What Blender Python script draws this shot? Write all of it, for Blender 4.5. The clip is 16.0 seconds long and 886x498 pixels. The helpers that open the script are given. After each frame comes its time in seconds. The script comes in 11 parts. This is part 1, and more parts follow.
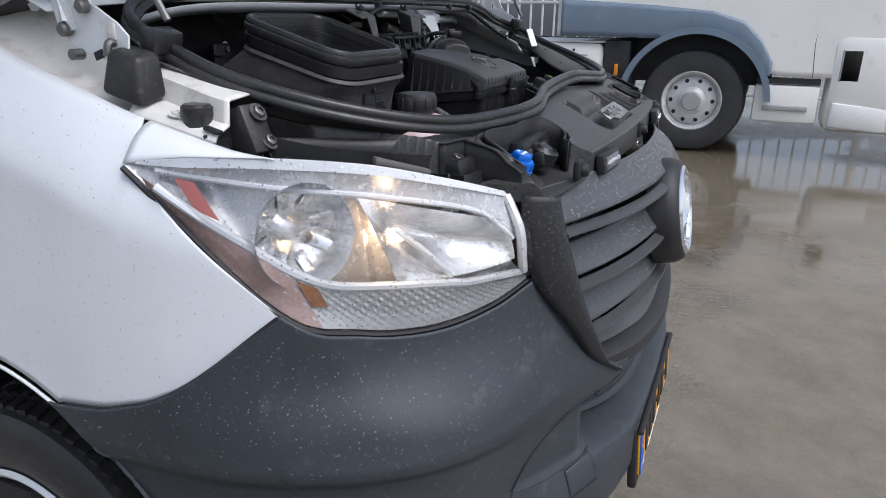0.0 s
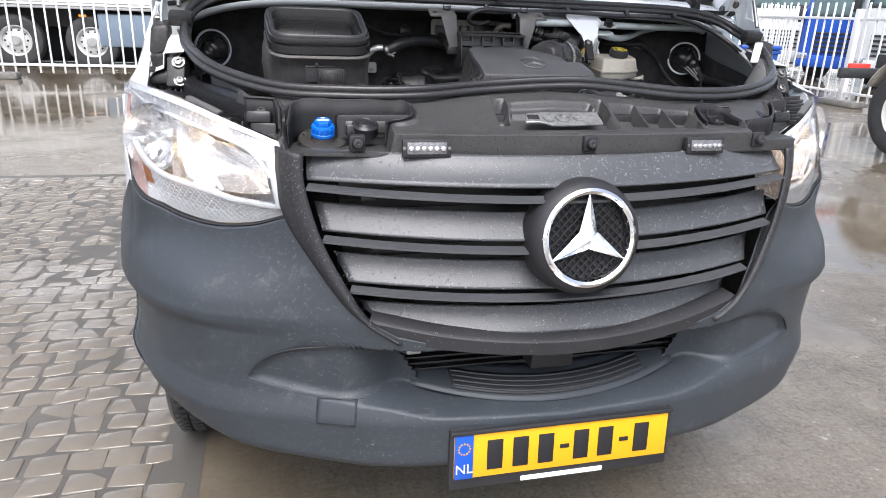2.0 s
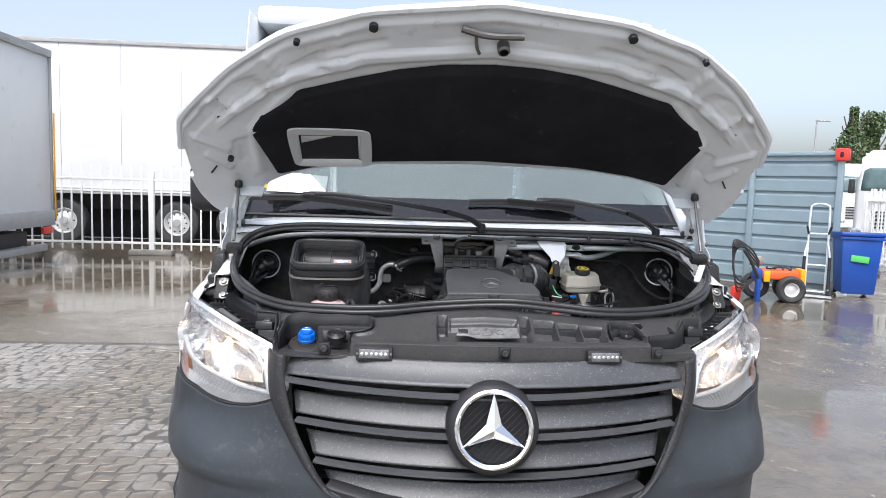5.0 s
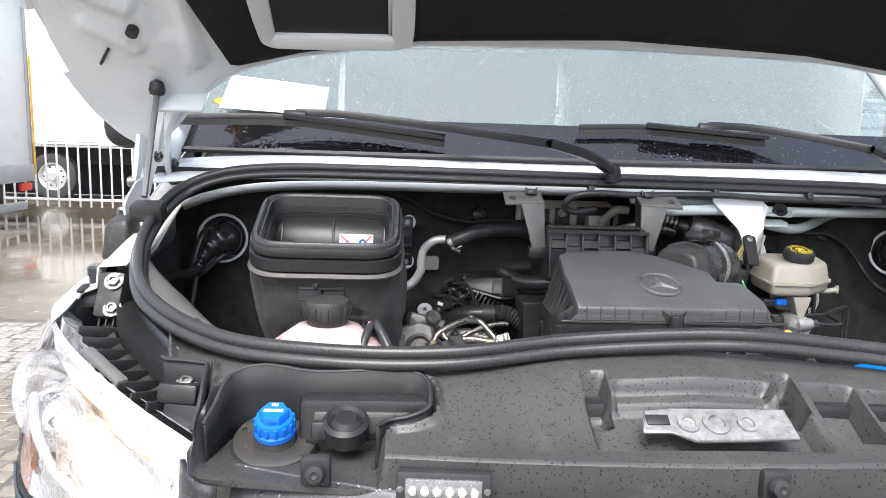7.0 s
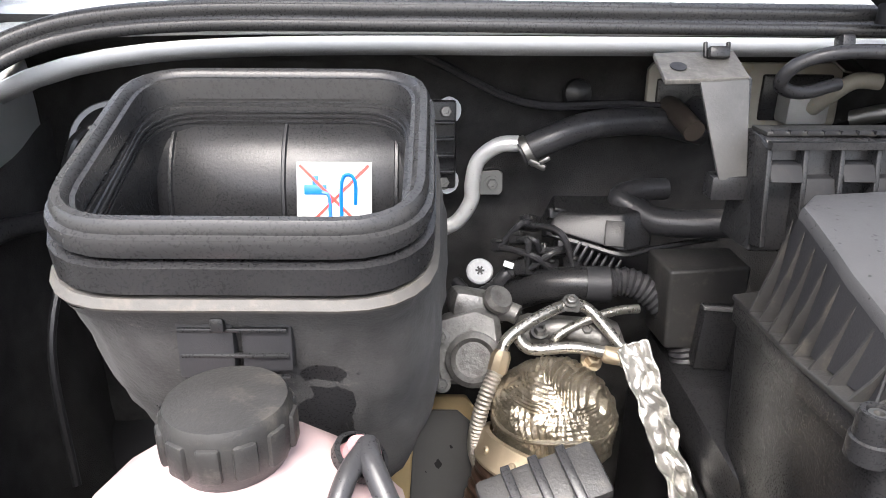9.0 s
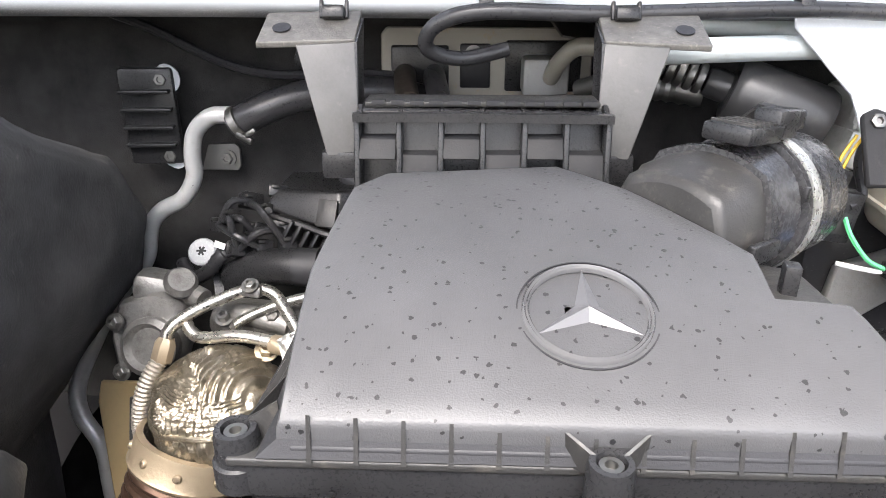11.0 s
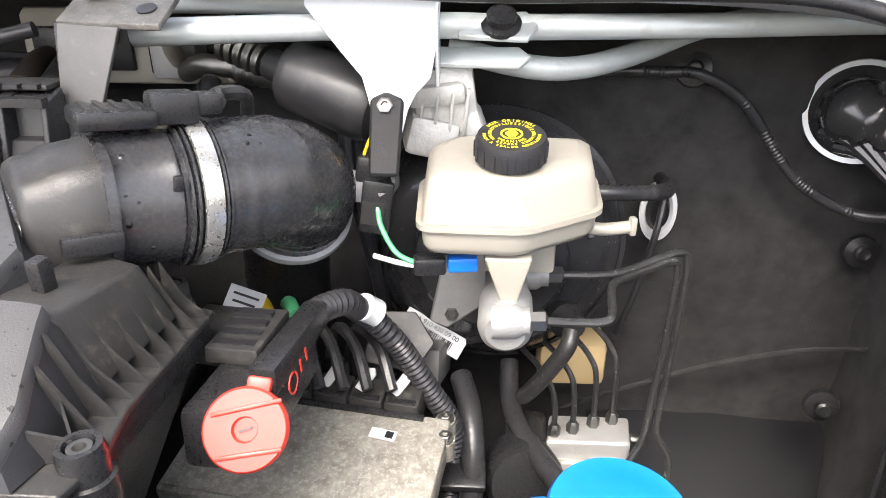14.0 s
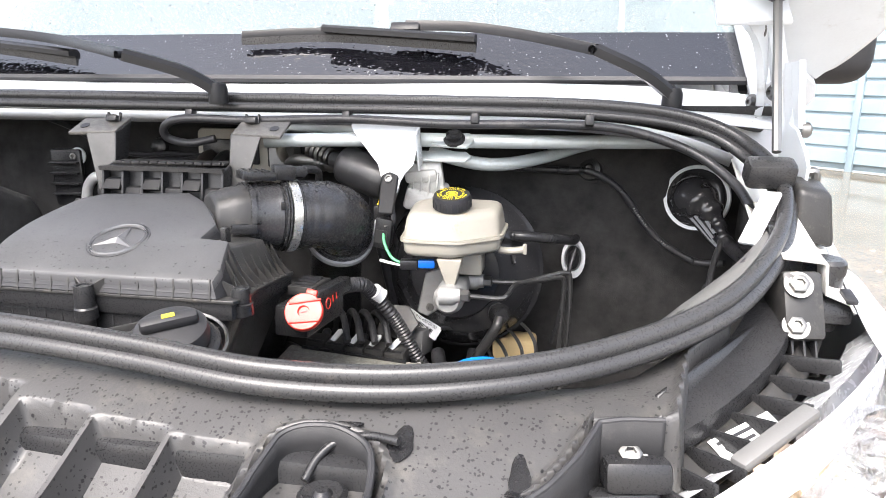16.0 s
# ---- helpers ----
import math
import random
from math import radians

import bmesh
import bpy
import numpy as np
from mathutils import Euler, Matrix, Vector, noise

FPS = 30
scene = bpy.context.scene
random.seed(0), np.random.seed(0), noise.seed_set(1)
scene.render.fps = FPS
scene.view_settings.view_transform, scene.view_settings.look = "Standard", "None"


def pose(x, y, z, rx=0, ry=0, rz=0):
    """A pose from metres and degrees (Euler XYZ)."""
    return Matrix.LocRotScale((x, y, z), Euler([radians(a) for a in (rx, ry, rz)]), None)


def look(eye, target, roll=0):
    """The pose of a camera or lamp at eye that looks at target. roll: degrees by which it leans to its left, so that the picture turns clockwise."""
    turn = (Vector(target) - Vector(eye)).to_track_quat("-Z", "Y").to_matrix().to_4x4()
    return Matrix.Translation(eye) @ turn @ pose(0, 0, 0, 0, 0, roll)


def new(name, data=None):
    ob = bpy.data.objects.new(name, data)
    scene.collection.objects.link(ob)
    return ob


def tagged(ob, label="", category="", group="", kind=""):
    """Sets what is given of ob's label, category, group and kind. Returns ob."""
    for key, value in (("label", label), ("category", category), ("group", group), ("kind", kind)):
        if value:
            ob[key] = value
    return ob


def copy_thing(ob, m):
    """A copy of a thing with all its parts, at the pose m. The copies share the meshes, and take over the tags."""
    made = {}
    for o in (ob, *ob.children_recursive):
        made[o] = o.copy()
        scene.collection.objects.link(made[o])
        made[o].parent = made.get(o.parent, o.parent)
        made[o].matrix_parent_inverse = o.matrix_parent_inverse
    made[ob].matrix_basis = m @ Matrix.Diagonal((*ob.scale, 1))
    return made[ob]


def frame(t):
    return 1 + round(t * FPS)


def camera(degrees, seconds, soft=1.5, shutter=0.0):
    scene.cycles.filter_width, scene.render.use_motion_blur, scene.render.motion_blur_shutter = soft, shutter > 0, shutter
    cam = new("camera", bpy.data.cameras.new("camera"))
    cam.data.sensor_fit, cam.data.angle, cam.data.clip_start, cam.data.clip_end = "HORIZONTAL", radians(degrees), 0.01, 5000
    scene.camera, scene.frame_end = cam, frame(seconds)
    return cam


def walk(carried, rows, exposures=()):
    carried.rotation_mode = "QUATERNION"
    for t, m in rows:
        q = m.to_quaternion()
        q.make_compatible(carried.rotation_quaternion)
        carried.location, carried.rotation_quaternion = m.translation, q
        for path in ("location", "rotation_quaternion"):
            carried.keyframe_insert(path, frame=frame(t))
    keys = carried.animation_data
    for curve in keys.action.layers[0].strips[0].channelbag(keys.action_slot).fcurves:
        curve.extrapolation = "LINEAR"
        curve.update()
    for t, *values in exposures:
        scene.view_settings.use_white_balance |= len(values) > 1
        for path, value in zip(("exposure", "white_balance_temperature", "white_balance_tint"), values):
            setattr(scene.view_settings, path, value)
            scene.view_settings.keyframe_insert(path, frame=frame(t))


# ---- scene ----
cam = camera(66.2, 16.0, soft=0.5)
EXPOSURES = [(0.0, 0.4, 6000, 12), (0.6, 0.82, 6100, 12), (1.5, 1.2, 6200, 12), (3.2, 1.25, 6250, 12), (4.3, 1.05, 6200, 11), (4.7, 1.0, 6200, 11), (7.0, 1.74, 6350, 10), (8.2, 2.30, 6500, 12), (10.5, 2.68, 6600, 12), (11.5, 2.64, 6550, 12), (12.5, 2.38, 6700, 13), (13.5, 2.54, 6750, 12.5), (15.0, 2.92, 6800, 12.5), (15.5, 3.00, 6750, 12.5), (16.0, 2.50, 6600, 12)]
PATH = [
    (0, (-1.588, -0.122, 1.383), (0.136, 0.645, 0.719), 0.5),
    (0.5, (-1.43, -0.601, 1.382), (0.006, 0.635, 0.742), 0.7),
    (1, (-1.141, -0.863, 1.386), (-0.01, 0.656, 0.742), 1.5),
    (1.5, (-0.84, -1.025, 1.388), (-0.035, 0.683, 0.729), 2.1),
    (2, (-0.608, -1.201, 1.378), (-0.137, 0.626, 0.717), 2.2),
    (2.5, (-0.504, -1.438, 1.413), (-0.156, 0.423, 0.768), 2.0),
    (3, (-0.394, -1.593, 1.437), (-0.131, 0.296, 0.835), 2.2),
    (3.5, (-0.291, -1.66, 1.424), (-0.083, 0.245, 0.852), 2.1),
    (4, (-0.25, -1.68, 1.466), (-0.076, 0.251, 0.976), 1.8),
    (4.5, (-0.247, -1.707, 1.553), (-0.103, 0.268, 1.272), 1.8),
    (4.7, (-0.246, -1.714, 1.578), (-0.112, 0.272, 1.393), 1.7),
    (6.8, (-0.341, -0.694, 1.465), (-0.236, 1.288, 1.216), 1.9),
    (7, (-0.355, -0.55, 1.472), (-0.252, 1.423, 1.166), 1.8),
    (7.2, (-0.375, -0.407, 1.464), (-0.284, 1.562, 1.125), 1.7),
    (7.5, (-0.404, -0.204, 1.481), (-0.336, 1.757, 1.091), 1.5),
    (8, (-0.434, 0.017, 1.451), (-0.388, 1.95, 0.941), 1.0),
    (8.1, (-0.433, 0.039, 1.448), (-0.393, 1.963, 0.901), 1.0),
    (8.2, (-0.432, 0.06, 1.445), (-0.394, 1.974, 0.868), 0.8),
    (10.3, (-0.113, 0.166, 1.436), (-0.168, 2.002, 0.644), 0.2),
    (10.5, (-0.077, 0.177, 1.433), (-0.137, 2.012, 0.639), 0.1),
    (11, (-0.014, 0.191, 1.427), (-0.078, 2.025, 0.631), 0.2),
    (11.5, (0.051, 0.165, 1.42), (-0.019, 1.995, 0.618), 0.1),
    (12, (0.15, 0.154, 1.437), (0.083, 1.983, 0.629), 0.1),
    (12.5, (0.22, 0.164, 1.436), (0.153, 1.986, 0.615), 0.1),
    (13, (0.296, 0.187, 1.441), (0.22, 2.008, 0.616), -0.0),
    (13.5, (0.342, 0.205, 1.431), (0.256, 2.023, 0.602), -0.2),
    (14, (0.392, 0.236, 1.421), (0.282, 2.05, 0.587), -0.0),
    (14.5, (0.425, 0.264, 1.405), (0.277, 2.076, 0.573), 0.1),
    (15, (0.441, 0.267, 1.401), (0.252, 2.074, 0.566), 0.2),
    (15.5, (0.449, 0.086, 1.466), (0.238, 1.934, 0.731), 0.4),
    (16, (0.567, -0.21, 1.455), (0.23, 1.696, 0.952), 0.2),
]
walk(cam, [(t, look(eye, target, roll)) for t, eye, target, roll in PATH], EXPOSURES)

# ---- light: bright overcast sky, soft high sun ----
world = bpy.data.worlds.new("overcast")
scene.world = world
world.use_nodes = True
wn = world.node_tree
bg = wn.nodes["Background"]
sky = wn.nodes.new("ShaderNodeTexSky")
sky.sky_type = 'NISHITA'
sky.sun_disc = False
sky.sun_elevation, sky.sun_rotation = radians(55), radians(200)
sky.dust_density, sky.air_density, sky.ozone_density = 4.0, 1.0, 1.0
whiten = wn.nodes.new("ShaderNodeHueSaturation")
whiten.inputs["Saturation"].default_value = 0.6
wn.links.new(sky.outputs[0], whiten.inputs["Color"])
wn.links.new(whiten.outputs[0], bg.inputs["Color"])
bg.inputs["Strength"].default_value = 0.13
sun = new("sun", bpy.data.lights.new("sun", 'SUN'))
sun.data.energy, sun.data.angle, sun.data.color = 1.5, radians(40), (1.0, 0.99, 0.97)
sun.matrix_basis = look((-1, -6, 12), (0, 1, 0))


# ---- materials ----
def nodes_of(name):
    m = bpy.data.materials.new(name)
    m.use_nodes = True
    nt = m.node_tree
    return m, nt, nt.nodes["Principled BSDF"]


def add(nt, kind, **values):
    n = nt.nodes.new(kind)
    for key, value in values.items():
        n.inputs[key].default_value = value
    return n


def mixed(nt, fac, a, b):
    """A colour mix; fac, a and b are sockets or values."""
    n = nt.nodes.new("ShaderNodeMix")
    n.data_type = 'RGBA'
    for sock, value in ((n.inputs[0], fac), (n.inputs[6], a), (n.inputs[7], b)):
        if hasattr(value, "is_linked"):
            nt.links.new(value, sock)
        else:
            sock.default_value = value
    return n.outputs[2]


def ramp(nt, src, lo, hi, a=0.0, b=1.0):
    n = nt.nodes.new("ShaderNodeMapRange")
    n.inputs[1].default_value, n.inputs[2].default_value = lo, hi
    n.inputs[3].default_value, n.inputs[4].default_value = a, b
    nt.links.new(src, n.inputs[0])
    return n.outputs[0]


def rgb(c):
    return (*c, 1.0) if len(c) == 3 else c


def surface(name, base, rough=0.5, metal=0.0, grain=200.0, relief=0.15, vary=0.25, stain=6.0, dirt=None, dirt_amount=0.0, drops=0.0, coat=0.0, spec=0.5, drop_size=130.0, spots=0.0, spot_size=110.0):
    """A procedural surface: broad stains, fine grain relief, dust, and rain drops when drops > 0."""
    m, nt, p = nodes_of(name)
    geo = nt.nodes.new("ShaderNodeNewGeometry")
    pos = geo.outputs["Position"]
    big = add(nt, "ShaderNodeTexNoise", Scale=stain, Detail=5.0, Roughness=0.6)
    fine = add(nt, "ShaderNodeTexNoise", Scale=grain, Detail=3.0, Roughness=0.6)
    nt.links.new(pos, big.inputs["Vector"])
    nt.links.new(pos, fine.inputs["Vector"])
    lo = tuple(c * (1 - vary) for c in base)
    hi = tuple(min(1.0, c * (1 + vary)) for c in base)
    col = mixed(nt, ramp(nt, big.outputs[0], 0.3, 0.7), rgb(lo), rgb(hi))
    col = mixed(nt, ramp(nt, fine.outputs[0], 0.35, 0.75, 0.0, 0.35), col, rgb(hi))
    if dirt:
        patch = add(nt, "ShaderNodeTexNoise", Scale=stain * 3.1, Detail=8.0, Roughness=0.72)
        nt.links.new(pos, patch.inputs["Vector"])
        col = mixed(nt, ramp(nt, patch.outputs[0], 0.62 - dirt_amount * 0.3, 0.75, 0.0, 0.8), col, rgb(dirt))
    speck = None
    if spots > 0:
        ragged = add(nt, "ShaderNodeTexNoise", Scale=spot_size * 1.3, Detail=2.0)
        nt.links.new(pos, ragged.inputs["Vector"])
        push = nt.nodes.new("ShaderNodeVectorMath")
        push.operation = 'MULTIPLY_ADD'
        nt.links.new(ragged.outputs["Color"], push.inputs[0])
        push.inputs[1].default_value = (0.9 / spot_size,) * 3
        nt.links.new(pos, push.inputs[2])
        wob = add(nt, "ShaderNodeTexVoronoi", Scale=spot_size)
        nt.links.new(push.outputs[0], wob.inputs["Vector"])
        sep = nt.nodes.new("ShaderNodeSeparateColor")
        nt.links.new(wob.outputs["Color"], sep.inputs[0])
        limit = ramp(nt, sep.outputs[0], 1 - spots, 1.0, -0.05, 0.55)
        sub = nt.nodes.new("ShaderNodeMath")
        sub.operation = 'SUBTRACT'
        nt.links.new(limit, sub.inputs[0])
        nt.links.new(wob.outputs["Distance"], sub.inputs[1])
        speck = ramp(nt, sub.outputs[0], 0.0, 0.03)
        col = mixed(nt, speck, col, (0.007, 0.007, 0.008, 1))
    nt.links.new(col, p.inputs["Base Color"])
    rr = ramp(nt, fine.outputs[0], 0.2, 0.8, max(0.02, rough - 0.1), min(1.0, rough + 0.1))
    height = fine.outputs[0]
    bump = add(nt, "ShaderNodeBump", Strength=relief, Distance=0.001)
    nt.links.new(height, bump.inputs["Height"])
    normal = bump.outputs[0]
    if drops > 0:
        vor = add(nt, "ShaderNodeTexVoronoi", Scale=drop_size)
        nt.links.new(pos, vor.inputs["Vector"])
        sep = nt.nodes.new("ShaderNodeSeparateColor")
        nt.links.new(vor.outputs["Color"], sep.inputs[0])
        chosen = ramp(nt, sep.outputs[0], 1 - drops, 1 - drops + 0.02)
        size = ramp(nt, sep.outputs[1], 0, 1, 0.18, 0.42)
        sub = nt.nodes.new("ShaderNodeMath")
        sub.operation = 'SUBTRACT'
        nt.links.new(size, sub.inputs[0])
        nt.links.new(vor.outputs["Distance"], sub.inputs[1])
        dome = ramp(nt, sub.outputs[0], 0.0, 0.25)
        mul = nt.nodes.new("ShaderNodeMath")
        mul.operation = 'MULTIPLY'
        nt.links.new(dome, mul.inputs[0])
        nt.links.new(chosen, mul.inputs[1])
        b2 = add(nt, "ShaderNodeBump", Strength=1.0, Distance=0.004)
        nt.links.new(mul.outputs[0], b2.inputs["Height"])
        nt.links.new(normal, b2.inputs["Normal"])
        normal = b2.outputs[0]
        wet = ramp(nt, mul.outputs[0], 0.0, 0.08)
        mx = nt.nodes.new("ShaderNodeMix")
        nt.links.new(wet, mx.inputs[0])
        nt.links.new(rr, mx.inputs[2])
        mx.inputs[3].default_value = 0.05
        rr = mx.outputs[0]
    nt.links.new(rr, p.inputs["Roughness"])
    nt.links.new(normal, p.inputs["Normal"])
    p.inputs["Metallic"].default_value = metal
    p.inputs["Specular IOR Level"].default_value = spec
    p.inputs["Coat Weight"].default_value = coat
    p.inputs["Coat Roughness"].default_value = 0.06
    return m


def glass(name, tint=(1, 1, 1), gloss_rough=0.02, drops=0.0, ior=1.45, body=0.0, body_colour=(0.02, 0.02, 0.02)):
    """A thin pane: clear, with a reflection that grows at grazing angles; body mixes in a diffuse colour."""
    m = bpy.data.materials.new(name)
    m.use_nodes = True
    nt = m.node_tree
    nt.nodes.clear()
    out = nt.nodes.new("ShaderNodeOutputMaterial")
    clear = nt.nodes.new("ShaderNodeBsdfTransparent")
    clear.inputs[0].default_value = rgb(tint)
    gloss = nt.nodes.new("ShaderNodeBsdfGlossy")
    gloss.inputs["Roughness"].default_value = gloss_rough
    fres = add(nt, "ShaderNodeFresnel", IOR=ior)
    under = clear.outputs[0]
    if body:
        dif = nt.nodes.new("ShaderNodeBsdfDiffuse")
        dif.inputs[0].default_value = rgb(body_colour)
        m2 = nt.nodes.new("ShaderNodeMixShader")
        m2.inputs[0].default_value = body
        nt.links.new(under, m2.inputs[1])
        nt.links.new(dif.outputs[0], m2.inputs[2])
        under = m2.outputs[0]
    mx = nt.nodes.new("ShaderNodeMixShader")
    nt.links.new(fres.outputs[0], mx.inputs[0])
    nt.links.new(under, mx.inputs[1])
    nt.links.new(gloss.outputs[0], mx.inputs[2])
    last = mx.outputs[0]
    if drops:
        geo = nt.nodes.new("ShaderNodeNewGeometry")
        vor = add(nt, "ShaderNodeTexVoronoi", Scale=120.0)
        nt.links.new(geo.outputs["Position"], vor.inputs["Vector"])
        h = ramp(nt, vor.outputs["Distance"], 0.12, 0.45, 1.0, 0.0)
        b = add(nt, "ShaderNodeBump", Strength=drops, Distance=0.004)
        nt.links.new(h, b.inputs["Height"])
        nt.links.new(b.outputs[0], gloss.inputs["Normal"])
        nt.links.new(b.outputs[0], fres.inputs["Normal"])
    nt.links.new(last, out.inputs[0])
    return m


def glow(name, colour, strength):
    m, nt, p = nodes_of(name)
    p.inputs["Base Color"].default_value = rgb(colour)
    p.inputs["Emission Color"].default_value = rgb(colour)
    p.inputs["Emission Strength"].default_value = strength
    return m


GREY_CAP = surface("pale_end_cap", (0.42, 0.42, 0.41), 0.4, 0.3, grain=200, relief=0.2, vary=0.2)
PLASTIC = surface("bumper_plastic", (0.033, 0.039, 0.046), 0.45, spec=0.38, grain=900, relief=0.25, vary=0.12, stain=4, dirt=(0.09, 0.09, 0.09), dirt_amount=0.1)
GRILLE = surface("grille_plastic", (0.058, 0.060, 0.064), 0.35, grain=900, relief=0.25, vary=0.12)
TRIM = surface("black_trim", (0.022, 0.022, 0.024), 0.5, spec=0.35, grain=700, relief=0.2, vary=0.2)
PANEL = surface("dusty_wet_panel", (0.044, 0.043, 0.043), 0.42, grain=350, relief=0.25, vary=0.15, stain=7, dirt=(0.085, 0.08, 0.07), dirt_amount=0.3, spots=0.5, spot_size=330)
WING = surface("dusty_wing_plastic", (0.10, 0.099, 0.097), 0.55, grain=500, relief=0.2, vary=0.12, stain=5, spots=0.08, spot_size=70)
TRAY = surface("dusty_black_plastic", (0.032, 0.030, 0.027), 0.42, grain=500, relief=0.25, vary=0.35, dirt=(0.075, 0.062, 0.047), dirt_amount=0.35, drops=0.3, drop_size=110)
DUSTY = surface("dusty_bay_plastic", (0.025, 0.0245, 0.024), 0.42, spec=0.4, grain=500, relief=0.25, vary=0.35, stain=22, dirt=(0.085, 0.077, 0.066), dirt_amount=0.28)
BLACK = surface("bay_black_plastic", (0.017, 0.017, 0.018), 0.30, spec=0.36, grain=600, relief=0.15, vary=0.25, stain=18, dirt=(0.04, 0.038, 0.036), dirt_amount=0.12)
RUBBER = surface("seal_rubber", (0.027, 0.027, 0.028), 0.30, spec=0.4, grain=500, relief=0.05, vary=0.2, dirt=(0.06, 0.055, 0.05), dirt_amount=0.15)
FELT = surface("felt_lining", (0.031, 0.0303, 0.0302), 0.95, grain=600, relief=1.0, vary=0.5, spec=0.15, stain=30, dirt=(0.062, 0.060, 0.059), dirt_amount=0.0)
COVER_FELT = surface("felt_cover", (0.036, 0.0352, 0.0348), 0.9, grain=420, relief=1.0, vary=0.5, spec=0.2, stain=24, dirt=(0.13, 0.12, 0.11), dirt_amount=0.05)
for fm in (FELT, COVER_FELT):
    fp = fm.node_tree.nodes["Principled BSDF"]
    fp.inputs["Sheen Weight"].default_value = 0.07
    fp.inputs["Sheen Roughness"].default_value = 0.6
PAINT = surface("white_paint", (0.67, 0.695, 0.72), 0.25, grain=900, relief=0.02, vary=0.03, coat=0.6)
INNER_PAINT = surface("inner_white_paint", (0.62, 0.65, 0.67), 0.35, grain=300, relief=0.05, vary=0.08, coat=0.2, dirt=(0.4, 0.39, 0.36), dirt_amount=0.15)
DUSTY_PAINT = surface("dusty_white_paint", (0.6, 0.59, 0.56), 0.45, grain=300, relief=0.08, vary=0.12, dirt=(0.3, 0.26, 0.2), dirt_amount=0.3)
CHROME = surface("chrome", (0.85, 0.86, 0.87), 0.1, 1.0, grain=300, relief=0.03, vary=0.05, drops=0.15)
STEEL = surface("zinc_steel", (0.21, 0.207, 0.198), 0.45, 1.0, grain=300, relief=0.15, vary=0.2)
ALU = surface("cast_aluminium", (0.33, 0.33, 0.32), 0.6, 0.5, grain=250, relief=0.5, vary=0.2, dirt=(0.25, 0.22, 0.18), dirt_amount=0.3)
DUSTY_ALU = surface("dusty_aluminium", (0.45, 0.43, 0.39), 0.6, 0.6, grain=200, relief=0.4, vary=0.2, dirt=(0.3, 0.25, 0.18), dirt_amount=0.5)
YELLOW = surface("plate_yellow", (0.80, 0.38, 0.006), 0.35, grain=300, relief=0.02, vary=0.04)
PLATE_BLUE = surface("plate_blue", (0.01, 0.08, 0.45), 0.35, vary=0.04, relief=0.02)
INK = surface("black_ink", (0.012, 0.012, 0.014), 0.5, vary=0.05, relief=0.02)
WHITE_INK = surface("white_print", (0.8, 0.8, 0.8), 0.5, vary=0.03, relief=0.02)
CAP_BLUE = surface("blue_plastic", (0.004, 0.12, 0.52), 0.35, grain=500, relief=0.1, vary=0.1)
WASH_BLUE = surface("bright_blue_plastic", (0.0, 0.14, 0.48), 0.35, grain=400, relief=0.05, vary=0.06)
RED = surface("red_plastic", (0.75, 0.045, 0.03), 0.42, grain=300, relief=0.1, vary=0.1)
LENS = glass("headlight_lens", (0.97, 0.97, 0.97), 0.03, drops=0.25)
# Diffuse teal body paints the pale sky reflection into the pane.
SCREEN = glass("windscreen_glass", (0.62, 0.70, 0.68), 0.03, drops=0.35, ior=1.6, body=0.5, body_colour=(0.20, 0.245, 0.25))
REFLECTOR = surface("reflector_silver", (0.80, 0.80, 0.81), 0.2, 0.92, grain=110, relief=0.9, vary=0.2, stain=45)
LAMP_WHITE = surface("white_light_guide", (0.64, 0.66, 0.69), 0.2, vary=0.02, relief=0.02, coat=0.5)
LAMP_GREY = surface("ribbed_lamp_plastic", (0.42, 0.43, 0.44), 0.25, grain=250, relief=0.8, vary=0.15, coat=0.5)
LAMP_BACK = surface("lamp_backing", (0.60, 0.61, 0.63), 0.25, 0.30, grain=90, relief=0.3, vary=0.1)
LAMP_AMBER = surface("side_marker_plastic", (0.33, 0.225, 0.205), 0.25, vary=0.12, relief=0.1, coat=0.5)
AMBER_LAMP = surface("amber_lamp_plastic", (0.20, 0.075, 0.025), 0.25, grain=220, relief=0.8, vary=0.4, stain=60, coat=0.5)
LAMP_RED = surface("red_reflector", (0.42, 0.12, 0.10), 0.2, grain=300, relief=0.6, vary=0.2, coat=0.4)
BULB = glow("lit_bulb", (1.0, 0.66, 0.36), 26.0)
FRIT = glass("black_screen_edge", (0.02, 0.02, 0.02), 0.03, drops=0.12, ior=1.9, body=0.7, body_colour=(0.006, 0.006, 0.008))


# ---- building helpers ----
def thing(name, label, category, at=(0, 0, 0), group="", kind=""):
    e = new(name)
    e.empty_display_size = 0.05
    e.location = at
    return tagged(e, label, category, group, kind)


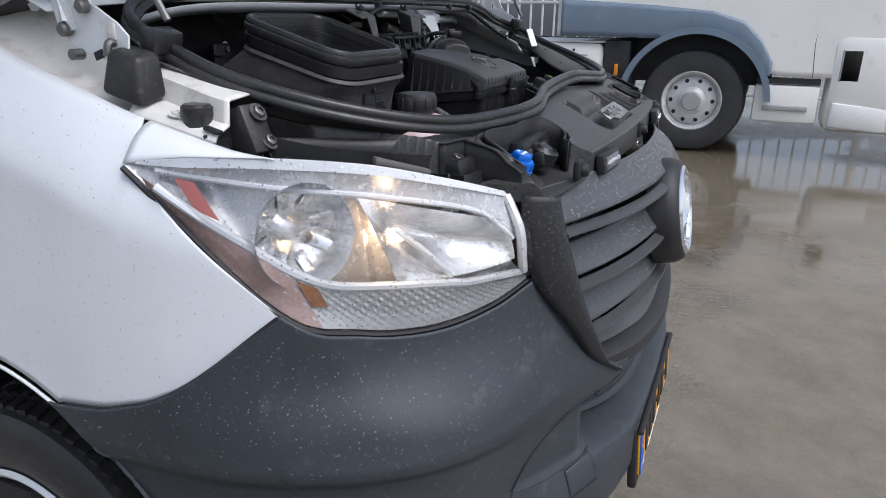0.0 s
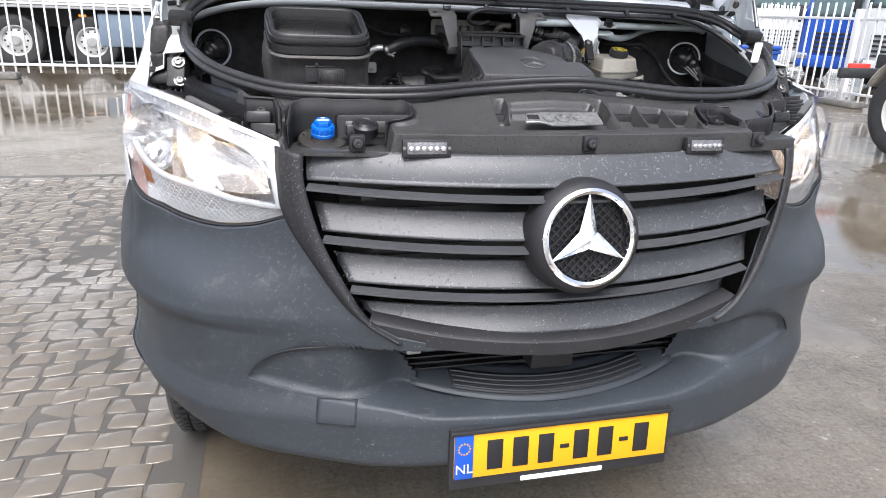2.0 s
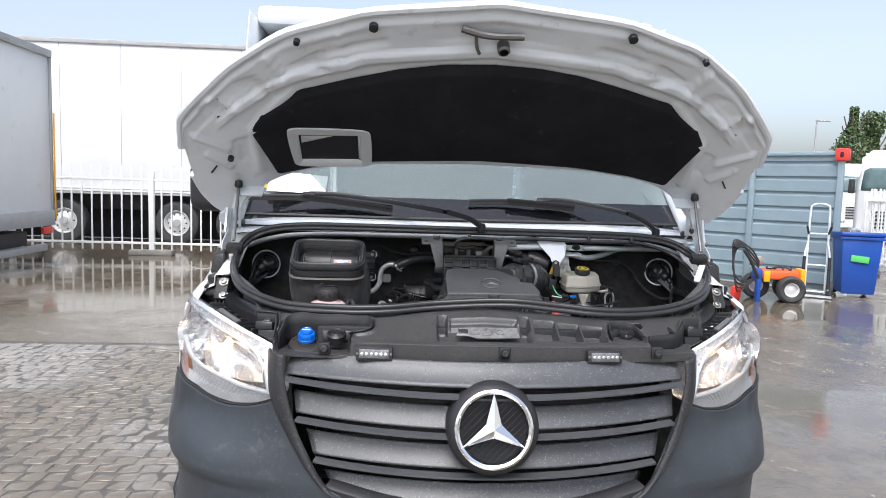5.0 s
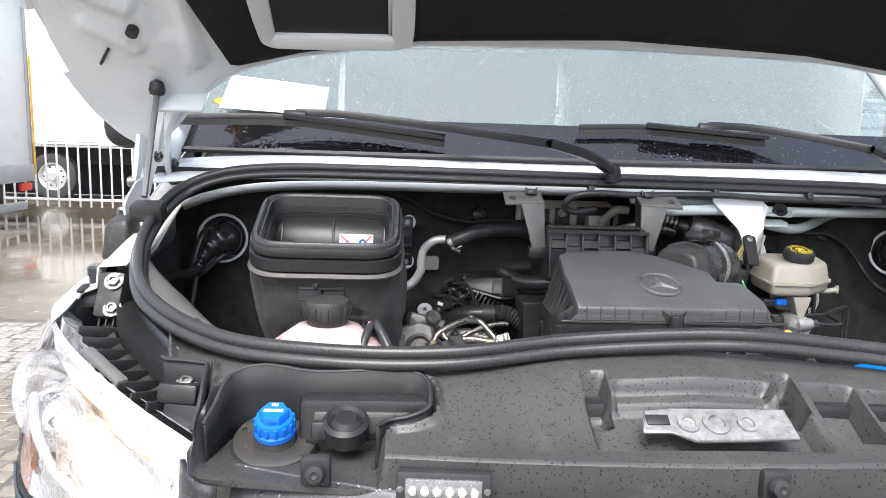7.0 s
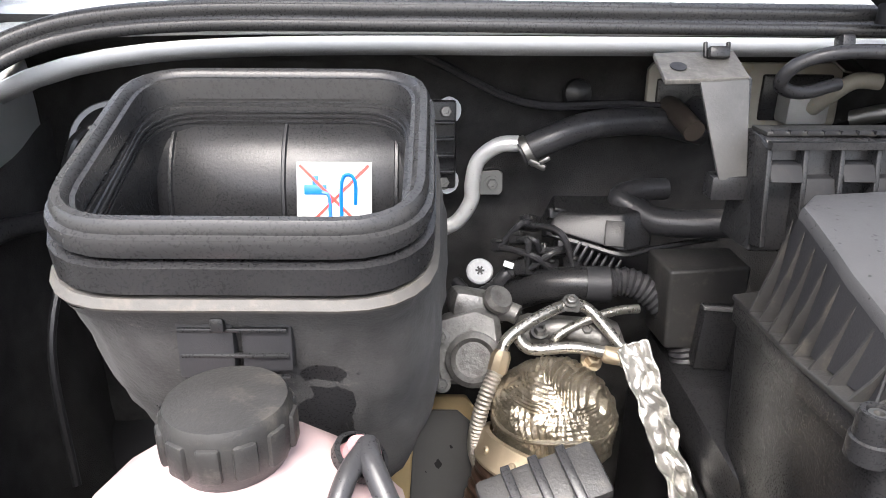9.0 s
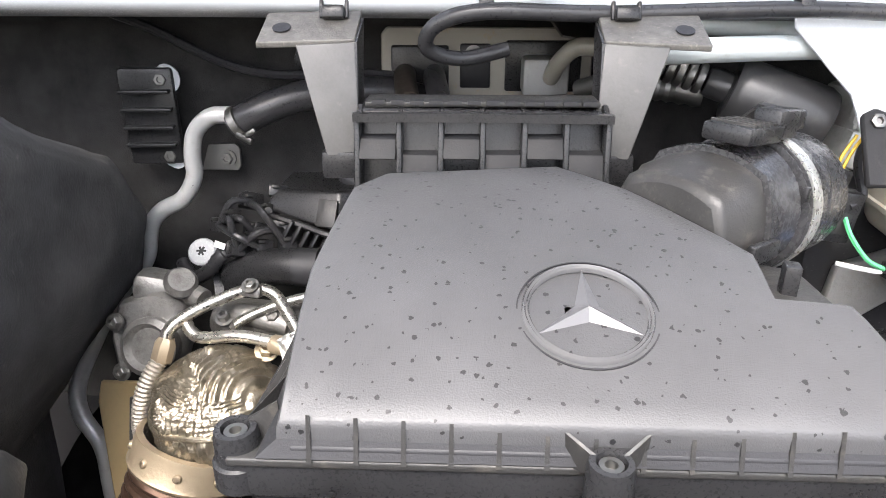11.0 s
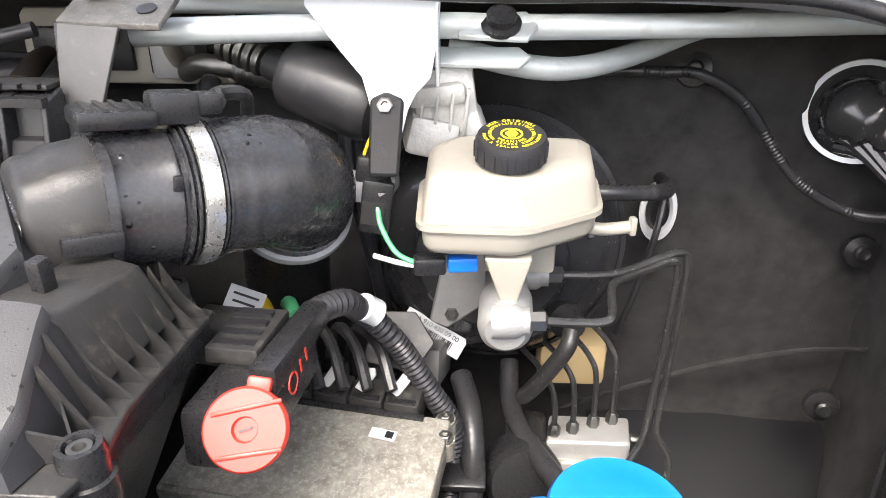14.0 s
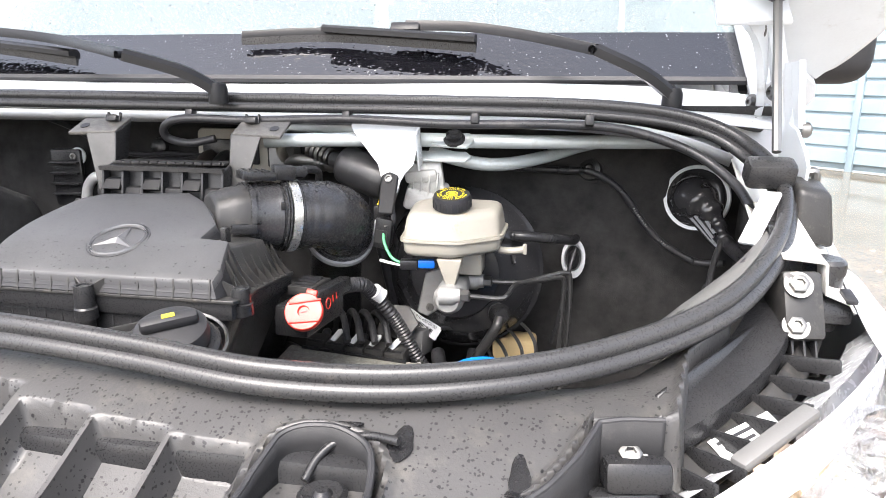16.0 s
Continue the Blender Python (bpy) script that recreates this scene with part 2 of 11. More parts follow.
def part(name, bm, material, parent=None, label="", smooth=40, thick=0.0, bevel=0.0):
    """One mesh object in world coordinates, under its parent."""
    me = bpy.data.meshes.new(name)
    bmesh.ops.recalc_face_normals(bm, faces=bm.faces)
    bm.to_mesh(me)
    bm.free()
    me.materials.append(material)
    if smooth:
        me.shade_smooth()
        me.set_sharp_from_angle(angle=radians(smooth))
    ob = new(name, me)
    if parent is not None:
        ob.parent = parent
        m = Matrix.Identity(4)
        up = parent
        while up is not None:
            m = up.matrix_basis @ m if up.parent is None else up.matrix_parent_inverse @ up.matrix_basis @ m
            up = up.parent
        ob.matrix_parent_inverse = m.inverted()
    if label:
        tagged(ob, label)
    if thick:
        s = ob.modifiers.new("thickness", 'SOLIDIFY')
        s.thickness, s.offset = thick, -1
    if bevel:
        b = ob.modifiers.new("edge", 'BEVEL')
        b.width, b.segments, b.limit_method, b.angle_limit = bevel, 2, 'ANGLE', radians(40)
    return ob


def joined(bm, other, m=None):
    if m is not None:
        other.transform(m)
    me = bpy.data.meshes.new("tmp")
    other.to_mesh(me)
    other.free()
    bm.from_mesh(me)
    bpy.data.meshes.remove(me)
    return bm


def box(c, s, rot=(0, 0, 0), bevel=0.0, bm=None, taper=1.0, seg=2):
    """A box of size s centred at c; taper shrinks the top."""
    b = bmesh.new()
    bmesh.ops.create_cube(b, size=1.0)
    for v in b.verts:
        k = taper if v.co.z > 0 else 1.0
        v.co = Vector((v.co.x * s[0] * k, v.co.y * s[1] * k, v.co.z * s[2]))
    if bevel:
        bmesh.ops.bevel(b, geom=b.edges[:], offset=bevel, segments=seg, affect='EDGES', profile=0.5)
    m = pose(*c, *rot)
    if bm is None:
        b.transform(m)
        return b
    return joined(bm, b, m)


def lathe(profile, m=None, seg=32, bm=None, a0=0.0, a1=360.0):
    """Turns a profile of (radius, height) round the z axis of m."""
    b = bmesh.new()
    full = abs(a1 - a0) > 359
    n = seg if full else seg + 1
    rings = []
    for r, z in profile:
        if r < 1e-6:
            rings.append([b.verts.new((0, 0, z))])
        else:
            rings.append([b.verts.new((r * math.cos(radians(a0 + (a1 - a0) * i / seg)), r * math.sin(radians(a0 + (a1 - a0) * i / seg)), z)) for i in range(n)])
    for a, c in zip(rings, rings[1:]):
        for i in range(seg):
            j = (i + 1) % n
            if len(a) == 1 and len(c) == 1:
                continue
            if len(a) == 1:
                b.faces.new((a[0], c[i], c[j]))
            elif len(c) == 1:
                b.faces.new((a[i], a[j], c[0]))
            else:
                b.faces.new((a[i], a[j], c[j], c[i]))
    if bm is None:
        if m is not None:
            b.transform(m)
        return b
    return joined(bm, b, m)


def spline(pts, n=8, closed=False):
    """Catmull-Rom points through pts."""
    p = [Vector(q) for q in pts]
    k = len(p)
    out = []
    for i in range(k if closed else k - 1):
        a = p[(i - 1) % k] if closed or i > 0 else p[0] * 2 - p[1]
        b, c = p[i], p[(i + 1) % k]
        d = p[(i + 2) % k] if closed or i + 2 < k else p[-1] * 2 - p[-2]
        for j in range(n):
            t = j / n
            out.append(0.5 * (2 * b + (c - a) * t + (2 * a - 5 * b + 4 * c - d) * t * t + (3 * b - a - 3 * c + d) * t ** 3))
    if not closed:
        out.append(p[-1])
    return out


def tube(pts, r, seg=8, n=6, closed=False, bm=None, profile=None, ribs=0.0, radius=None):
    """Sweeps a circle, or a profile of (side, up) pairs, along a smooth path. ribs: pitch of a corrugated hose."""
    path = spline(pts, n, closed) if n > 1 else [Vector(p) for p in pts]
    if ribs:
        fine, acc = [], [path[0]]
        for a, c in zip(path, path[1:]):
            steps = max(1, int((c - a).length / (ribs / 2)))
            acc += [a + (c - a) * (i + 1) / steps for i in range(steps)]
        path = acc
    b = bmesh.new()
    ring_pts = profile or [(math.cos(2 * math.pi * i / seg), math.sin(2 * math.pi * i / seg)) for i in range(seg)]
    k = len(path)
    rings, up = [], None
    for i, p in enumerate(path):
        t = (path[(i + 1) % k] - path[i - 1]) if closed or 0 < i < k - 1 else (path[1] - path[0] if i == 0 else path[-1] - path[-2])
        t.normalize()
        if profile:
            ref = Vector((0, 0, 1))
            side = t.cross(ref).normalized()
            up = side.cross(t).normalized()
        else:
            if up is None:
                up = Vector((0, 0, 1)) if abs(t.z) < 0.9 else Vector((1, 0, 0))
            up = (up - t * up.dot(t)).normalized()
            side = t.cross(up)
        rr = r if profile is None else 1.0
        if ribs:
            rr = r * (1.0 if i % 2 else 0.86)
        if radius:
            rr = radius(i / (k - 1))
        rings.append([b.verts.new(p + side * (x * rr) + up * (y * rr)) for x, y in ring_pts])
    m = len(ring_pts)
    for i in range(k if closed else k - 1):
        a, c = rings[i], rings[(i + 1) % k]
        for j in range(m):
            b.faces.new((a[j], a[(j + 1) % m], c[(j + 1) % m], c[j]))
    if not closed:
        b.faces.new(rings[0][::-1])
        b.faces.new(rings[-1])
    return b if bm is None else joined(bm, b)


def prism(poly, depth, m=None, bevel=0.0, bm=None):
    """A flat outline of (u, v) in the xy plane of m, thickened along its z."""
    b = bmesh.new()
    f = b.faces.new([b.verts.new((u, v, 0)) for u, v in poly])
    r = bmesh.ops.extrude_face_region(b, geom=[f])
    for v in r["geom"]:
        if isinstance(v, bmesh.types.BMVert):
            v.co.z += depth
    if bevel:
        bmesh.ops.bevel(b, geom=b.edges[:], offset=bevel, segments=1, affect='EDGES')
    if bm is None:
        if m is not None:
            b.transform(m)
        return b
    return joined(bm, b, m)


def grid(f, nu, nv, keep=None):
    """A sheet of points f(u, v), u and v from 0 to 1."""
    b = bmesh.new()
    vs = [[b.verts.new(f(i / nu, j / nv)) for j in range(nv + 1)] for i in range(nu + 1)]
    for i in range(nu):
        for j in range(nv):
            if keep is None or keep((i + 0.5) / nu, (j + 0.5) / nv):
                b.faces.new((vs[i][j], vs[i + 1][j], vs[i + 1][j + 1], vs[i][j + 1]))
    loose = [v for v in b.verts if not v.link_faces]
    bmesh.ops.delete(b, geom=loose, context='VERTS')
    return b


def frame_to(a, z_dir, x_hint=(1, 0, 0)):
    """A pose at a whose z axis points along z_dir."""
    z = Vector(z_dir).normalized()
    x = Vector(x_hint)
    x = (x - z * x.dot(z))
    if x.length < 1e-4:
        x = Vector((0, 1, 0)) - z * z.y
    x.normalize()
    y = z.cross(x)
    m = Matrix((x, y, z)).transposed().to_4x4()
    m.translation = Vector(a)
    return m


def lerp_table(table, x):
    if x <= table[0][0]:
        return table[0][1]
    for (a, p), (b, q) in zip(table, table[1:]):
        if x <= b:
            t = (x - a) / (b - a)
            return p + (q - p) * t
    return table[-1][1]


def smooth(a, b, x):
    t = min(1.0, max(0.0, (x - a) / (b - a)))
    return t * t * (3 - 2 * t)


def bolt(at, axis, r=0.011, h=0.008, bm=None):
    """A hex bolt with its washer."""
    m = frame_to(at, axis)
    b = lathe([(0, 0), (r * 1.45, 0), (r * 1.45, h * 0.25), (0, h * 0.25)], m, 20, bm)
    lathe([(r, h * 0.25), (r, h * 0.9), (r * 0.85, h), (r * 0.5, h), (r * 0.45, h * 0.6), (0, h * 0.6)], m, 6, b)
    return b


def lettering(text, size, m, depth=0.0004):
    """Words in the built-in font as a mesh on the xy plane of m, centred."""
    c = bpy.data.curves.new("letters", 'FONT')
    c.body, c.size, c.align_x, c.align_y, c.extrude = text, size, 'CENTER', 'CENTER', depth
    o = bpy.data.objects.new("letters", c)
    scene.collection.objects.link(o)
    me = bpy.data.meshes.new_from_object(o.evaluated_get(bpy.context.evaluated_depsgraph_get()))
    b = bmesh.new()
    b.from_mesh(me)
    b.transform(m)
    bpy.data.objects.remove(o)
    bpy.data.curves.remove(c)
    bpy.data.meshes.remove(me)
    return b


# ---- the van's shell ----
van = thing("van", "white panel van with open bonnet, dark grey bumper, wet with rain", "van", (0, 1.5, 0))
SIDES = (-1, 1)

PLAN = spline([(0, 0.0, 0), (0.25, 0.006, 0), (0.40, 0.03, 0), (0.53, 0.075, 0), (0.69, 0.135, 0), (0.80, 0.205, 0), (0.89, 0.31, 0), (0.95, 0.43, 0), (0.985, 0.56, 0), (1.0, 0.70, 0), (1.0, 0.82, 0)], 12)
BUMPER_TOP = [(0, 0.70), (0.25, 0.712), (0.38, 0.738), (0.45, 0.775), (0.50, 0.84), (0.545, 0.915), (0.585, 0.972), (0.66, 0.945), (0.75, 0.934), (0.84, 0.950), (0.915, 0.997), (0.95, 0.945), (0.975, 0.89), (0.99, 0.845), (1.0, 0.81)]


TOP_EDGE = [(0.591, 0.209, 1.112), (0.69, 0.262, 1.148), (0.793, 0.345, 1.182), (0.88, 0.46, 1.197), (0.925, 0.555, 1.196), (0.945, 0.632, 1.187)]
LOW_EDGE = [(0.588, 0.165, 0.973), (0.66, 0.205, 0.946), (0.75, 0.262, 0.935), (0.84, 0.335, 0.951), (0.918, 0.416, 0.999), (0.945, 0.632, 1.183)]
tops, lows = spline(TOP_EDGE, 8), spline(LOW_EDGE, 8)
low_y = [(p.x, p.y) for p in lows[:33]]
low_z = [(p.x, p.z) for p in lows[:33]]


def seam_z(y):
    """Joint between bumper and fender."""
    return lerp_table([(0.41, 0.997), (0.47, 0.945), (0.52, 0.90), (0.57, 0.865), (0.62, 0.84), (0.70, 0.815), (0.80, 0.80)], y)


def plan_x(y):
    return lerp_table([(p.y, p.x) for p in PLAN], y)


def bumper_point(s, v):
    """s from -1 to 1 across the nose, v from the lower lip to the upper edge."""
    a = abs(s) * (len(PLAN) - 1)
    i = min(int(a), len(PLAN) - 2)
    p = PLAN[i].lerp(PLAN[i + 1], a - i)
    t = (PLAN[i + 1] - PLAN[i]).normalized()
    inward = Vector((-t.y, t.x, 0))
    x, y = p.x, p.y
    side = smooth(0.60, 0.80, y)
    top = lerp_table(BUMPER_TOP, x) if y < 0.41 else seam_z(y)
    low = lerp_table([(0, 0.375), (0.45, 0.370), (0.64, 0.378), (0.8, 0.385), (0.9, 0.375), (1.0, 0.36)], x)
    z = low + (top - low) * v
    o = 0.10 * (1 - smooth(low, low + 0.09, z)) ** 2 + 0.06 * smooth(0.70, 0.95, x) * (1 - smooth(low, low + 0.20, z)) ** 2
    corner = smooth(0.52, 0.86, x)
    o += corner * lerp_table([(0.40, 0.026), (0.53, 0.007), (0.585, 0.020), (0.61, 0.021), (0.66, 0.019), (0.722, 0.015), (0.742, 0.002), (0.76, 0.0)], z) + (1 - corner) * 0.018 * smooth(0.53, 0.595, z)
    o += max(0.0, z - 0.76) * (0.23 - 0.17 * smooth(0.33, 0.45, y))
    o -= 0.011 * smooth(0.72, 0.90, x) * smooth(0.70, 0.76, z) * (1 - smooth(0.80, 0.92, z)) * (1 - smooth(0.48, 0.66, y))
    # pockets beside the intake, sloping back into the intake itself
    e = math.hypot(max(0.0, x - 0.505) / 0.185, max(0.0, z - 0.600) / 0.106)
    foot_z = lerp_table([(0, 0.548), (0.30, 0.560), (0.40, 0.578), (0.534, 0.586), (0.68, 0.612)], x)
    pocket = (1 - smooth(0.94, 1.0, e)) * smooth(foot_z - 0.010, foot_z + 0.012, z)
    o += pocket * (0.012 + 0.085 * (1 - smooth(0.37, 0.50, x)))
    reach = 0.472 ** 2 - (z - 0.375) ** 2
    q = Vector((x, y, 0)) + inward * o
    w = smooth(0.56, 0.60, x) * (1 - smooth(0.945, 0.975, x)) * smooth(0.72, 1.0, v)
    if w > 0:
        lx = 0.588 + 0.33 * min(1.0, max(0.0, (x - 0.60) / 0.345))
        goal = Vector((lx + 0.004, lerp_table(low_y, lx) - 0.005, 0))
        q = q.lerp(goal, w)
        z += (lerp_table(low_z, lx) - 0.005 - top) * w
    q.y = min(q.y, 1.02 - math.sqrt(max(0.0, reach)))
    return Vector((math.copysign(q.x, s) if x > 1e-6 else 0.0, q.y, z))


def mouth_open(u, v):
    p = bumper_point(u * 2 - 1, v)
    x, z = abs(p.x), p.z
    side = 0.300 + 0.077 * min(1.0, max(0.0, (z - 0.570) / 0.12))
    return not (x < side and 0.557 + 0.14 * x * x < z < min(0.706 - 0.08 * x * x, lerp_table(BUMPER_TOP, x) - 0.014))


bumper = part("bumper", grid(lambda u, v: bumper_point(u * 2 - 1, v), 260, 110, mouth_open), PLASTIC, van, "dark grey textured plastic front bumper", 60, 0.004)

# tow eye cover, and the thin lines under the fog pockets
def on_bumper(x, z, out=0.0):
    """The bumper's surface at x and height z, moved out a little."""
    best = min((abs(bumper_point(q / 300, 0.4).x - abs(x)), q / 300) for q in range(0, 260))[1]
    lo, hi = 0.0, 1.0
    for _ in range(18):
        mid = (lo + hi) / 2
        if bumper_point(best, mid).z < z:
            lo = mid
        else:
            hi = mid
    p = bumper_point(best, lo)
    return Vector((math.copysign(p.x, x), p.y - out, z))


part("tow_eye_cover", grid(lambda u, v: on_bumper(-0.535 + 0.072 * u, 0.528 + 0.054 * v, 0.0016), 10, 10), PLASTIC, bumper, "square tow eye cover", 40, 0.003)
edge = [on_bumper(-0.535 + 0.072 * u, 0.528 + 0.054 * v, 0.0012) for u, v in ((0, 0), (0.5, 0), (1, 0), (1, 0.5), (1, 1), (0.5, 1), (0, 1), (0, 0.5))]
part("cover_joint", tube(edge, 0.0014, 6, 1, closed=True), INK, bumper)
for sx in SIDES:
    part("pocket_edge", tube([on_bumper(sx * x, z, 0.0) for x, z in ((0.45, 0.580), (0.53, 0.584), (0.58, 0.590), (0.64, 0.602), (0.68, 0.613))], 0.0025, 6, 4), PLASTIC, bumper)

# radiator and crash beam behind the mouth and the grille
b = box((0, 0.235, 0.86), (0.96, 0.03, 0.62), bevel=0.01)
radiator = part("radiator", b, BLACK, van, "black radiator core behind the grille")
for i in range(26):
    part("fin", box((0, 0.217, 0.57 + i * 0.022), (0.94, 0.008, 0.004)), BLACK, radiator)
b = box((-0.008, 0.11, 0.658), (0.107, 0.06, 0.095), bevel=0.008, taper=0.92)
box((-0.22, 0.18, 0.655), (0.30, 0.02, 0.03), bevel=0.006, bm=b)
box((0.22, 0.18, 0.655), (0.30, 0.02, 0.03), bevel=0.006, bm=b)
part("air_guide", b, TRIM, van, "black air guide inside the lower intake")
for z in (0.586, 0.601, 0.616, 0.631, 0.646, 0.661, 0.676, 0.691):
    part("condenser_bar", box((0, 0.150, z), (0.76, 0.012, 0.005), bevel=0.0015), GREY_CAP if z > 0.66 else BLACK, radiator, "grey condenser bar")
for x, z in ((-0.325, 0.690), (-0.325, 0.660), (0.335, 0.675)):
    part("condenser_cap", box((x, 0.132, z), (0.034, 0.025, 0.014), bevel=0.004), GREY_CAP, radiator, "pale condenser end")
for x in (-0.20, 0.155):
    part("condenser_clip", box((x, 0.138, 0.668), (0.006, 0.012, 0.06), (0, 6, 0), 0.002), BLACK, radiator)
b = grid(lambda u, v: Vector((-0.33 + 0.66 * u, 0.040 + 0.105 * v + 0.30 * (u - 0.5) ** 2, 0.552 + 0.040 * v + 0.12 * (u - 0.5) ** 2)), 30, 6)
part("intake_floor", b, PLASTIC, van, "sloping grey plastic floor of the intake", 60, 0.004)
grate = part("intake_grate", grid(lambda u, v: Vector((-0.24 + 0.48 * u, 0.056 + 0.055 * v + 0.30 * ((u - 0.5) * 0.72) ** 2, 0.562 + 0.021 * v + 0.12 * ((u - 0.5) * 0.72) ** 2)), 30, 4), TRIM, van, "black grate in the intake floor", 40, 0.004)
for k in range(4):
    part("grate_bar", tube([(-0.235 + 0.47 * u, 0.060 + 0.013 * k + 0.30 * ((u - 0.5) * 0.70) ** 2, 0.5675 + 0.005 * k + 0.12 * ((u - 0.5) * 0.70) ** 2) for u in (0, 0.2, 0.4, 0.6, 0.8, 1.0)], 0.0022, 6, 4), PLASTIC, grate)
# Dark line drawn for the shade along each fog pocket's upper edge.
for sx in SIDES:
    part("pocket_groove", tube([on_bumper(sx * x, z, 0.0006) for x, z in ((0.682, 0.622), (0.664, 0.648), (0.640, 0.668), (0.605, 0.686), (0.565, 0.697), (0.52, 0.702), (0.46, 0.703))], 0.0018, 6, 4), INK, bumper)


def lamp_point(u, v, sx, deep=0.0, bulge=0.03):
    a = u * (len(tops) - 1)
    i = min(int(a), len(tops) - 2)
    t = tops[i].lerp(tops[i + 1], a - i)
    l = lows[i].lerp(lows[i + 1], a - i)
    p = l.lerp(t, v)
    out = Vector((0.62, -0.78, 0.12)).normalized()
    p = p + out * (bulge * math.sin(math.pi * v) * (1 - u * 0.6) - deep * min(1.0, (1 - u) * 4) * min(1.0, 6 * v + 0.25) * min(1.0, 6 * (1 - v) + 0.25))
    return Vector((sx * p.x, p.y, p.z))


def on_lamp(pts, sx, deep):
    return [lamp_point(u, v, sx, deep) for u, v in pts]


LOWER = [(0.0, 0.08), (0.04, 0.10), (0.25, 0.233), (0.31, 0.267), (0.513, 0.30), (0.612, 0.283), (0.688, 0.35), (0.75, 0.45), (0.825, 0.53), (0.90, 0.55), (1.0, 0.55)]
UPPER = [(0.05, 0.50), (0.075, 0.60), (0.162, 0.77), (0.388, 0.81), (0.50, 0.82), (0.625, 0.835), (0.738, 0.867), (0.90, 0.88)]
for sx in SIDES:
    lamp = part("headlight", grid(lambda u, v: lamp_point(u, v, sx, 0.055, 0.0), 40, 18), LAMP_BACK, van, "lit headlight with clear wet lens", 60)
    lens = part("lens", grid(lambda u, v: lamp_point(u, v, sx), 40, 18), LENS, lamp, "clear lens beaded with rain", 60)
    lens.visible_shadow = False
    part("upper_cover", grid(lambda u, v: lamp_point(0.0 + 0.96 * u, 0.94 + 0.06 * v, sx, 0.005), 30, 3), LAMP_WHITE, lamp, "white strip along the top")
    part("upper_plate", grid(lambda u, v: lamp_point(0.02 + 0.90 * u, lerp_table(UPPER, 0.02 + 0.90 * u) * (1 - v) + 0.94 * v, sx, 0.022 - 0.012 * v), 36, 4), LAMP_BACK, lamp, "silver upper plate", 60)
    part("light_guide", tube(on_lamp(UPPER, sx, 0.02), 0.0045, 8, 5), LAMP_WHITE, lamp, "thin white upper line")
    part("light_guide", tube(on_lamp([(0.94, 0.52), (0.875, 0.535), (0.825, 0.517), (0.75, 0.45), (0.688, 0.35), (0.612, 0.283), (0.513, 0.285), (0.312, 0.262), (0.25, 0.233), (0.038, 0.12)], sx, 0.014), 0.0068, 8, 5), LAMP_WHITE, lamp, "white curved light guide")
    part("light_guide", tube(on_lamp([(0.40, 0.62), (0.35, 0.483), (0.30, 0.30)], sx, 0.02), 0.005, 8, 5), LAMP_WHITE, lamp)
    part("light_guide", tube(on_lamp([(0.012, 0.95), (0.02, 0.6), (0.03, 0.12)], sx, 0.01), 0.008, 8, 5), LAMP_WHITE, lamp)
    # ribbed lower lamp, dull side marker, red tip
    part("turn_lamp", grid(lambda u, v: lamp_point(0.02 + 0.70 * u, 0.015 + (lerp_table(LOWER, 0.02 + 0.70 * u) - 0.03) * v, sx, 0.010 + 0.004 * ((int(u * 48) + int(v * 8)) % 2)), 96, 16), LAMP_GREY, lamp, "clear ribbed lower lamp")
    part("side_marker", grid(lambda u, v: lamp_point(0.70 + 0.27 * u, 0.02 + (lerp_table(LOWER, 0.70 + 0.27 * u) - 0.05) * v, sx, 0.010), 20, 8), LAMP_AMBER, lamp, "dull reddish side marker")
    part("tip_reflector", grid(lambda u, v: lamp_point(0.80 + 0.055 * u, 0.60 + 0.25 * v, sx, 0.010), 8, 6), LAMP_RED, lamp, "red reflector at the tip")
    # outer bowl, divider, lit inner chamber
    c = lamp_point(0.60, 0.57, sx, 0.016)
    m = frame_to(c, (sx * 0.45, -0.88, 0.08))
    bowl = part("bowl", lathe([(0.074, 0.004), (0.070, -0.010), (0.062, -0.026), (0.047, -0.040), (0.026, -0.049), (0.014, -0.051), (0.012, -0.03), (0.0, -0.028)], m, 40), REFLECTOR, lamp, "round silver reflector bowl")
    for a in range(0, 360, 45):
        part("facet", joined(bmesh.new(), box((0.046, 0, -0.036), (0.034, 0.018, 0.004), (0, -34, 0), 0.002), m @ pose(0, 0, 0, 0, 0, a + 12)), REFLECTOR, bowl)
    part("bulb_shield", lathe([(0.0, 0.004), (0.010, 0.002), (0.012, -0.006), (0.012, -0.03)], m, 20), CHROME, bowl)
    part("corner_lamp", grid(lambda u, v: lamp_point(0.650 + 0.045 * u, 0.15 + (lerp_table(LOWER, 0.650 + 0.045 * u) - 0.20) * v, sx, 0.008), 8, 8), AMBER_LAMP, lamp, "amber corner piece")
    part("chamber", grid(lambda u, v: lamp_point(0.06 + 0.39 * u, 0.30 + (0.50 - 0.1 * (1 - u)) * v, sx, 0.016 + 0.040 * math.sin(math.pi * u) * math.sin(math.pi * v)), 20, 14), REFLECTOR, lamp, "silver chamber of the lit lamp", 60)
    part("divider", grid(lambda u, v: lamp_point(0.455 + 0.06 * (1 - v) - 0.03 * u, 0.30 + 0.5 * v, sx, 0.010 + 0.03 * u), 4, 10), REFLECTOR, lamp)
    bp = lamp_point(0.40, 0.58, sx, 0.030)
    part("bulb", lathe([(0, 0.012), (0.007, 0.010), (0.010, 0.0), (0.009, -0.015), (0.0, -0.018)], frame_to(bp, (sx * 0.3, -0.95, 0.05)), 16), BULB, lamp, "glowing bulb")
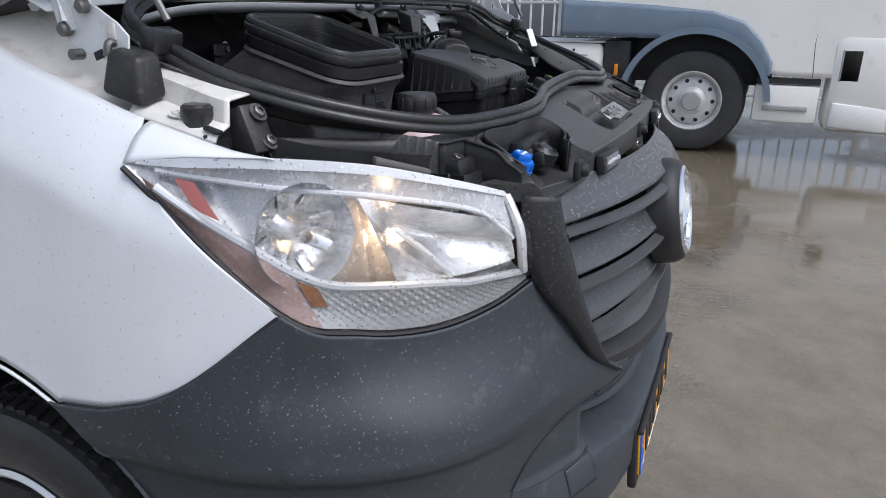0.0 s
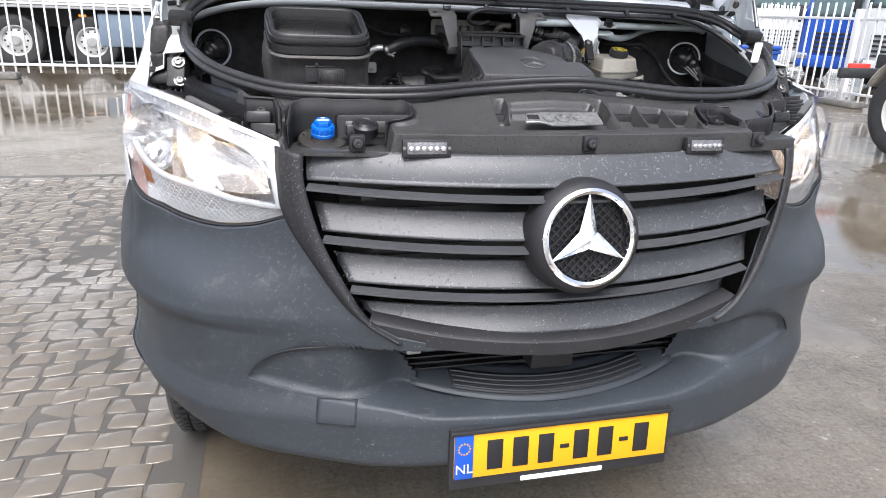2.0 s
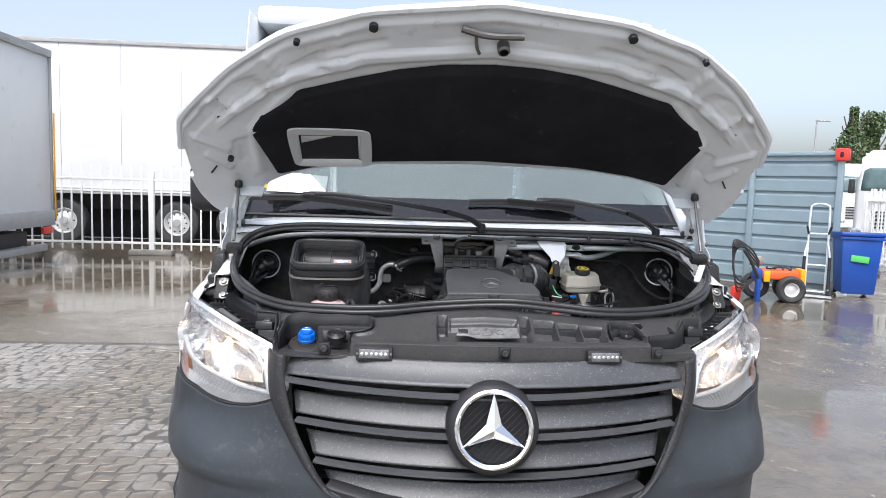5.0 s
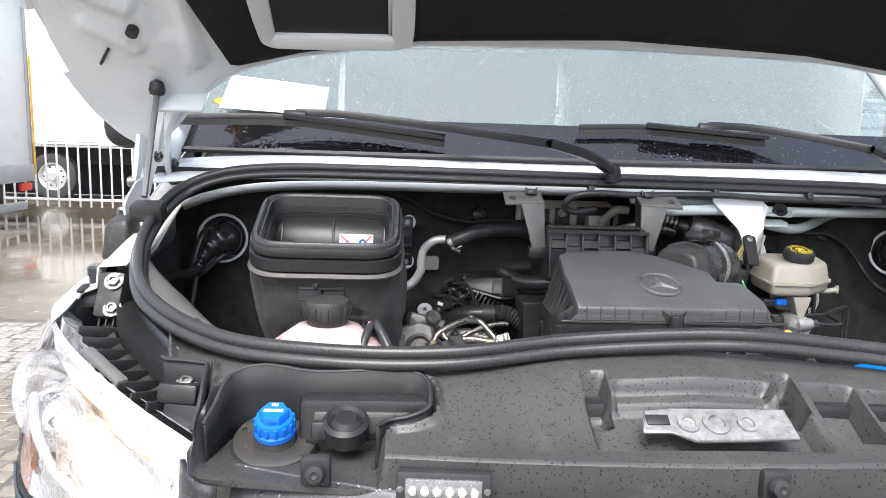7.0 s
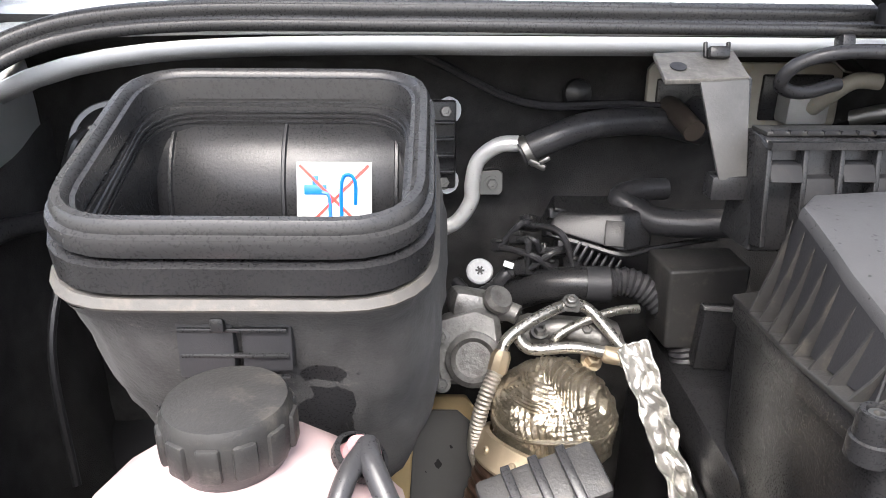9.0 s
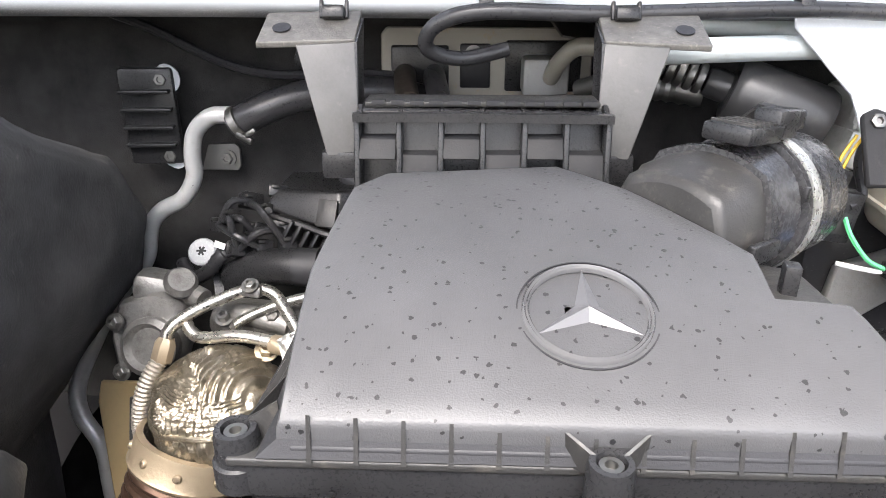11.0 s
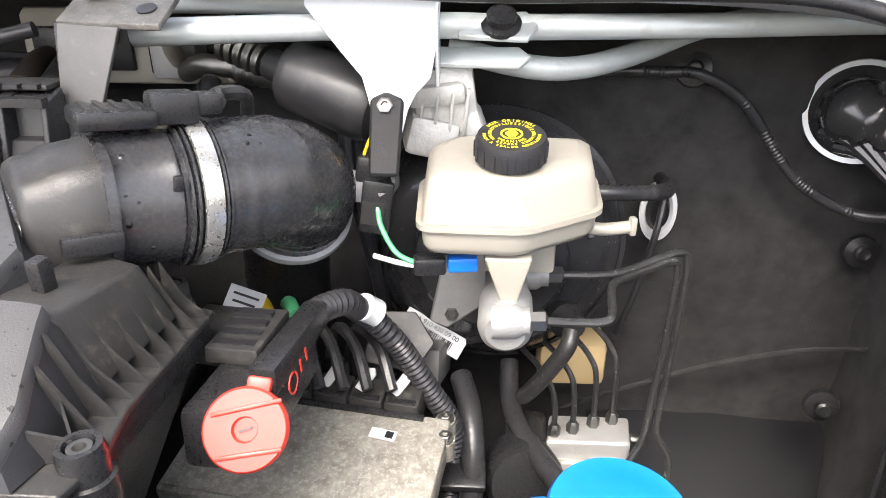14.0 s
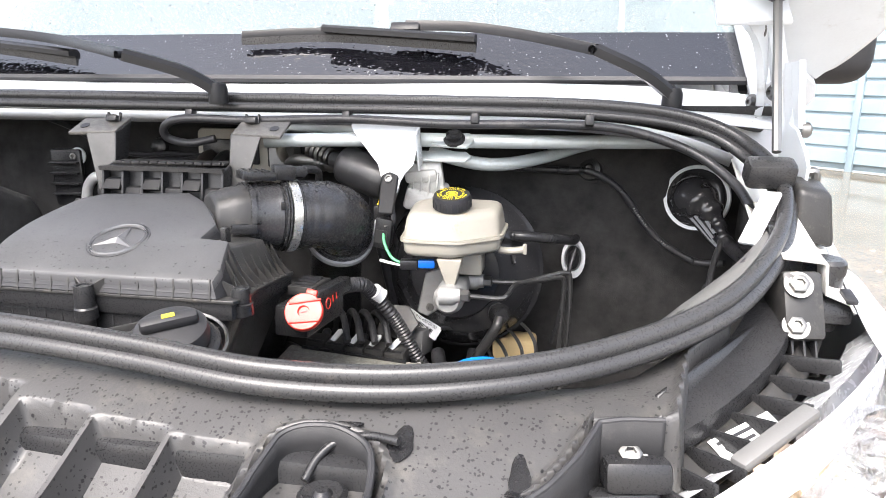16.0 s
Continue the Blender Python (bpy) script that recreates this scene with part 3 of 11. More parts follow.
    part("lamp_tab", box((sx * 0.745, 0.318, 1.173), (0.09, 0.016, 0.010), (0, -sx * 17, sx * 38), 0.003), WING, lamp)
    rim = on_lamp([(u, 0.0) for u in (0, 0.2, 0.4, 0.6, 0.8, 1.0)], sx, 0.0)
    part("lamp_gasket", tube([p + Vector((0, 0.004, -0.003)) for p in rim], 0.0045, 6, 6), TRIM, lamp)

# fenders
ARCH = (1.02, 0.44)   # wheel arch: centre y and radius


def fender_top(y):
    """Upper inner edge of the fender behind the lamp."""
    return lerp_table([(0.632, 0.891), (0.66, 0.893), (0.86, 0.905), (1.2, 0.905), (1.6, 0.91)], y), lerp_table([(0.44, 1.196), (0.56, 1.217), (0.632, 1.236), (0.66, 1.243), (0.86, 1.309), (1.0, 1.375), (1.2, 1.45), (1.6, 1.6)], y)


for sx in SIDES:
    def fender_point(u, v, sx=sx):
        """u from the lamp back to the door, v from the upper edge down to the bumper joint or the arch."""
        y = 0.416 + 1.134 * u if u > 0.2 else 0.416 + 0.2268 * (u / 0.2)
        fx, fz = fender_top(y)
        if y < 0.632:
            fx = lerp_table([(0.44, 0.872), (0.50, 0.878), (0.56, 0.884), (0.632, 0.891)], y)
        top_z = 0.996 + (y - 0.416) * 0.852 if y < 0.640 else fz
        low_z = seam_z(y)
        if y > 0.70:
            d = y - ARCH[0]
            low_z = max(low_z if y < 0.80 else 0.40, 0.375 + math.sqrt(max(0.0, (ARCH[1] + 0.035) ** 2 - d * d)))
        z = top_z + (low_z - top_z) * v
        side = plan_x(min(y, 0.82)) - 0.010 - 0.06 * max(0.0, z - 0.76)
        k = min(1.0, max(0.0, fz - z) / 0.15)
        x = fx + (side - fx) * math.sin(k * math.pi / 2) ** 0.8
        return Vector((sx * x, y, z))

    part("fender", grid(fender_point, 100, 40), PAINT, van, "white painted front fender", 60, 0.003)
    nose_a = spline([(0.872, 0.44, 1.196), (0.878, 0.50, 1.203), (0.884, 0.56, 1.217), (0.891, 0.632, 1.236)], 6)
    nose_b = spline([(0.876, 0.448, 1.1975), (0.903, 0.50, 1.1985), (0.926, 0.56, 1.197), (0.946, 0.634, 1.186)], 6)

    def nose_patch(u, v):
        k = u * (len(nose_a) - 1)
        i = min(int(k), len(nose_a) - 2)
        a, c = nose_a[i].lerp(nose_a[i + 1], k - i), nose_b[i].lerp(nose_b[i + 1], k - i)
        p = a.lerp(c, v)
        return Vector((sx * p.x, p.y, p.z + 0.010 * u * math.sin(math.pi * v)))

    part("fender_nose", grid(nose_patch, 18, 8), PAINT, van, "white fender tip above the headlight", 60, 0.003)
    b = tube([(sx * 0.992, ARCH[0] + (ARCH[1] + 0.03) * math.cos(radians(a)), 0.375 + (ARCH[1] + 0.03) * math.sin(radians(a))) for a in range(5, 118, 8)], 0.003, 6, 3)
    part("arch_lip", b, PAINT, van)
    b = tube([(sx * (plan_x(y) - 0.006 - 0.06 * (seam_z(y) - 0.76)), y, seam_z(y)) for y in (0.415, 0.45, 0.5, 0.56, 0.62, 0.70, 0.78)], 0.0025, 6, 4)
    part("fender_joint", b, INK, van)
    b = grid(lambda u, v: Vector((sx * (0.945 - 0.40 * v), ARCH[0] + (ARCH[1] + 0.02) * math.cos(math.pi * 0.80 * u), 0.36 + (ARCH[1] + 0.02) * math.sin(math.pi * 0.80 * u))), 24, 4)
    part("wheel_arch_liner", b, TRIM, van, "", 60)
# cab: pillars, roof, sides and back close the shell
for sx in SIDES:
    b = tube([(sx * 0.885, 0.90, 1.42), (sx * 0.84, 1.35, 1.86), (sx * 0.80, 1.75, 2.22)], 0.045, 10, 4)
    part("pillar", b, PAINT, van, "white windscreen pillar")
    b = grid(lambda u, v: Vector((sx * (1.0 - 0.06 * v ** 3), 1.45 + 4.2 * u, 0.42 + 1.9 * v)), 12, 10)
    part("body_side", b, PAINT, van, "white body side", 60, 0.004)
part("roof", box((0, 3.7, 2.34), (1.9, 4.2, 0.10), bevel=0.04), PAINT, van, "white roof")
part("back_panel", box((0, 5.67, 1.38), (1.9, 0.04, 1.9), bevel=0.01), PAINT, van)
part("cab_floor", box((0, 3.3, 0.5), (1.9, 4.6, 0.06), bevel=0.01), BLACK, van)
part("dashboard", box((0, 1.42, 1.33), (1.66, 0.62, 0.2), (8, 0, 0), 0.05), TRIM, van, "dark dashboard behind the windscreen")
part("paper_sheet", prism([(-0.11, -0.075), (0.11, -0.055), (0.12, 0.07), (-0.10, 0.065)], 0.001, frame_to((-0.66, 1.02, 1.565), (0.15, -0.5, 0.75), (1, 0.1, 0))), WHITE_INK, van, "white paper sheet behind the windscreen")
part("paper_seal", prism([(0.018 * math.cos(a), 0.013 * math.sin(a)) for a in [i * 0.5 for i in range(12)]], 0.001, frame_to((-0.765, 0.985, 1.548), (0.15, -0.5, 0.75))), YELLOW, van, "yellow dot on the paper")

# windscreen: glass above, dark printed band below


def screen_point(u, v, lift=0.0):
    x = (u * 2 - 1) * (0.865 - 0.05 * v)
    y = 0.895 + 0.86 * v + 0.05 * (u * 2 - 1) ** 2
    return Vector((x, y - lift, 1.448 + 0.80 * v + lift))


screen = part("windscreen", grid(lambda u, v: screen_point(u, 0.09 + 0.91 * v), 30, 20), SCREEN, van, "windscreen beaded with rain drops", 60)
screen.visible_shadow = False
part("screen_band", grid(lambda u, v: screen_point(u, 0.09 * v), 30, 6), FRIT, screen, "black lower edge of the windscreen", 60)
b = tube([screen_point(u / 10, 0.0) + Vector((0, -0.004, -0.004)) for u in range(11)], 0.007, 6, 3)
part("screen_gasket", b, TRIM, screen)

# scuttle: white strip, flange under the seal, end caps
b = grid(lambda u, v: Vector(((u * 2 - 1) * 0.87, 0.80 + 0.10 * v + 0.03 * (u * 2 - 1) ** 4, 1.398 + 0.042 * v - 0.02 * abs(u * 2 - 1) ** 6)), 40, 4)
part("scuttle", b, PAINT, van, "white painted scuttle below the windscreen", 60, 0.003)
b = grid(lambda u, v: Vector(((u * 2 - 1) * 0.80, 0.795 + 0.02 * v, 1.395 - 0.018 * v - 0.05 * abs(u * 2 - 1) ** 8)), 40, 2)
part("scuttle_flange", b, PAINT, van, "white painted flange below the seal", 60, 0.002)
for sx in SIDES:
    def wing_sheet(u, v):
        y = 0.66 + 0.38 * u
        fx, fz = fender_top(y)
        return Vector((sx * (0.80 + (fx - 0.002 - 0.80) * v), y, fz - 0.002 + (0.035 + 0.05 * u) * (1 - v) ** 1.5 - 0.014 * math.sin(math.pi * v)))
    part("hinge_panel", grid(wing_sheet, 14, 10), DUSTY_PAINT, van, "dusty white painted panel under the bonnet hinge", 60, 0.003)

    def ledge(u, v):
        y = 0.532 + 0.138 * u
        fx, fz = fender_top(y)
        fx = lerp_table([(0.5, 0.878), (0.56, 0.884), (0.632, 0.891)], y) if y < 0.632 else fx
        x = lerp_table([(0, 0.800), (0.42, 0.845), (0.46, 0.848), (1, fx - 0.002)], v)
        up = lerp_table([(0, 0.056), (0.42, 0.052), (0.46, 0.018), (0.9, 0.008), (1, -0.002)], v)
        return Vector((sx * x, y, fz + up))
    part("wing_ledge", grid(ledge, 12, 26), DUSTY_PAINT, van, "stained white painted ledge behind the lamp", 30, 0.003)
    part("ledge_bolt", bolt((sx * 0.868, 0.605, 1.2415), (0, -0.25, 1), 0.009, 0.006), DUSTY_PAINT, van, "painted bolt")
    part("ledge_slot", box((sx * 0.872, 0.54, 1.226), (0.012, 0.026, 0.006), (14, 0, 0), 0.002), INK, van)
    # hinge plate with its two arms
    m = Matrix(((0, 0, sx, sx * 0.860), (1, 0, 0, 0), (0, 1, 0, 0), (0, 0, 0, 1)))
    hp = part("hinge_plate", prism([(0.690, 1.300), (0.682, 1.345), (0.700, 1.362), (0.740, 1.385), (0.775, 1.392), (0.800, 1.370), (0.805, 1.335), (0.775, 1.322)], 0.004, m, 0.001), INNER_PAINT, van, "white painted hinge plate")
    part("hinge_arm", tube([(sx * 0.868, 0.752, 1.382), (sx * 0.868, 0.772, 1.42), (sx * 0.866, 0.785, 1.47)], 1, 4, 4, profile=[(-0.004, -0.010), (0.004, -0.010), (0.004, 0.010), (-0.004, 0.010)]), INNER_PAINT, hp)
    part("hinge_arm", tube([(sx * 0.868, 0.795, 1.350), (sx * 0.868, 0.800, 1.41), (sx * 0.866, 0.805, 1.47)], 1, 4, 4, profile=[(-0.004, -0.012), (0.004, -0.012), (0.004, 0.012), (-0.004, 0.012)]), INNER_PAINT, hp)
    for y, z in ((0.752, 1.384), (0.795, 1.352)):
        part("hinge_pin", lathe([(0.010, 0), (0.010, 0.010), (0.007, 0.013), (0, 0.013)], frame_to((sx * 0.868, y, z), (sx, 0, 0)), 20), STEEL, hp)
    part("plate_slot", box((sx * 0.8655, 0.742, 1.318), (0.003, 0.018, 0.012), (-20, 0, 0), 0.001), INK, hp)
    part("plate_slot", box((sx * 0.8655, 0.712, 1.348), (0.003, 0.016, 0.028), (0, 0, 0), 0.001), DUSTY_PAINT, hp)
    part("hinge_stud", tube([(sx * 0.868, 0.706, 1.335), (sx * 0.878, 0.706, 1.335), (sx * 0.88, 0.708, 1.318)], 0.006, 8, 4), STEEL, hp)
    part("plate_stud", lathe([(0.008, 0), (0.008, 0.018), (0, 0.02)], frame_to((sx * 0.864, 0.778, 1.318), (sx, 0, 0)), 12), STEEL, hp)

# wipers
WIPER = surface("wiper_black", (0.010, 0.010, 0.011), 0.4, grain=500, relief=0.1, vary=0.2, spec=0.25)
def flat(pts, wide, tall, n=6):
    """A flattened bar along a path."""
    return tube(pts, 1, 4, n, profile=[(-wide, -tall), (wide, -tall), (wide, tall * 0.3), (wide * 0.5, tall), (-wide * 0.5, tall), (-wide, tall * 0.3)])


WIPERS = (((0.044, 0.775, 1.428), (-0.005, 0.762, 1.456), (-0.088, 0.752, 1.479), (-0.20, 0.83, 1.494), (-0.34, 0.905, 1.512), (-0.50, 0.932, 1.527), (-0.60, 0.936, 1.528)),
          ((0.718, 0.842, 1.424), (0.675, 0.838, 1.456), (0.606, 0.842, 1.488), (0.50, 0.905, 1.512), (0.40, 0.937, 1.527), (0.30, 0.942, 1.530)))
BLADES = (((-0.866, 0.935, 1.512), (-0.62, 0.936, 1.517), (-0.45, 0.922, 1.502), (-0.283, 0.902, 1.482)), ((0.012, 0.938, 1.517), (0.16, 0.944, 1.522), (0.32, 0.934, 1.512), (0.420, 0.926, 1.504)))
for arm, blade_line in zip(WIPERS, BLADES):
    wip = part("wiper", flat(arm[2:], 0.007, 0.008), WIPER, van, "black wiper arm")
    part("arm_root", flat(arm[:3], 0.013, 0.009), WIPER, wip)
    part("knee_pin", lathe([(0.006, -0.016), (0.006, 0.016)], frame_to(arm[2], (0.4, 0.9, 0)), 12), WIPER, wip)
    part("wiper_blade", flat(blade_line, 0.005, 0.006), WIPER, wip)
    part("blade_rubber", tube([(x, y - 0.004, z - 0.012) for x, y, z in blade_line], 1, 4, 6, profile=[(-0.002, -0.006), (0.002, -0.006), (0.003, 0.006), (-0.003, 0.006)]), RUBBER, wip)
    a, c = Vector(blade_line[1]), Vector(blade_line[-1])
    part("blade_spoiler", flat([tuple(a.lerp(c, t) + Vector((0, -0.010, 0.004))) for t in (0.0, 0.35, 0.7, 1.0)], 0.012, 0.006), WIPER, wip)
    part("blade_clip", box(tuple(Vector(arm[-1]) + Vector((0, -0.004, -0.006))), (0.05, 0.018, 0.018), (-40, 0, 0), 0.004), WIPER, wip)
    x, y, z = arm[0]
    part("pivot_nut", lathe([(0, 0.012), (0.012, 0.010), (0.015, 0.002), (0.015, -0.02)], pose(x, y, z), 16), WIPER, wip)

# grille: four swept blades, their lips, surround, badge
GRILLE_W = [(1.105, 0.545), (1.045, 0.547), (0.942, 0.52), (0.836, 0.468), (0.78, 0.44), (0.72, 0.36)]


def nose_y(x, z):
    """Front of the grille at x, at the height z."""
    return 0.018 + 0.36 * x * x + 0.12 * max(0.0, z - 1.0) + 0.04 * max(0.0, 0.9 - z)


def width_at(z):
    return lerp_table([(z0, w) for z0, w in reversed(GRILLE_W)], z)


grille = part("grille", grid(lambda u, v: Vector(((u * 2 - 1) * width_at(1.108 - 0.06 * v), nose_y((u * 2 - 1) * 0.545, 1.05) + 0.052 - 0.022 * v - 0.03 * v * v, 1.108 - (0.052 - 0.006 * (1 - (u * 2 - 1) ** 2)) * v - 0.008 * v * (1 - (u * 2 - 1) ** 2))), 60, 8), GRILLE, van, "black plastic grille beaded with rain", 60, 0.004)
for z_lip, z_low in ((1.043, 0.955), (0.938, 0.849), (0.832, 0.744)):
    def blade(u, v):
        z = z_lip - 0.038 + (z_low - z_lip + 0.038) * v
        x = (u * 2 - 1) * (width_at(z) - 0.004)
        return Vector((x, nose_y(x, z) + 0.002 + 0.036 * (1 - v ** 1.25), z - 0.012 * (1 - (x / 0.55) ** 2)))
    part("slat", grid(blade, 60, 12), GRILLE, grille, "", 60, 0.005)
    w = width_at(z_lip)
    pts = [(w * k, nose_y(w * k, z_lip) - 0.004, z_lip - 0.012 * (1 - k * k) + 0.003) for k in (-1, -0.8, -0.6, -0.4, -0.2, 0, 0.2, 0.4, 0.6, 0.8, 1)]
    part("slat_lip", tube(pts, 1, 4, 4, profile=[(-0.010, -0.006), (0.006, -0.012), (0.0105, -0.010), (0.010, -0.005), (-0.010, 0.001)]), GRILLE, grille)
    for k in (-0.78, 0.72):
        part("duct_clip", box((w * k, nose_y(w * k, z_lip) + 0.05, z_lip - 0.030), (0.03, 0.02, 0.010), bevel=0.002), BLACK, grille)
for sx in SIDES:
    sec = [((0.552, 0.135, 1.105), (0.606, 0.182, 1.112)), ((0.552, 0.120, 1.045), (0.606, 0.174, 1.045)), ((0.524, 0.095, 0.942), (0.592, 0.158, 0.967)), ((0.472, 0.072, 0.836), (0.525, 0.105, 0.86)), ((0.425, 0.060, 0.768), (0.465, 0.078, 0.78)), ((0.36, 0.048, 0.728), (0.385, 0.052, 0.722))]
    ins, outs = spline([a for a, c in sec], 6), spline([c for a, c in sec], 6)

    def rim_point(u, v):
        k = u * (len(ins) - 1)
        i = min(int(k), len(ins) - 2)
        p = ins[i].lerp(ins[i + 1], k - i).lerp(outs[i].lerp(outs[i + 1], k - i), v)
        return Vector((sx * p.x, p.y - 0.018 * math.sin(math.pi * v), p.z))
    part("grille_surround", grid(rim_point, 30, 6), TRIM, grille, "matt black grille surround", 60, 0.006)
b = tube([(x, nose_y(x, 0.72) - 0.010, 0.707 + 0.25 * x * x) for x in (-0.43, -0.3, -0.2, -0.1, 0, 0.1, 0.2, 0.3, 0.43)], 1, 4, 4, profile=[(-0.02, -0.014), (0.020, -0.014), (0.020, 0.014), (0.014, 0.020), (-0.02, 0.024)])
part("grille_surround", b, TRIM, grille)
badge_pose = frame_to((0, -0.012, 0.957), (0, -0.985, 0.17))
badge = part("badge", lathe([(0.122, -0.06), (0.120, -0.02), (0.112, 0.0), (0.102, 0.006), (0.092, 0.0), (0.088, -0.02), (0.0, -0.03)], badge_pose, 64), TRIM, grille, "round black badge housing")
b = bmesh.new()
for i in range(13):
    k = (i - 6) * 0.013
    h = math.sqrt(max(0, 0.088 ** 2 - k * k))
    for a in (45, -45):
        joined(b, box((k, 0, -0.016), (0.0022, 2 * h, 0.006)), badge_pose @ pose(0, 0, 0, 0, 0, a))
part("badge_mesh", b, TRIM, badge)
part("badge_ring", lathe([(0.102, -0.004), (0.101, 0.008), (0.095, 0.012), (0.089, 0.008), (0.088, -0.006)], badge_pose, 64), CHROME, badge, "chrome ring")
b = bmesh.new()
for a in (90, 210, 330):
    m = badge_pose @ pose(0, 0, 0.0, 0, 0, a)
    c = bmesh.new()
    tip, l, r, top, bot = [c.verts.new(q) for q in ((0.093, 0, 0.002), (0.0115, 0.0200, 0.0), (0.0115, -0.0200, 0.0), (0.0, 0, 0.016), (0.0, 0, -0.004))]
    for f in ((tip, l, top), (top, r, tip), (tip, bot, l), (r, bot, tip)):
        c.faces.new(f)
    joined(b, c, m)
part("badge_star", b, CHROME, badge, "chrome three-spoked emblem", 10)

# number plate: unreadable by rule, plain bars
holder_pose = frame_to((0, -0.008, 0.452), (0, -0.99, 0.10))
plate = part("plate_holder", box((0, 0.006, 0.452), (0.535, 0.02, 0.152), (-4, 0, 0), 0.006), TRIM, van, "black number plate holder")
part("number_plate", box((0.0, -0.006, 0.462), (0.515, 0.006, 0.108), (-4, 0, 0), 0.002), YELLOW, plate, "yellow number plate with dark bars")
part("country_band", box((-0.236, -0.0095, 0.462), (0.042, 0.004, 0.106), (-4, 0, 0), 0.001), PLATE_BLUE, plate, "blue band")
pm = frame_to((0, -0.0105, 0.462), (0, -0.9976, 0.07))
part("band_letters", lettering("NL", 0.032, pm @ pose(-0.236, -0.028, 0.0025)), WHITE_INK, plate)
b = bmesh.new()
for i in range(12):
    joined(b, lathe([(0, 0.001), (0.0022, 0.001), (0.0022, 0)], None, 6), pm @ pose(-0.236 + 0.013 * math.cos(i * math.pi / 6), 0.022 + 0.013 * math.sin(i * math.pi / 6), 0.002))
part("band_dots", b, YELLOW, plate)
for x in (-0.165, -0.105, -0.045, 0.04, 0.10, 0.19):
    part("plate_bar", box((x, -0.0105, 0.462), (0.036, 0.003, 0.072), (-4, 0, 0), 0.001), INK, plate)
for x in (0.0, 0.146):
    part("plate_bar", box((x, -0.0105, 0.462), (0.022, 0.003, 0.010), (-4, 0, 0), 0.001), INK, plate)
part("holder_bar", box((0.0, -0.0085, 0.388), (0.2, 0.006, 0.011), (-4, 0, 0), 0.001), WHITE_INK, plate)
part("plate_rim", box((0, -0.006, 0.5225), (0.535, 0.012, 0.010), (-4, 0, 0), 0.003), TRIM, plate)

# wheels
def wheel(sx):
    c = (sx * 0.845, ARCH[0], 0.345)
    m = frame_to(c, (sx, 0, 0), (0, 1, 0))
    w = part("wheel", lathe([(0.215, -0.10), (0.27, -0.115), (0.318, -0.11), (0.338, -0.095), (0.345, -0.05), (0.346, 0.0), (0.345, 0.05), (0.338, 0.095), (0.318, 0.11), (0.27, 0.115), (0.215, 0.10)], m, 64), RUBBER, van, "front wheel with dished steel rim")
    b = bmesh.new()
    for i in range(72):
        for k, z in ((0, -0.07), (0.5, -0.03), (0, 0.03), (0.5, 0.07)):
            a = 360 / 72 * (i + k)
            joined(b, box((0.346, 0, z), (0.010, 0.017, 0.032), (12, 0, 0)), m @ pose(0, 0, 0, 0, 0, a))
    tagged(part("tread", b, RUBBER, w), "tyre tread blocks", "", "", "stuff")
    part("rim", lathe([(0.222, 0.105), (0.214, 0.112), (0.206, 0.108), (0.198, 0.07), (0.186, 0.05), (0.17, 0.06), (0.15, 0.085), (0.118, 0.125), (0.105, 0.135), (0.0, 0.13)], m, 64), surface_rim, w, "silver painted steel rim")
    for i in range(16):
        part("rim_hole", lathe([(0, 0.0), (0.018, 0.0), (0.018, -0.010)], m @ pose(0, 0, 0, 0, 0, i * 22.5) @ pose(0.1475, 0, 0.0935, 0, 51, 0), 16), INK, w)
    part("hub", lathe([(0.100, 0.122), (0.098, 0.136), (0.09, 0.142), (0.06, 0.145), (0.05, 0.15), (0.0, 0.152)], m, 40), DUSTY, w, "grey hub cap")
    for i in range(6):
        part("wheel_bolt", lathe([(0.011, 0.135), (0.012, 0.155), (0.0, 0.157)], m @ pose(0, 0, 0, 0, 0, i * 60) @ pose(0.083, 0, 0), 6), DUSTY, w)


surface_rim = surface("rim_silver", (0.6, 0.61, 0.62), 0.35, 0.5, grain=300, relief=0.05, vary=0.06)
for sx in SIDES:
    wheel(sx)


def inside(poly, x, y):
    """Signed distance to an outline, positive inside."""
    best, odd = 9.0, False
    for (ax, ay), (bx, by) in zip(poly, poly[1:] + poly[:1]):
        dx, dy = bx - ax, by - ay
        t = max(0.0, min(1.0, ((x - ax) * dx + (y - ay) * dy) / (dx * dx + dy * dy)))
        best = min(best, math.hypot(x - ax - dx * t, y - ay - dy * t))
        if (ay > y) != (by > y) and x < ax + (y - ay) / (by - ay) * dx:
            odd = not odd
    return best if odd else -best


def rounded(poly, n=3):
    return [(p.x, p.y) for p in spline([(x, y, 0) for x, y in poly], n, True)]


# ---- bonnet, propped open ----
HINGE = Vector((0.006, 0.90, 1.441))
ALONG = Vector((0, -0.781, 0.625))
OUT = Vector((0, 0.625, 0.781))
FRONT = [(0, 0.945), (0.36, 0.905), (0.60, 0.825), (0.77, 0.70), (0.88, 0.585), (0.955, 0.50), (0.985, 0.36)]
REAR = [(0, 0.292), (0.4, 0.284), (0.6, 0.25), (0.72, 0.195), (0.80, 0.11), (0.86, 0.03), (0.92, 0.0), (0.965, 0.10), (0.985, 0.25)]


def bonnet_at(x, s, lift=0.0):
    crown = 0.03 * (1 - (x / 0.985) ** 2)
    return HINGE + Vector((x, 0, 0)) + ALONG * s + OUT * (lift + crown)


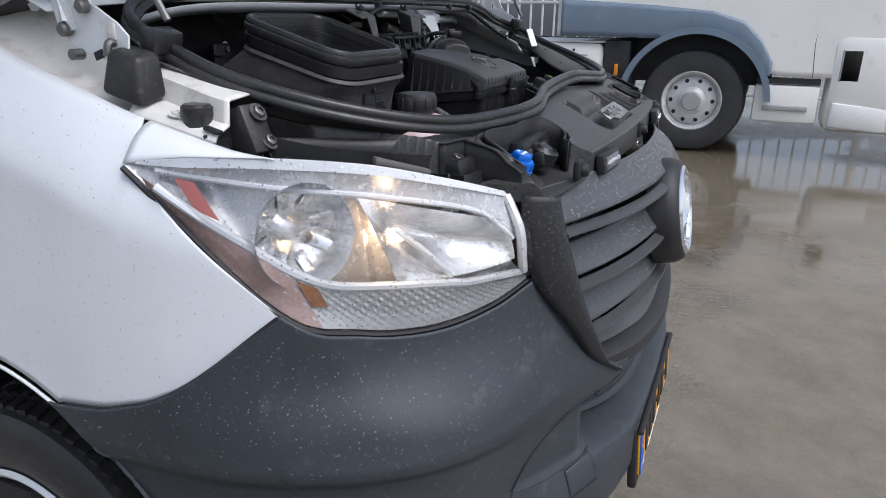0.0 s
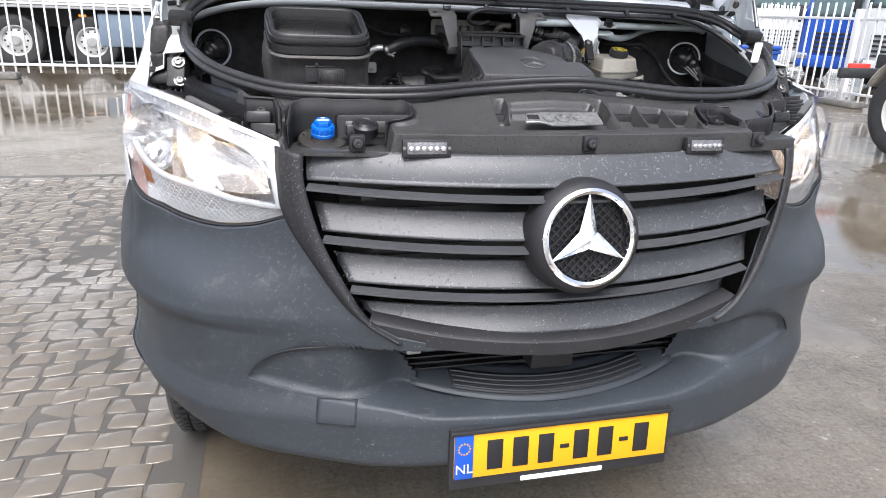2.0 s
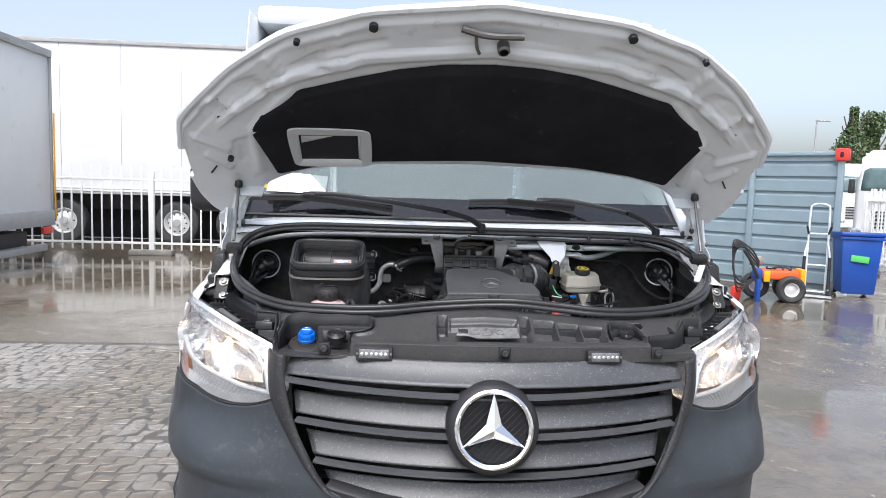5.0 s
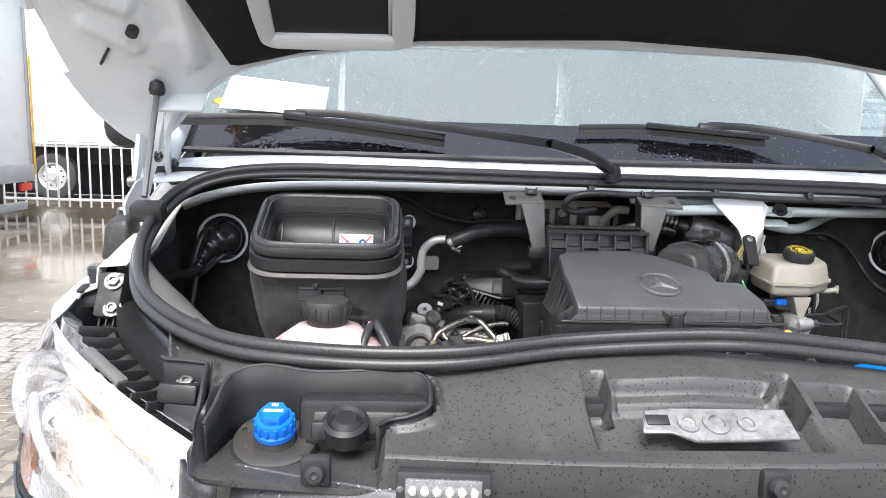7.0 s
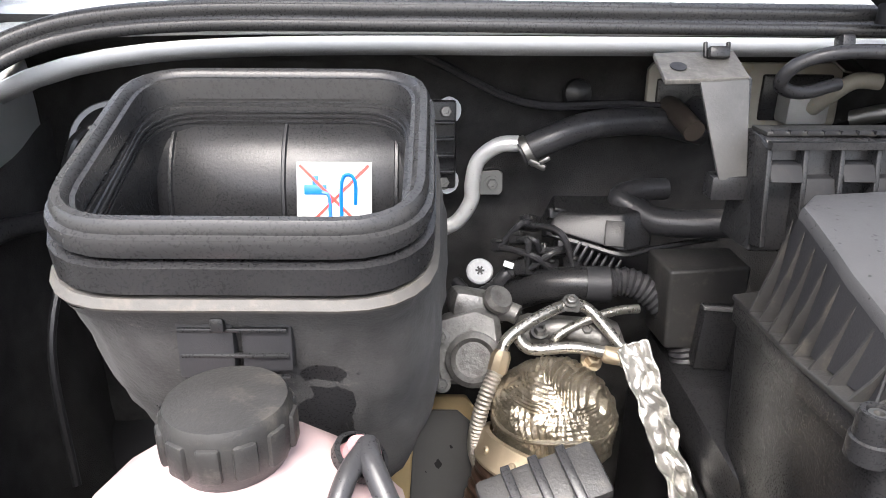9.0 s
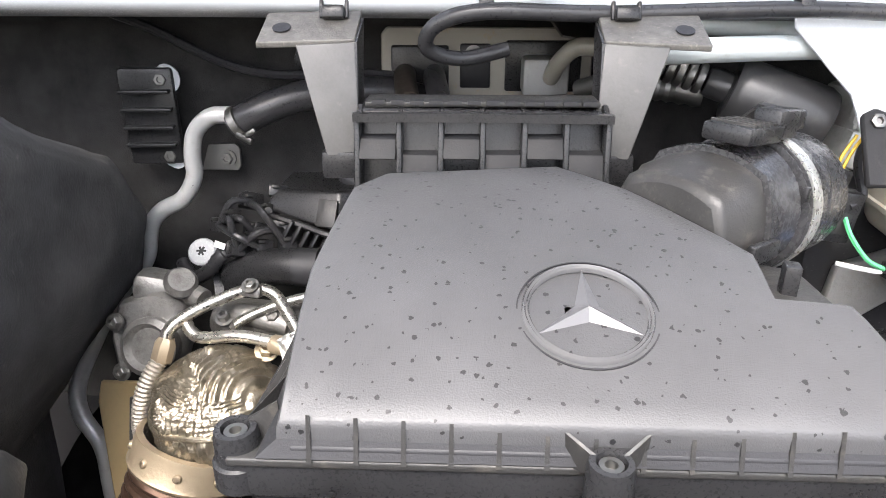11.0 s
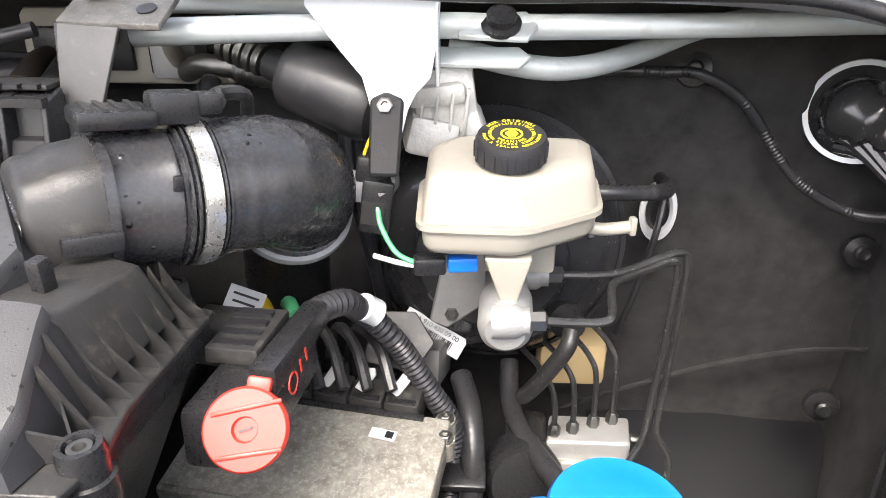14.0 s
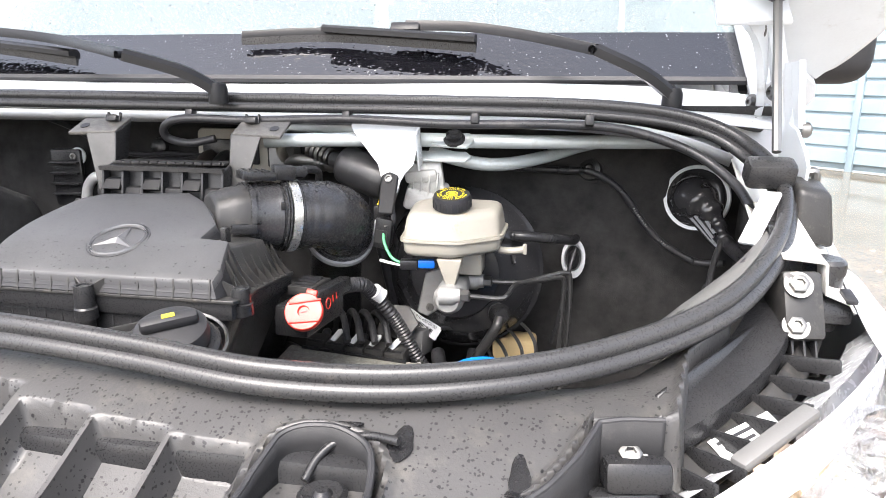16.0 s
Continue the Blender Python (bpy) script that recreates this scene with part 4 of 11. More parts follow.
BONNET_POCKETS = [([(0.47, 0.690), (0.60, 0.715), (0.50, 0.775)], 0.014), ([(0.835, 0.50), (0.795, 0.530), (0.825, 0.595), (0.90, 0.535)], 0.010), ([(0.62, 0.60), (0.70, 0.60), (0.76, 0.655), (0.70, 0.68)], 0.010), ([(0.30, 0.80), (0.44, 0.765), (0.45, 0.79), (0.31, 0.83)], 0.007), ([(0.745, 0.30), (0.80, 0.30), (0.82, 0.40), (0.755, 0.42)], 0.008)]
BONNET_RIBS = [((0.745, 0.25), (0.735, 0.46), 0.022, 0.012), ((0.735, 0.46), (0.60, 0.62), 0.022, 0.010), ((0.76, 0.55), (0.90, 0.60), 0.020, 0.010), ((0.83, 0.36), (0.93, 0.42), 0.018, 0.009), ((0.84, 0.28), (0.90, 0.33), 0.022, 0.008), ((0.60, 0.66), (0.66, 0.76), 0.020, 0.009), ((0.42, 0.72), (0.44, 0.83), 0.016, 0.007)]


def bonnet_sheet(lift, inset, relief):
    def f(u, v):
        x = math.sin((u * 2 - 1) * math.pi / 2) * (0.985 - inset)
        lo, hi = lerp_table(REAR, abs(x)) + inset * 0.5, lerp_table(FRONT, abs(x)) - inset
        s = lo + (hi - lo) * v
        h = lift
        if relief:
            edge, a = hi - s, abs(x)
            h += 0.018 * (1 - smooth(0.0, 0.03, edge))
            h -= 0.014 * smooth(0.115, 0.128, edge) * (1 - smooth(0.150, 0.168, edge)) * (1 - smooth(0.80, 0.86, a))
            h += 0.006 * smooth(0.035, 0.05, edge) * (1 - smooth(0.09, 0.105, edge)) * (0.5 + 0.5 * math.sin(a * 15 + 1.0))
            for poly, depth in BONNET_POCKETS:
                h += depth * smooth(0.0, 0.010, inside(poly, a, s))
            for (ax, ay), (bx, by), wide, tall in BONNET_RIBS:
                t = max(0.0, min(1.0, ((a - ax) * (bx - ax) + (s - ay) * (by - ay)) / ((bx - ax) ** 2 + (by - ay) ** 2)))
                d = math.hypot(a - ax - (bx - ax) * t, s - ay - (by - ay) * t)
                h -= tall * (1 - smooth(wide * 0.4, wide, d))
        return bonnet_at(x, s, h)
    return grid(f, 180, 90) if relief else grid(f, 70, 36)


bonnet = part("bonnet", bonnet_sheet(0.0, 0.012, True), INNER_PAINT, van, "raised bonnet with pale grey inner panel", 60, 0.0)
part("bonnet_skin", bonnet_sheet(0.030, 0.0, False), PAINT, bonnet, "white outer skin of the bonnet", 60)
rim = [bonnet_at(x, lerp_table(FRONT, abs(x)) - 0.004, 0.014) for x in [math.sin(k * math.pi / 2) * 0.985 for k in [i / 20 - 1 for i in range(41)]]]
part("bonnet_hem", tube(rim, 0.013, 8, 2), INNER_PAINT, bonnet, "folded hem")
rim = [bonnet_at(x, lerp_table(REAR, abs(x)) + 0.004, 0.014) for x in [math.sin(k * math.pi / 2) * 0.98 for k in [i / 20 - 1 for i in range(41)]]]
part("bonnet_hem", tube(rim, 0.013, 8, 2), INNER_PAINT, bonnet)

PAD_F = [(0, 0.747), (0.14, 0.740), (0.27, 0.718), (0.42, 0.676), (0.53, 0.640), (0.57, 0.630), (0.70, 0.525), (0.735, 0.47)]
PAD_R = [(0, 0.318), (0.35, 0.302), (0.55, 0.272), (0.68, 0.235), (0.735, 0.44)]


def pad_sheet(u, v):
    x = math.sin((u * 2 - 1) * math.pi / 2) * 0.735
    lo, hi = lerp_table(PAD_R, abs(x)), lerp_table(PAD_F, abs(x))
    edge = min(v, 1 - v, 1.0)
    return bonnet_at(x, lo + (hi - lo) * v, -0.004 - 0.016 * smooth(0, 0.06, edge))


PAD = surface("bonnet_pad", (0.016, 0.016, 0.018), 0.95, grain=350, relief=0.9, vary=0.3, spec=0.1, dirt=(0.06, 0.05, 0.04), dirt_amount=0.05)


def pad_hole(u, v):
    x = math.sin((u * 2 - 1) * math.pi / 2) * 0.735
    s = lerp_table(PAD_R, abs(x)) + (lerp_table(PAD_F, abs(x)) - lerp_table(PAD_R, abs(x))) * v
    return not (-0.612 < x < -0.376 and 0.308 < s < 0.468)


part("insulation_pad", grid(pad_sheet, 90, 40, pad_hole), PAD, bonnet, "black felt insulation pad", 60)
# duct frame in the pad
DUCT = surface("grey_duct_plastic", (0.5, 0.51, 0.51), 0.45, grain=400, relief=0.15, vary=0.06)
outer = rounded([(-0.622, 0.34), (-0.610, 0.305), (-0.56, 0.298), (-0.43, 0.298), (-0.372, 0.303), (-0.358, 0.33), (-0.358, 0.44), (-0.372, 0.470), (-0.43, 0.478), (-0.56, 0.482), (-0.615, 0.478), (-0.628, 0.45)], 4)
b = bmesh.new()
rows = []
for k, lift in ((1.0, -0.012), (0.985, -0.026), (0.74, -0.024), (0.70, -0.020), (0.69, -0.004)):
    loop = []
    for x, s in outer:
        if k < 0.9:
            q = (k - 0.69) * 0.5
            x, s = max(-0.592 - q * 0.2, min(-0.398 + q * 0.2, x)), max(0.326 - q * 0.2, min(0.446 + q * 0.2, s))
        else:
            x, s = -0.493 + (x + 0.493) * k, 0.39 + (s - 0.39) * k
        loop.append(b.verts.new(bonnet_at(x, s, lift)))
    rows.append(loop)
for a, c in zip(rows, rows[1:]):
    for i in range(len(a)):
        b.faces.new((a[i], a[(i + 1) % len(a)], c[(i + 1) % len(a)], c[i]))
part("duct_frame", b, DUCT, bonnet, "light grey intake duct frame")
b = grid(lambda u, v: bonnet_at(-0.60 + 0.23 * u, 0.31 + 0.16 * v, -0.014), 2, 2)
part("duct_opening", b, TRIM, bonnet, "dark duct opening")
part("duct_baffle", grid(lambda u, v: bonnet_at(-0.585 + 0.10 * u, 0.440 - 0.03 * v * (1 - u), -0.015 - 0.002 * v), 4, 2), DUCT, bonnet, "", 40, 0.002)
part("duct_baffle", grid(lambda u, v: bonnet_at(-0.402 + 0.008 * v, 0.33 + 0.12 * u, -0.022 + 0.006 * v), 2, 2), DUCT, bonnet, "", 40, 0.002)
b = bmesh.new()
for x, s, r in ((-0.343, 0.867, 0.013), (0.383, 0.867, 0.013), (-0.558, 0.81, 0.009), (0.618, 0.80, 0.009), (0.022, 0.82, 0.014), (-0.83, 0.318, 0.010)):
    part("bonnet_hole", lathe([(0, 0.012), (r, 0.010), (r, -0.004)], frame_to(bonnet_at(x, s, -0.004), -OUT), 16), INK, bonnet, "round dark opening")
b = tube([bonnet_at(-0.10, 0.875, -0.01), bonnet_at(-0.03, 0.86, -0.016), bonnet_at(0.075, 0.855, -0.01)], 0.010, 8, 4)
tube([bonnet_at(-0.06, 0.862, -0.012), bonnet_at(-0.055, 0.825, -0.02), bonnet_at(-0.045, 0.80, -0.022)], 0.005, 8, 4, bm=b)
lathe([(0.018, 0), (0.018, 0.03), (0.012, 0.034), (0.012, 0.0)], frame_to(bonnet_at(0.022, 0.82, -0.002), -OUT), 20, b)
part("bonnet_striker", b, STEEL, bonnet, "grey steel bonnet catch")
for sx in SIDES:
    part("bonnet_slot", tube([bonnet_at(sx * x, s, -0.002) for x, s in ((0.91, 0.24), (0.885, 0.275))], 0.003, 6, 2), INK, bonnet)
    part("pocket_edge", tube([bonnet_at(sx * x, s, 0.004) for x, s in ((0.838, 0.502), (0.80, 0.528), (0.826, 0.59))], 0.003, 6, 4), INK, bonnet, "dark sealant line")
    b = box(bonnet_at(sx * 0.79, 0.16, -0.012), (0.09, 0.075, 0.008), (39, 0, 0), 0.002)
    part("hinge_plate", b, INNER_PAINT, bonnet, "pale hinge plate")
    hinge = part("bonnet_hinge", tube([(sx * 0.845, 0.90, 1.39), (sx * 0.838, 0.84, 1.43), (sx * 0.82, 0.80, 1.50), (sx * 0.80, 0.79, 1.545)], 1, 4, 5, profile=[(-0.005, -0.016), (0.005, -0.016), (0.005, 0.016), (-0.005, 0.016)]), INNER_PAINT, van, "pale bonnet hinge arm")
    part("hinge_link", tube([(sx * 0.87, 0.80, 1.36), (sx * 0.86, 0.82, 1.43), (sx * 0.835, 0.81, 1.52)], 1, 4, 5, profile=[(-0.004, -0.012), (0.004, -0.012), (0.004, 0.012), (-0.004, 0.012)]), INNER_PAINT, hinge)
    for p in ((0.84, 0.865, 1.415), (0.855, 0.82, 1.43), (0.826, 0.805, 1.51)):
        part("hinge_bolt", bolt((sx * (p[0] - 0.006), p[1], p[2]), (-sx, -0.4, 0), 0.008, 0.008), STEEL, hinge)
    strut = part("gas_strut", tube([(sx * 0.815, 0.655, 1.365), (sx * 0.818, 0.70, 1.45), (sx * 0.82, 0.745, 1.545)], 0.0055, 8, 2), STEEL, van, "thin bonnet support strut")
    part("strut_end", lathe([(0, -0.014), (0.013, -0.008), (0.015, 0.0), (0.012, 0.014), (0, 0.02)], pose(sx * 0.82, 0.747, 1.553), 12), BLACK, strut)

# ---- engine bay: seal, front panel, lining ----
SEAL = [(-0.60, 0.318, 1.210), (-0.45, 0.268, 1.207), (-0.30, 0.258, 1.210), (-0.15, 0.285, 1.220), (0.0, 0.285, 1.230), (0.10, 0.277, 1.232), (0.22, 0.276, 1.222), (0.34, 0.271, 1.212), (0.47, 0.290, 1.210), (0.60, 0.342, 1.218), (0.72, 0.435, 1.238), (0.80, 0.56, 1.272), (0.832, 0.67, 1.315), (0.815, 0.755, 1.350), (0.745, 0.79, 1.385), (0.62, 0.80, 1.402), (0.4, 0.803, 1.406), (0.2, 0.803, 1.407), (0, 0.803, 1.408), (-0.2, 0.803, 1.409), (-0.4, 0.803, 1.410), (-0.6, 0.80, 1.409), (-0.72, 0.79, 1.395), (-0.79, 0.755, 1.362), (-0.805, 0.67, 1.322), (-0.79, 0.56, 1.278), (-0.725, 0.42, 1.238)]
b = tube(SEAL, 1, 4, 8, closed=True, profile=[(x * 0.72, y * 0.78) for x, y in [(-0.016, -0.015), (0.016, -0.015), (0.019, -0.010), (0.019, -0.004), (0.015, 0.001), (0.010, 0.003), (0.012, 0.007), (0.0125, 0.012), (0.010, 0.017), (0.005, 0.0205), (-0.001, 0.021), (-0.007, 0.019), (-0.011, 0.014), (-0.0115, 0.008), (-0.009, 0.003), (-0.014, 0.001), (-0.019, -0.004), (-0.019, -0.010)]])
part("bay_seal", b, RUBBER, van, "ribbed black rubber seal round the engine bay", 75)


def panel_front(x):
    return 0.112 + 0.13 * x * x


FILLER_POCKET = rounded([(-0.585, 0.06), (-0.580, 0.22), (-0.562, 0.268), (-0.52, 0.274), (-0.464, 0.256), (-0.40, 0.256), (-0.345, 0.254), (-0.322, 0.235), (-0.320, 0.195), (-0.345, 0.178), (-0.378, 0.165), (-0.385, 0.06)])
LEVER_POCKET = rounded([(0.352, 0.150), (0.353, 0.215), (0.368, 0.240), (0.40, 0.246), (0.435, 0.236), (0.448, 0.20), (0.440, 0.150)])
LAMP_STEP = [(0.45, 0.06), (0.455, 0.175), (0.480, 0.186), (0.537, 0.197), (0.563, 0.222), (0.583, 0.25), (0.600, 0.286), (0.62, 0.291), (0.667, 0.296), (0.690, 0.40), (0.76, 0.50), (0.9, 0.5), (0.9, 0.06)]
LEFT_STEP = [(-0.9, 0.06), (-0.9, 0.5), (-0.76, 0.50), (-0.69, 0.40), (-0.655, 0.294), (-0.597, 0.286), (-0.588, 0.23), (-0.586, 0.06)]


def panel_height(x, y):
    """Top of the front panel with its pockets and raised lips."""
    back = lerp_table([(0, 1.213), (0.3, 1.196), (0.64, 1.19), (0.74, 1.215)], abs(x))
    h = 1.146 + (back - 1.146) * smooth(panel_front(x), panel_front(x) + 0.17, y)

    def pocket(x0, x1, y0, y1, depth, soft=0.012):
        return depth * smooth(x0, x0 + soft, x) * (1 - smooth(x1 - soft, x1, x)) * smooth(y0, y0 + soft, y) * (1 - smooth(y1 - soft, y1, y))
    h -= pocket(-0.145, 0.125, 0.135, 0.215, 0.022)
    h -= pocket(-0.140, -0.110, 0.19, 0.25, 0.035, 0.006) + pocket(0.095, 0.125, 0.19, 0.25, 0.035, 0.006)
    h -= pocket(-0.105, 0.09, 0.205, 0.232, 0.016, 0.005)
    for k in range(3):
        h -= pocket(0.135 + k * 0.070, 0.199 + k * 0.070, 0.150, 0.236 - 0.005 * k, 0.034 - 0.10 * max(0.0, y - 0.19), 0.006)
    for poly, floor_z in ((FILLER_POCKET, 1.106), (LEVER_POCKET, 1.150), (LAMP_STEP, 1.125), (LEFT_STEP, 1.125)):
        d = inside(poly, x, y)
        if d > -0.012:
            h += 0.006 * smooth(-0.010, -0.005, d) * (1 - smooth(-0.003, 0.001, d)) * smooth(0.13, 0.17, y)
            h += (min(h, floor_z) - h) * smooth(-0.001, 0.007, d)
    return h


def panel_point(u, v):
    x = (u * 2 - 1) * 0.74
    y0 = max(panel_front(x), lerp_table([(0.585, 0.1), (0.60, 0.245), (0.69, 0.29), (0.793, 0.375)], abs(x)))
    if v < 0.12:
        top = panel_height(x, y0)
        return Vector((x, y0 - 0.004, 1.098 + (top - 1.098) * v / 0.12))
    y1 = lerp_table([(0, 0.30), (0.1, 0.30), (0.3, 0.275), (0.45, 0.29), (0.6, 0.345), (0.64, 0.375), (0.74, 0.475)], abs(x))
    y = y0 + (y1 - y0) * (v - 0.12) / 0.88
    return Vector((x, y, panel_height(x, y)))


panel = part("front_panel", grid(panel_point, 340, 90), PANEL, van, "dusty wet black plastic panel above the grille", 50, 0.004)


WALL_DARK = surface("matt_pocket_plastic", (0.016, 0.016, 0.017), 0.6, spec=0.25, grain=500, relief=0.15, vary=0.25, stain=14, dirt=(0.035, 0.034, 0.032), dirt_amount=0.15)


def pocket_edge(poly, far=0.006):
    """The pocket's edge above the front slope, with its inward direction."""
    pts = [Vector((p[0], p[1])) for p in poly]
    run = []
    for a, c in zip(pts, pts[1:]):
        n = max(1, int((c - a).length / 0.006))
        run += [a.lerp(c, k / n) for k in range(n)]
    out = []
    for p in run:
        if p.y < panel_front(p.x) + 0.03 or abs(p.x) > 0.66 or p.y > 0.30:
            continue
        g = Vector((inside(poly, p.x + 0.002, p.y) - inside(poly, p.x - 0.002, p.y), inside(poly, p.x, p.y + 0.002) - inside(poly, p.x, p.y - 0.002)))
        g = g.normalized() if g.length > 1e-6 else Vector((0, -1))
        o = p - g * 0.012
        out.append((p + g * far, max(panel_height(o.x, o.y), panel_height(p.x - g.x * 0.006, p.y - g.y * 0.006))))
    return out


for poly, floor_z in ((FILLER_POCKET, 1.100), (LEVER_POCKET, 1.146), (LAMP_STEP, 1.118), (LEFT_STEP, 1.118)):
    edge = pocket_edge(poly)
    zs = [z for p, z in edge]
    zs = [sum(zs[max(0, i - 4):i + 5]) / len(zs[max(0, i - 4):i + 5]) + 0.003 for i in range(len(zs))]

    def wall_point(u, v):
        k = u * (len(edge) - 1)
        i = min(int(k), len(edge) - 2)
        p = edge[i][0].lerp(edge[i + 1][0], k - i)
        top = zs[i] + (zs[i + 1] - zs[i]) * (k - i)
        return Vector((p.x, p.y, top + (floor_z - top) * v))
    part("pocket_wall", grid(wall_point, 80, 3), WALL_DARK, panel, "smooth black pocket wall", 60, 0.003)
    part("pocket_lip", tube([tuple(wall_point(k / 40, 0)) for k in range(41)], 0.0028, 8, 2), TRIM, panel, "rounded pocket lip")
WET = surface("wet_blotch", (0.012, 0.012, 0.013), 0.25, vary=0.1, relief=0.05)
for x, y, r, k in ((0.409, 0.256, 0.011, 1.0), (0.455, 0.245, 0.010, 1.5), (0.546, 0.232, 0.008, 2.2), (0.545, 0.214, 0.009, 1.3)):
    slope = (panel_height(x, y + 0.004) - panel_height(x, y - 0.004)) / 0.008
    m = frame_to((x, y, panel_height(x, y) + 0.0006), (0, -slope, 1))
    part("wet_patch", prism([(r * math.cos(a) * (1 + 0.15 * math.sin(3 * a + x * 50)), r * k * math.sin(a) * (1 + 0.2 * math.cos(2 * a + y * 40))) for a in [i * math.pi / 9 for i in range(18)]], 0.0008, m), WET, panel, "dark wet patch")
SMOKED = surface("ribbed_clear_strip", (0.17, 0.17, 0.175), 0.25, 0.4, grain=500, relief=0.8, vary=0.3, stain=90)
for x0 in (-0.312, 0.314):
    y0 = panel_front(x0) - 0.016
    a = 0.13 * 2 * x0
    m = frame_to((x0, y0, 1.119), (a, -1, 0.12))
    lb = part("light_bar", joined(bmesh.new(), box((0, 0, 0), (0.098, 0.036, 0.016), bevel=0.003), m), TRIM, van, "small clear warning light bar")
    part("lens_strip", joined(bmesh.new(), box((0, 0, 0.009), (0.080, 0.024, 0.005), bevel=0.002), m), SMOKED, lb, "clear strip of six lenses")
    for i in range(6):
        part("led", lathe([(0.0052, 0.0), (0.0045, 0.003), (0, 0.004)], m @ pose(-0.032 + i * 0.0128, 0, 0.0115), 14), REFLECTOR, lb)
    for k in (-0.045, 0.045):
        part("screw", bolt(m @ Vector((k, 0, 0.008)), m.to_3x3() @ Vector((0, 0, 1)), 0.0025, 0.002), STEEL, lb)
for x0 in (-0.447, 0.039, 0.47):
    y0 = panel_front(x0) - 0.006
    b = box((x0, y0, 1.126), (0.032, 0.014, 0.034), bevel=0.005)
    lathe([(0.012, 0), (0.012, 0.006), (0.009, 0.011), (0.004, 0.012), (0, 0.009)], frame_to((x0, y0 - 0.006, 1.126), (0, -1, 0.2)), 16, b)
    part("panel_clip", b, TRIM, van, "black plastic retaining clip")
# latch plate
LATCH = surface("worn_latch_steel", (0.30, 0.30, 0.295), 0.42, 0.75, grain=160, relief=0.5, vary=0.35, stain=40, dirt=(0.12, 0.11, 0.10), dirt_amount=0.3)
lm = frame_to((-0.002, 0.163, 1.165), (0, -0.48, 0.877))
b = prism([(-0.088, -0.012), (-0.080, 0.018), (-0.048, 0.022), (0.086, 0.022), (0.088, -0.02), (-0.03, -0.024), (-0.055, -0.012)], 0.006, lm, 0.0015)
latch = part("latch_plate", b, LATCH, van, "silver bonnet latch plate")
for x, r in ((-0.034, 0.010), (-0.002, 0.012), (0.034, 0.009)):
    part("washer", lathe([(r * 1.3, 0.006), (r * 1.3, 0.009), (r * 0.8, 0.009), (r * 0.7, 0.0065), (0, 0.0065)], lm @ pose(x, 0.0, 0), 20), LATCH, latch, "dull washer")
part("latch_slot", joined(bmesh.new(), box((-0.068, 0.004, 0.0062), (0.026, 0.014, 0.003), bevel=0.001), lm), INK, latch, "dark slot")
b = tube([(0.455, 0.236, 1.186), (0.43, 0.243, 1.184), (0.405, 0.240, 1.178), (0.393, 0.228, 1.170), (0.388, 0.212, 1.160)], 0.0035, 10, 5)
lathe([(0.018, 0), (0.019, 0.007), (0.015, 0.010), (0.008, 0.008), (0.005, 0.012), (0, 0.012)], pose(0.405, 0.203, 1.149), 24, b)
part("lever", b, BLACK, van, "black release lever")

# the tub below: lining on all sides and a floor
b = grid(lambda u, v: Vector(((u * 2 - 1) * 0.88, 1.005 + 0.02 * math.sin(u * 9) * math.sin(v * 5) + 0.016 * noise.noise(Vector((u * 9, v * 6, 2))) * smooth(0.25, 0.45, v) - 0.011 * max(0.0, noise.noise(Vector((u * 22 + v * 9, v * 14, 7)))) - 0.004 * abs(noise.noise(Vector((u * 30, v * 22 + u * 12, 3)))) - 0.10 * (1 - smooth(0, 0.35, v)) - 0.15 * smooth(0.93, 1.0, v), 0.55 + 0.86 * v)), 150, 70)
part("firewall_lining", b, FELT, van, "black felt firewall lining", 60)
for sx in SIDES:
    b = grid(lambda u, v: Vector((sx * (0.80 + 0.065 * math.sin(math.pi * u) * smooth(0.2, 0.7, v) - 0.20 * (1 - smooth(0.0, 0.45, v)) * math.sin(math.pi * min(1, u * 1.2)) + 0.06 * smooth(0.7, 1.0, u)), 0.46 + 0.57 * u, 0.55 + (0.655 + 0.08 * u - 0.05 * (1 - u)) * v)), 24, 24)
    part("side_lining", b, FELT, van, "black felt inner wing lining", 60)
    def cover_point(u, v, sx=sx):
        outer = Vector((lerp_table([(0, 0.600), (0.35, 0.722), (0.7, 0.797), (1, 0.826)], v), lerp_table([(0, 0.332), (0.35, 0.425), (0.7, 0.558), (1, 0.672)], v), lerp_table([(0, 1.204), (0.35, 1.226), (0.7, 1.264), (1, 1.306)], v)))
        inner = Vector((lerp_table([(0, 0.610), (0.5, 0.702), (0.85, 0.795), (1, 0.824)], v), lerp_table([(0, 0.405), (0.5, 0.515), (0.85, 0.605), (1, 0.695)], v), lerp_table([(0, 1.178), (0.5, 1.212), (0.85, 1.250), (1, 1.285)], v)))
        p = outer.lerp(inner, u)
        return Vector((sx * p.x, p.y, p.z + 0.010 * math.sin(math.pi * u)))
    part("wing_cover", grid(cover_point, 10, 14), WING, van, "dusty grey inner wing cover", 60, 0.004)
part("bay_floor", box((0, 0.72, 0.56), (1.30, 0.60, 0.03), bevel=0.005), BLACK, van, "dark bay floor")
part("front_wall", box((0, 0.33, 0.84), (1.12, 0.02, 0.60), bevel=0.005), BLACK, van, "dark wall behind the radiator")

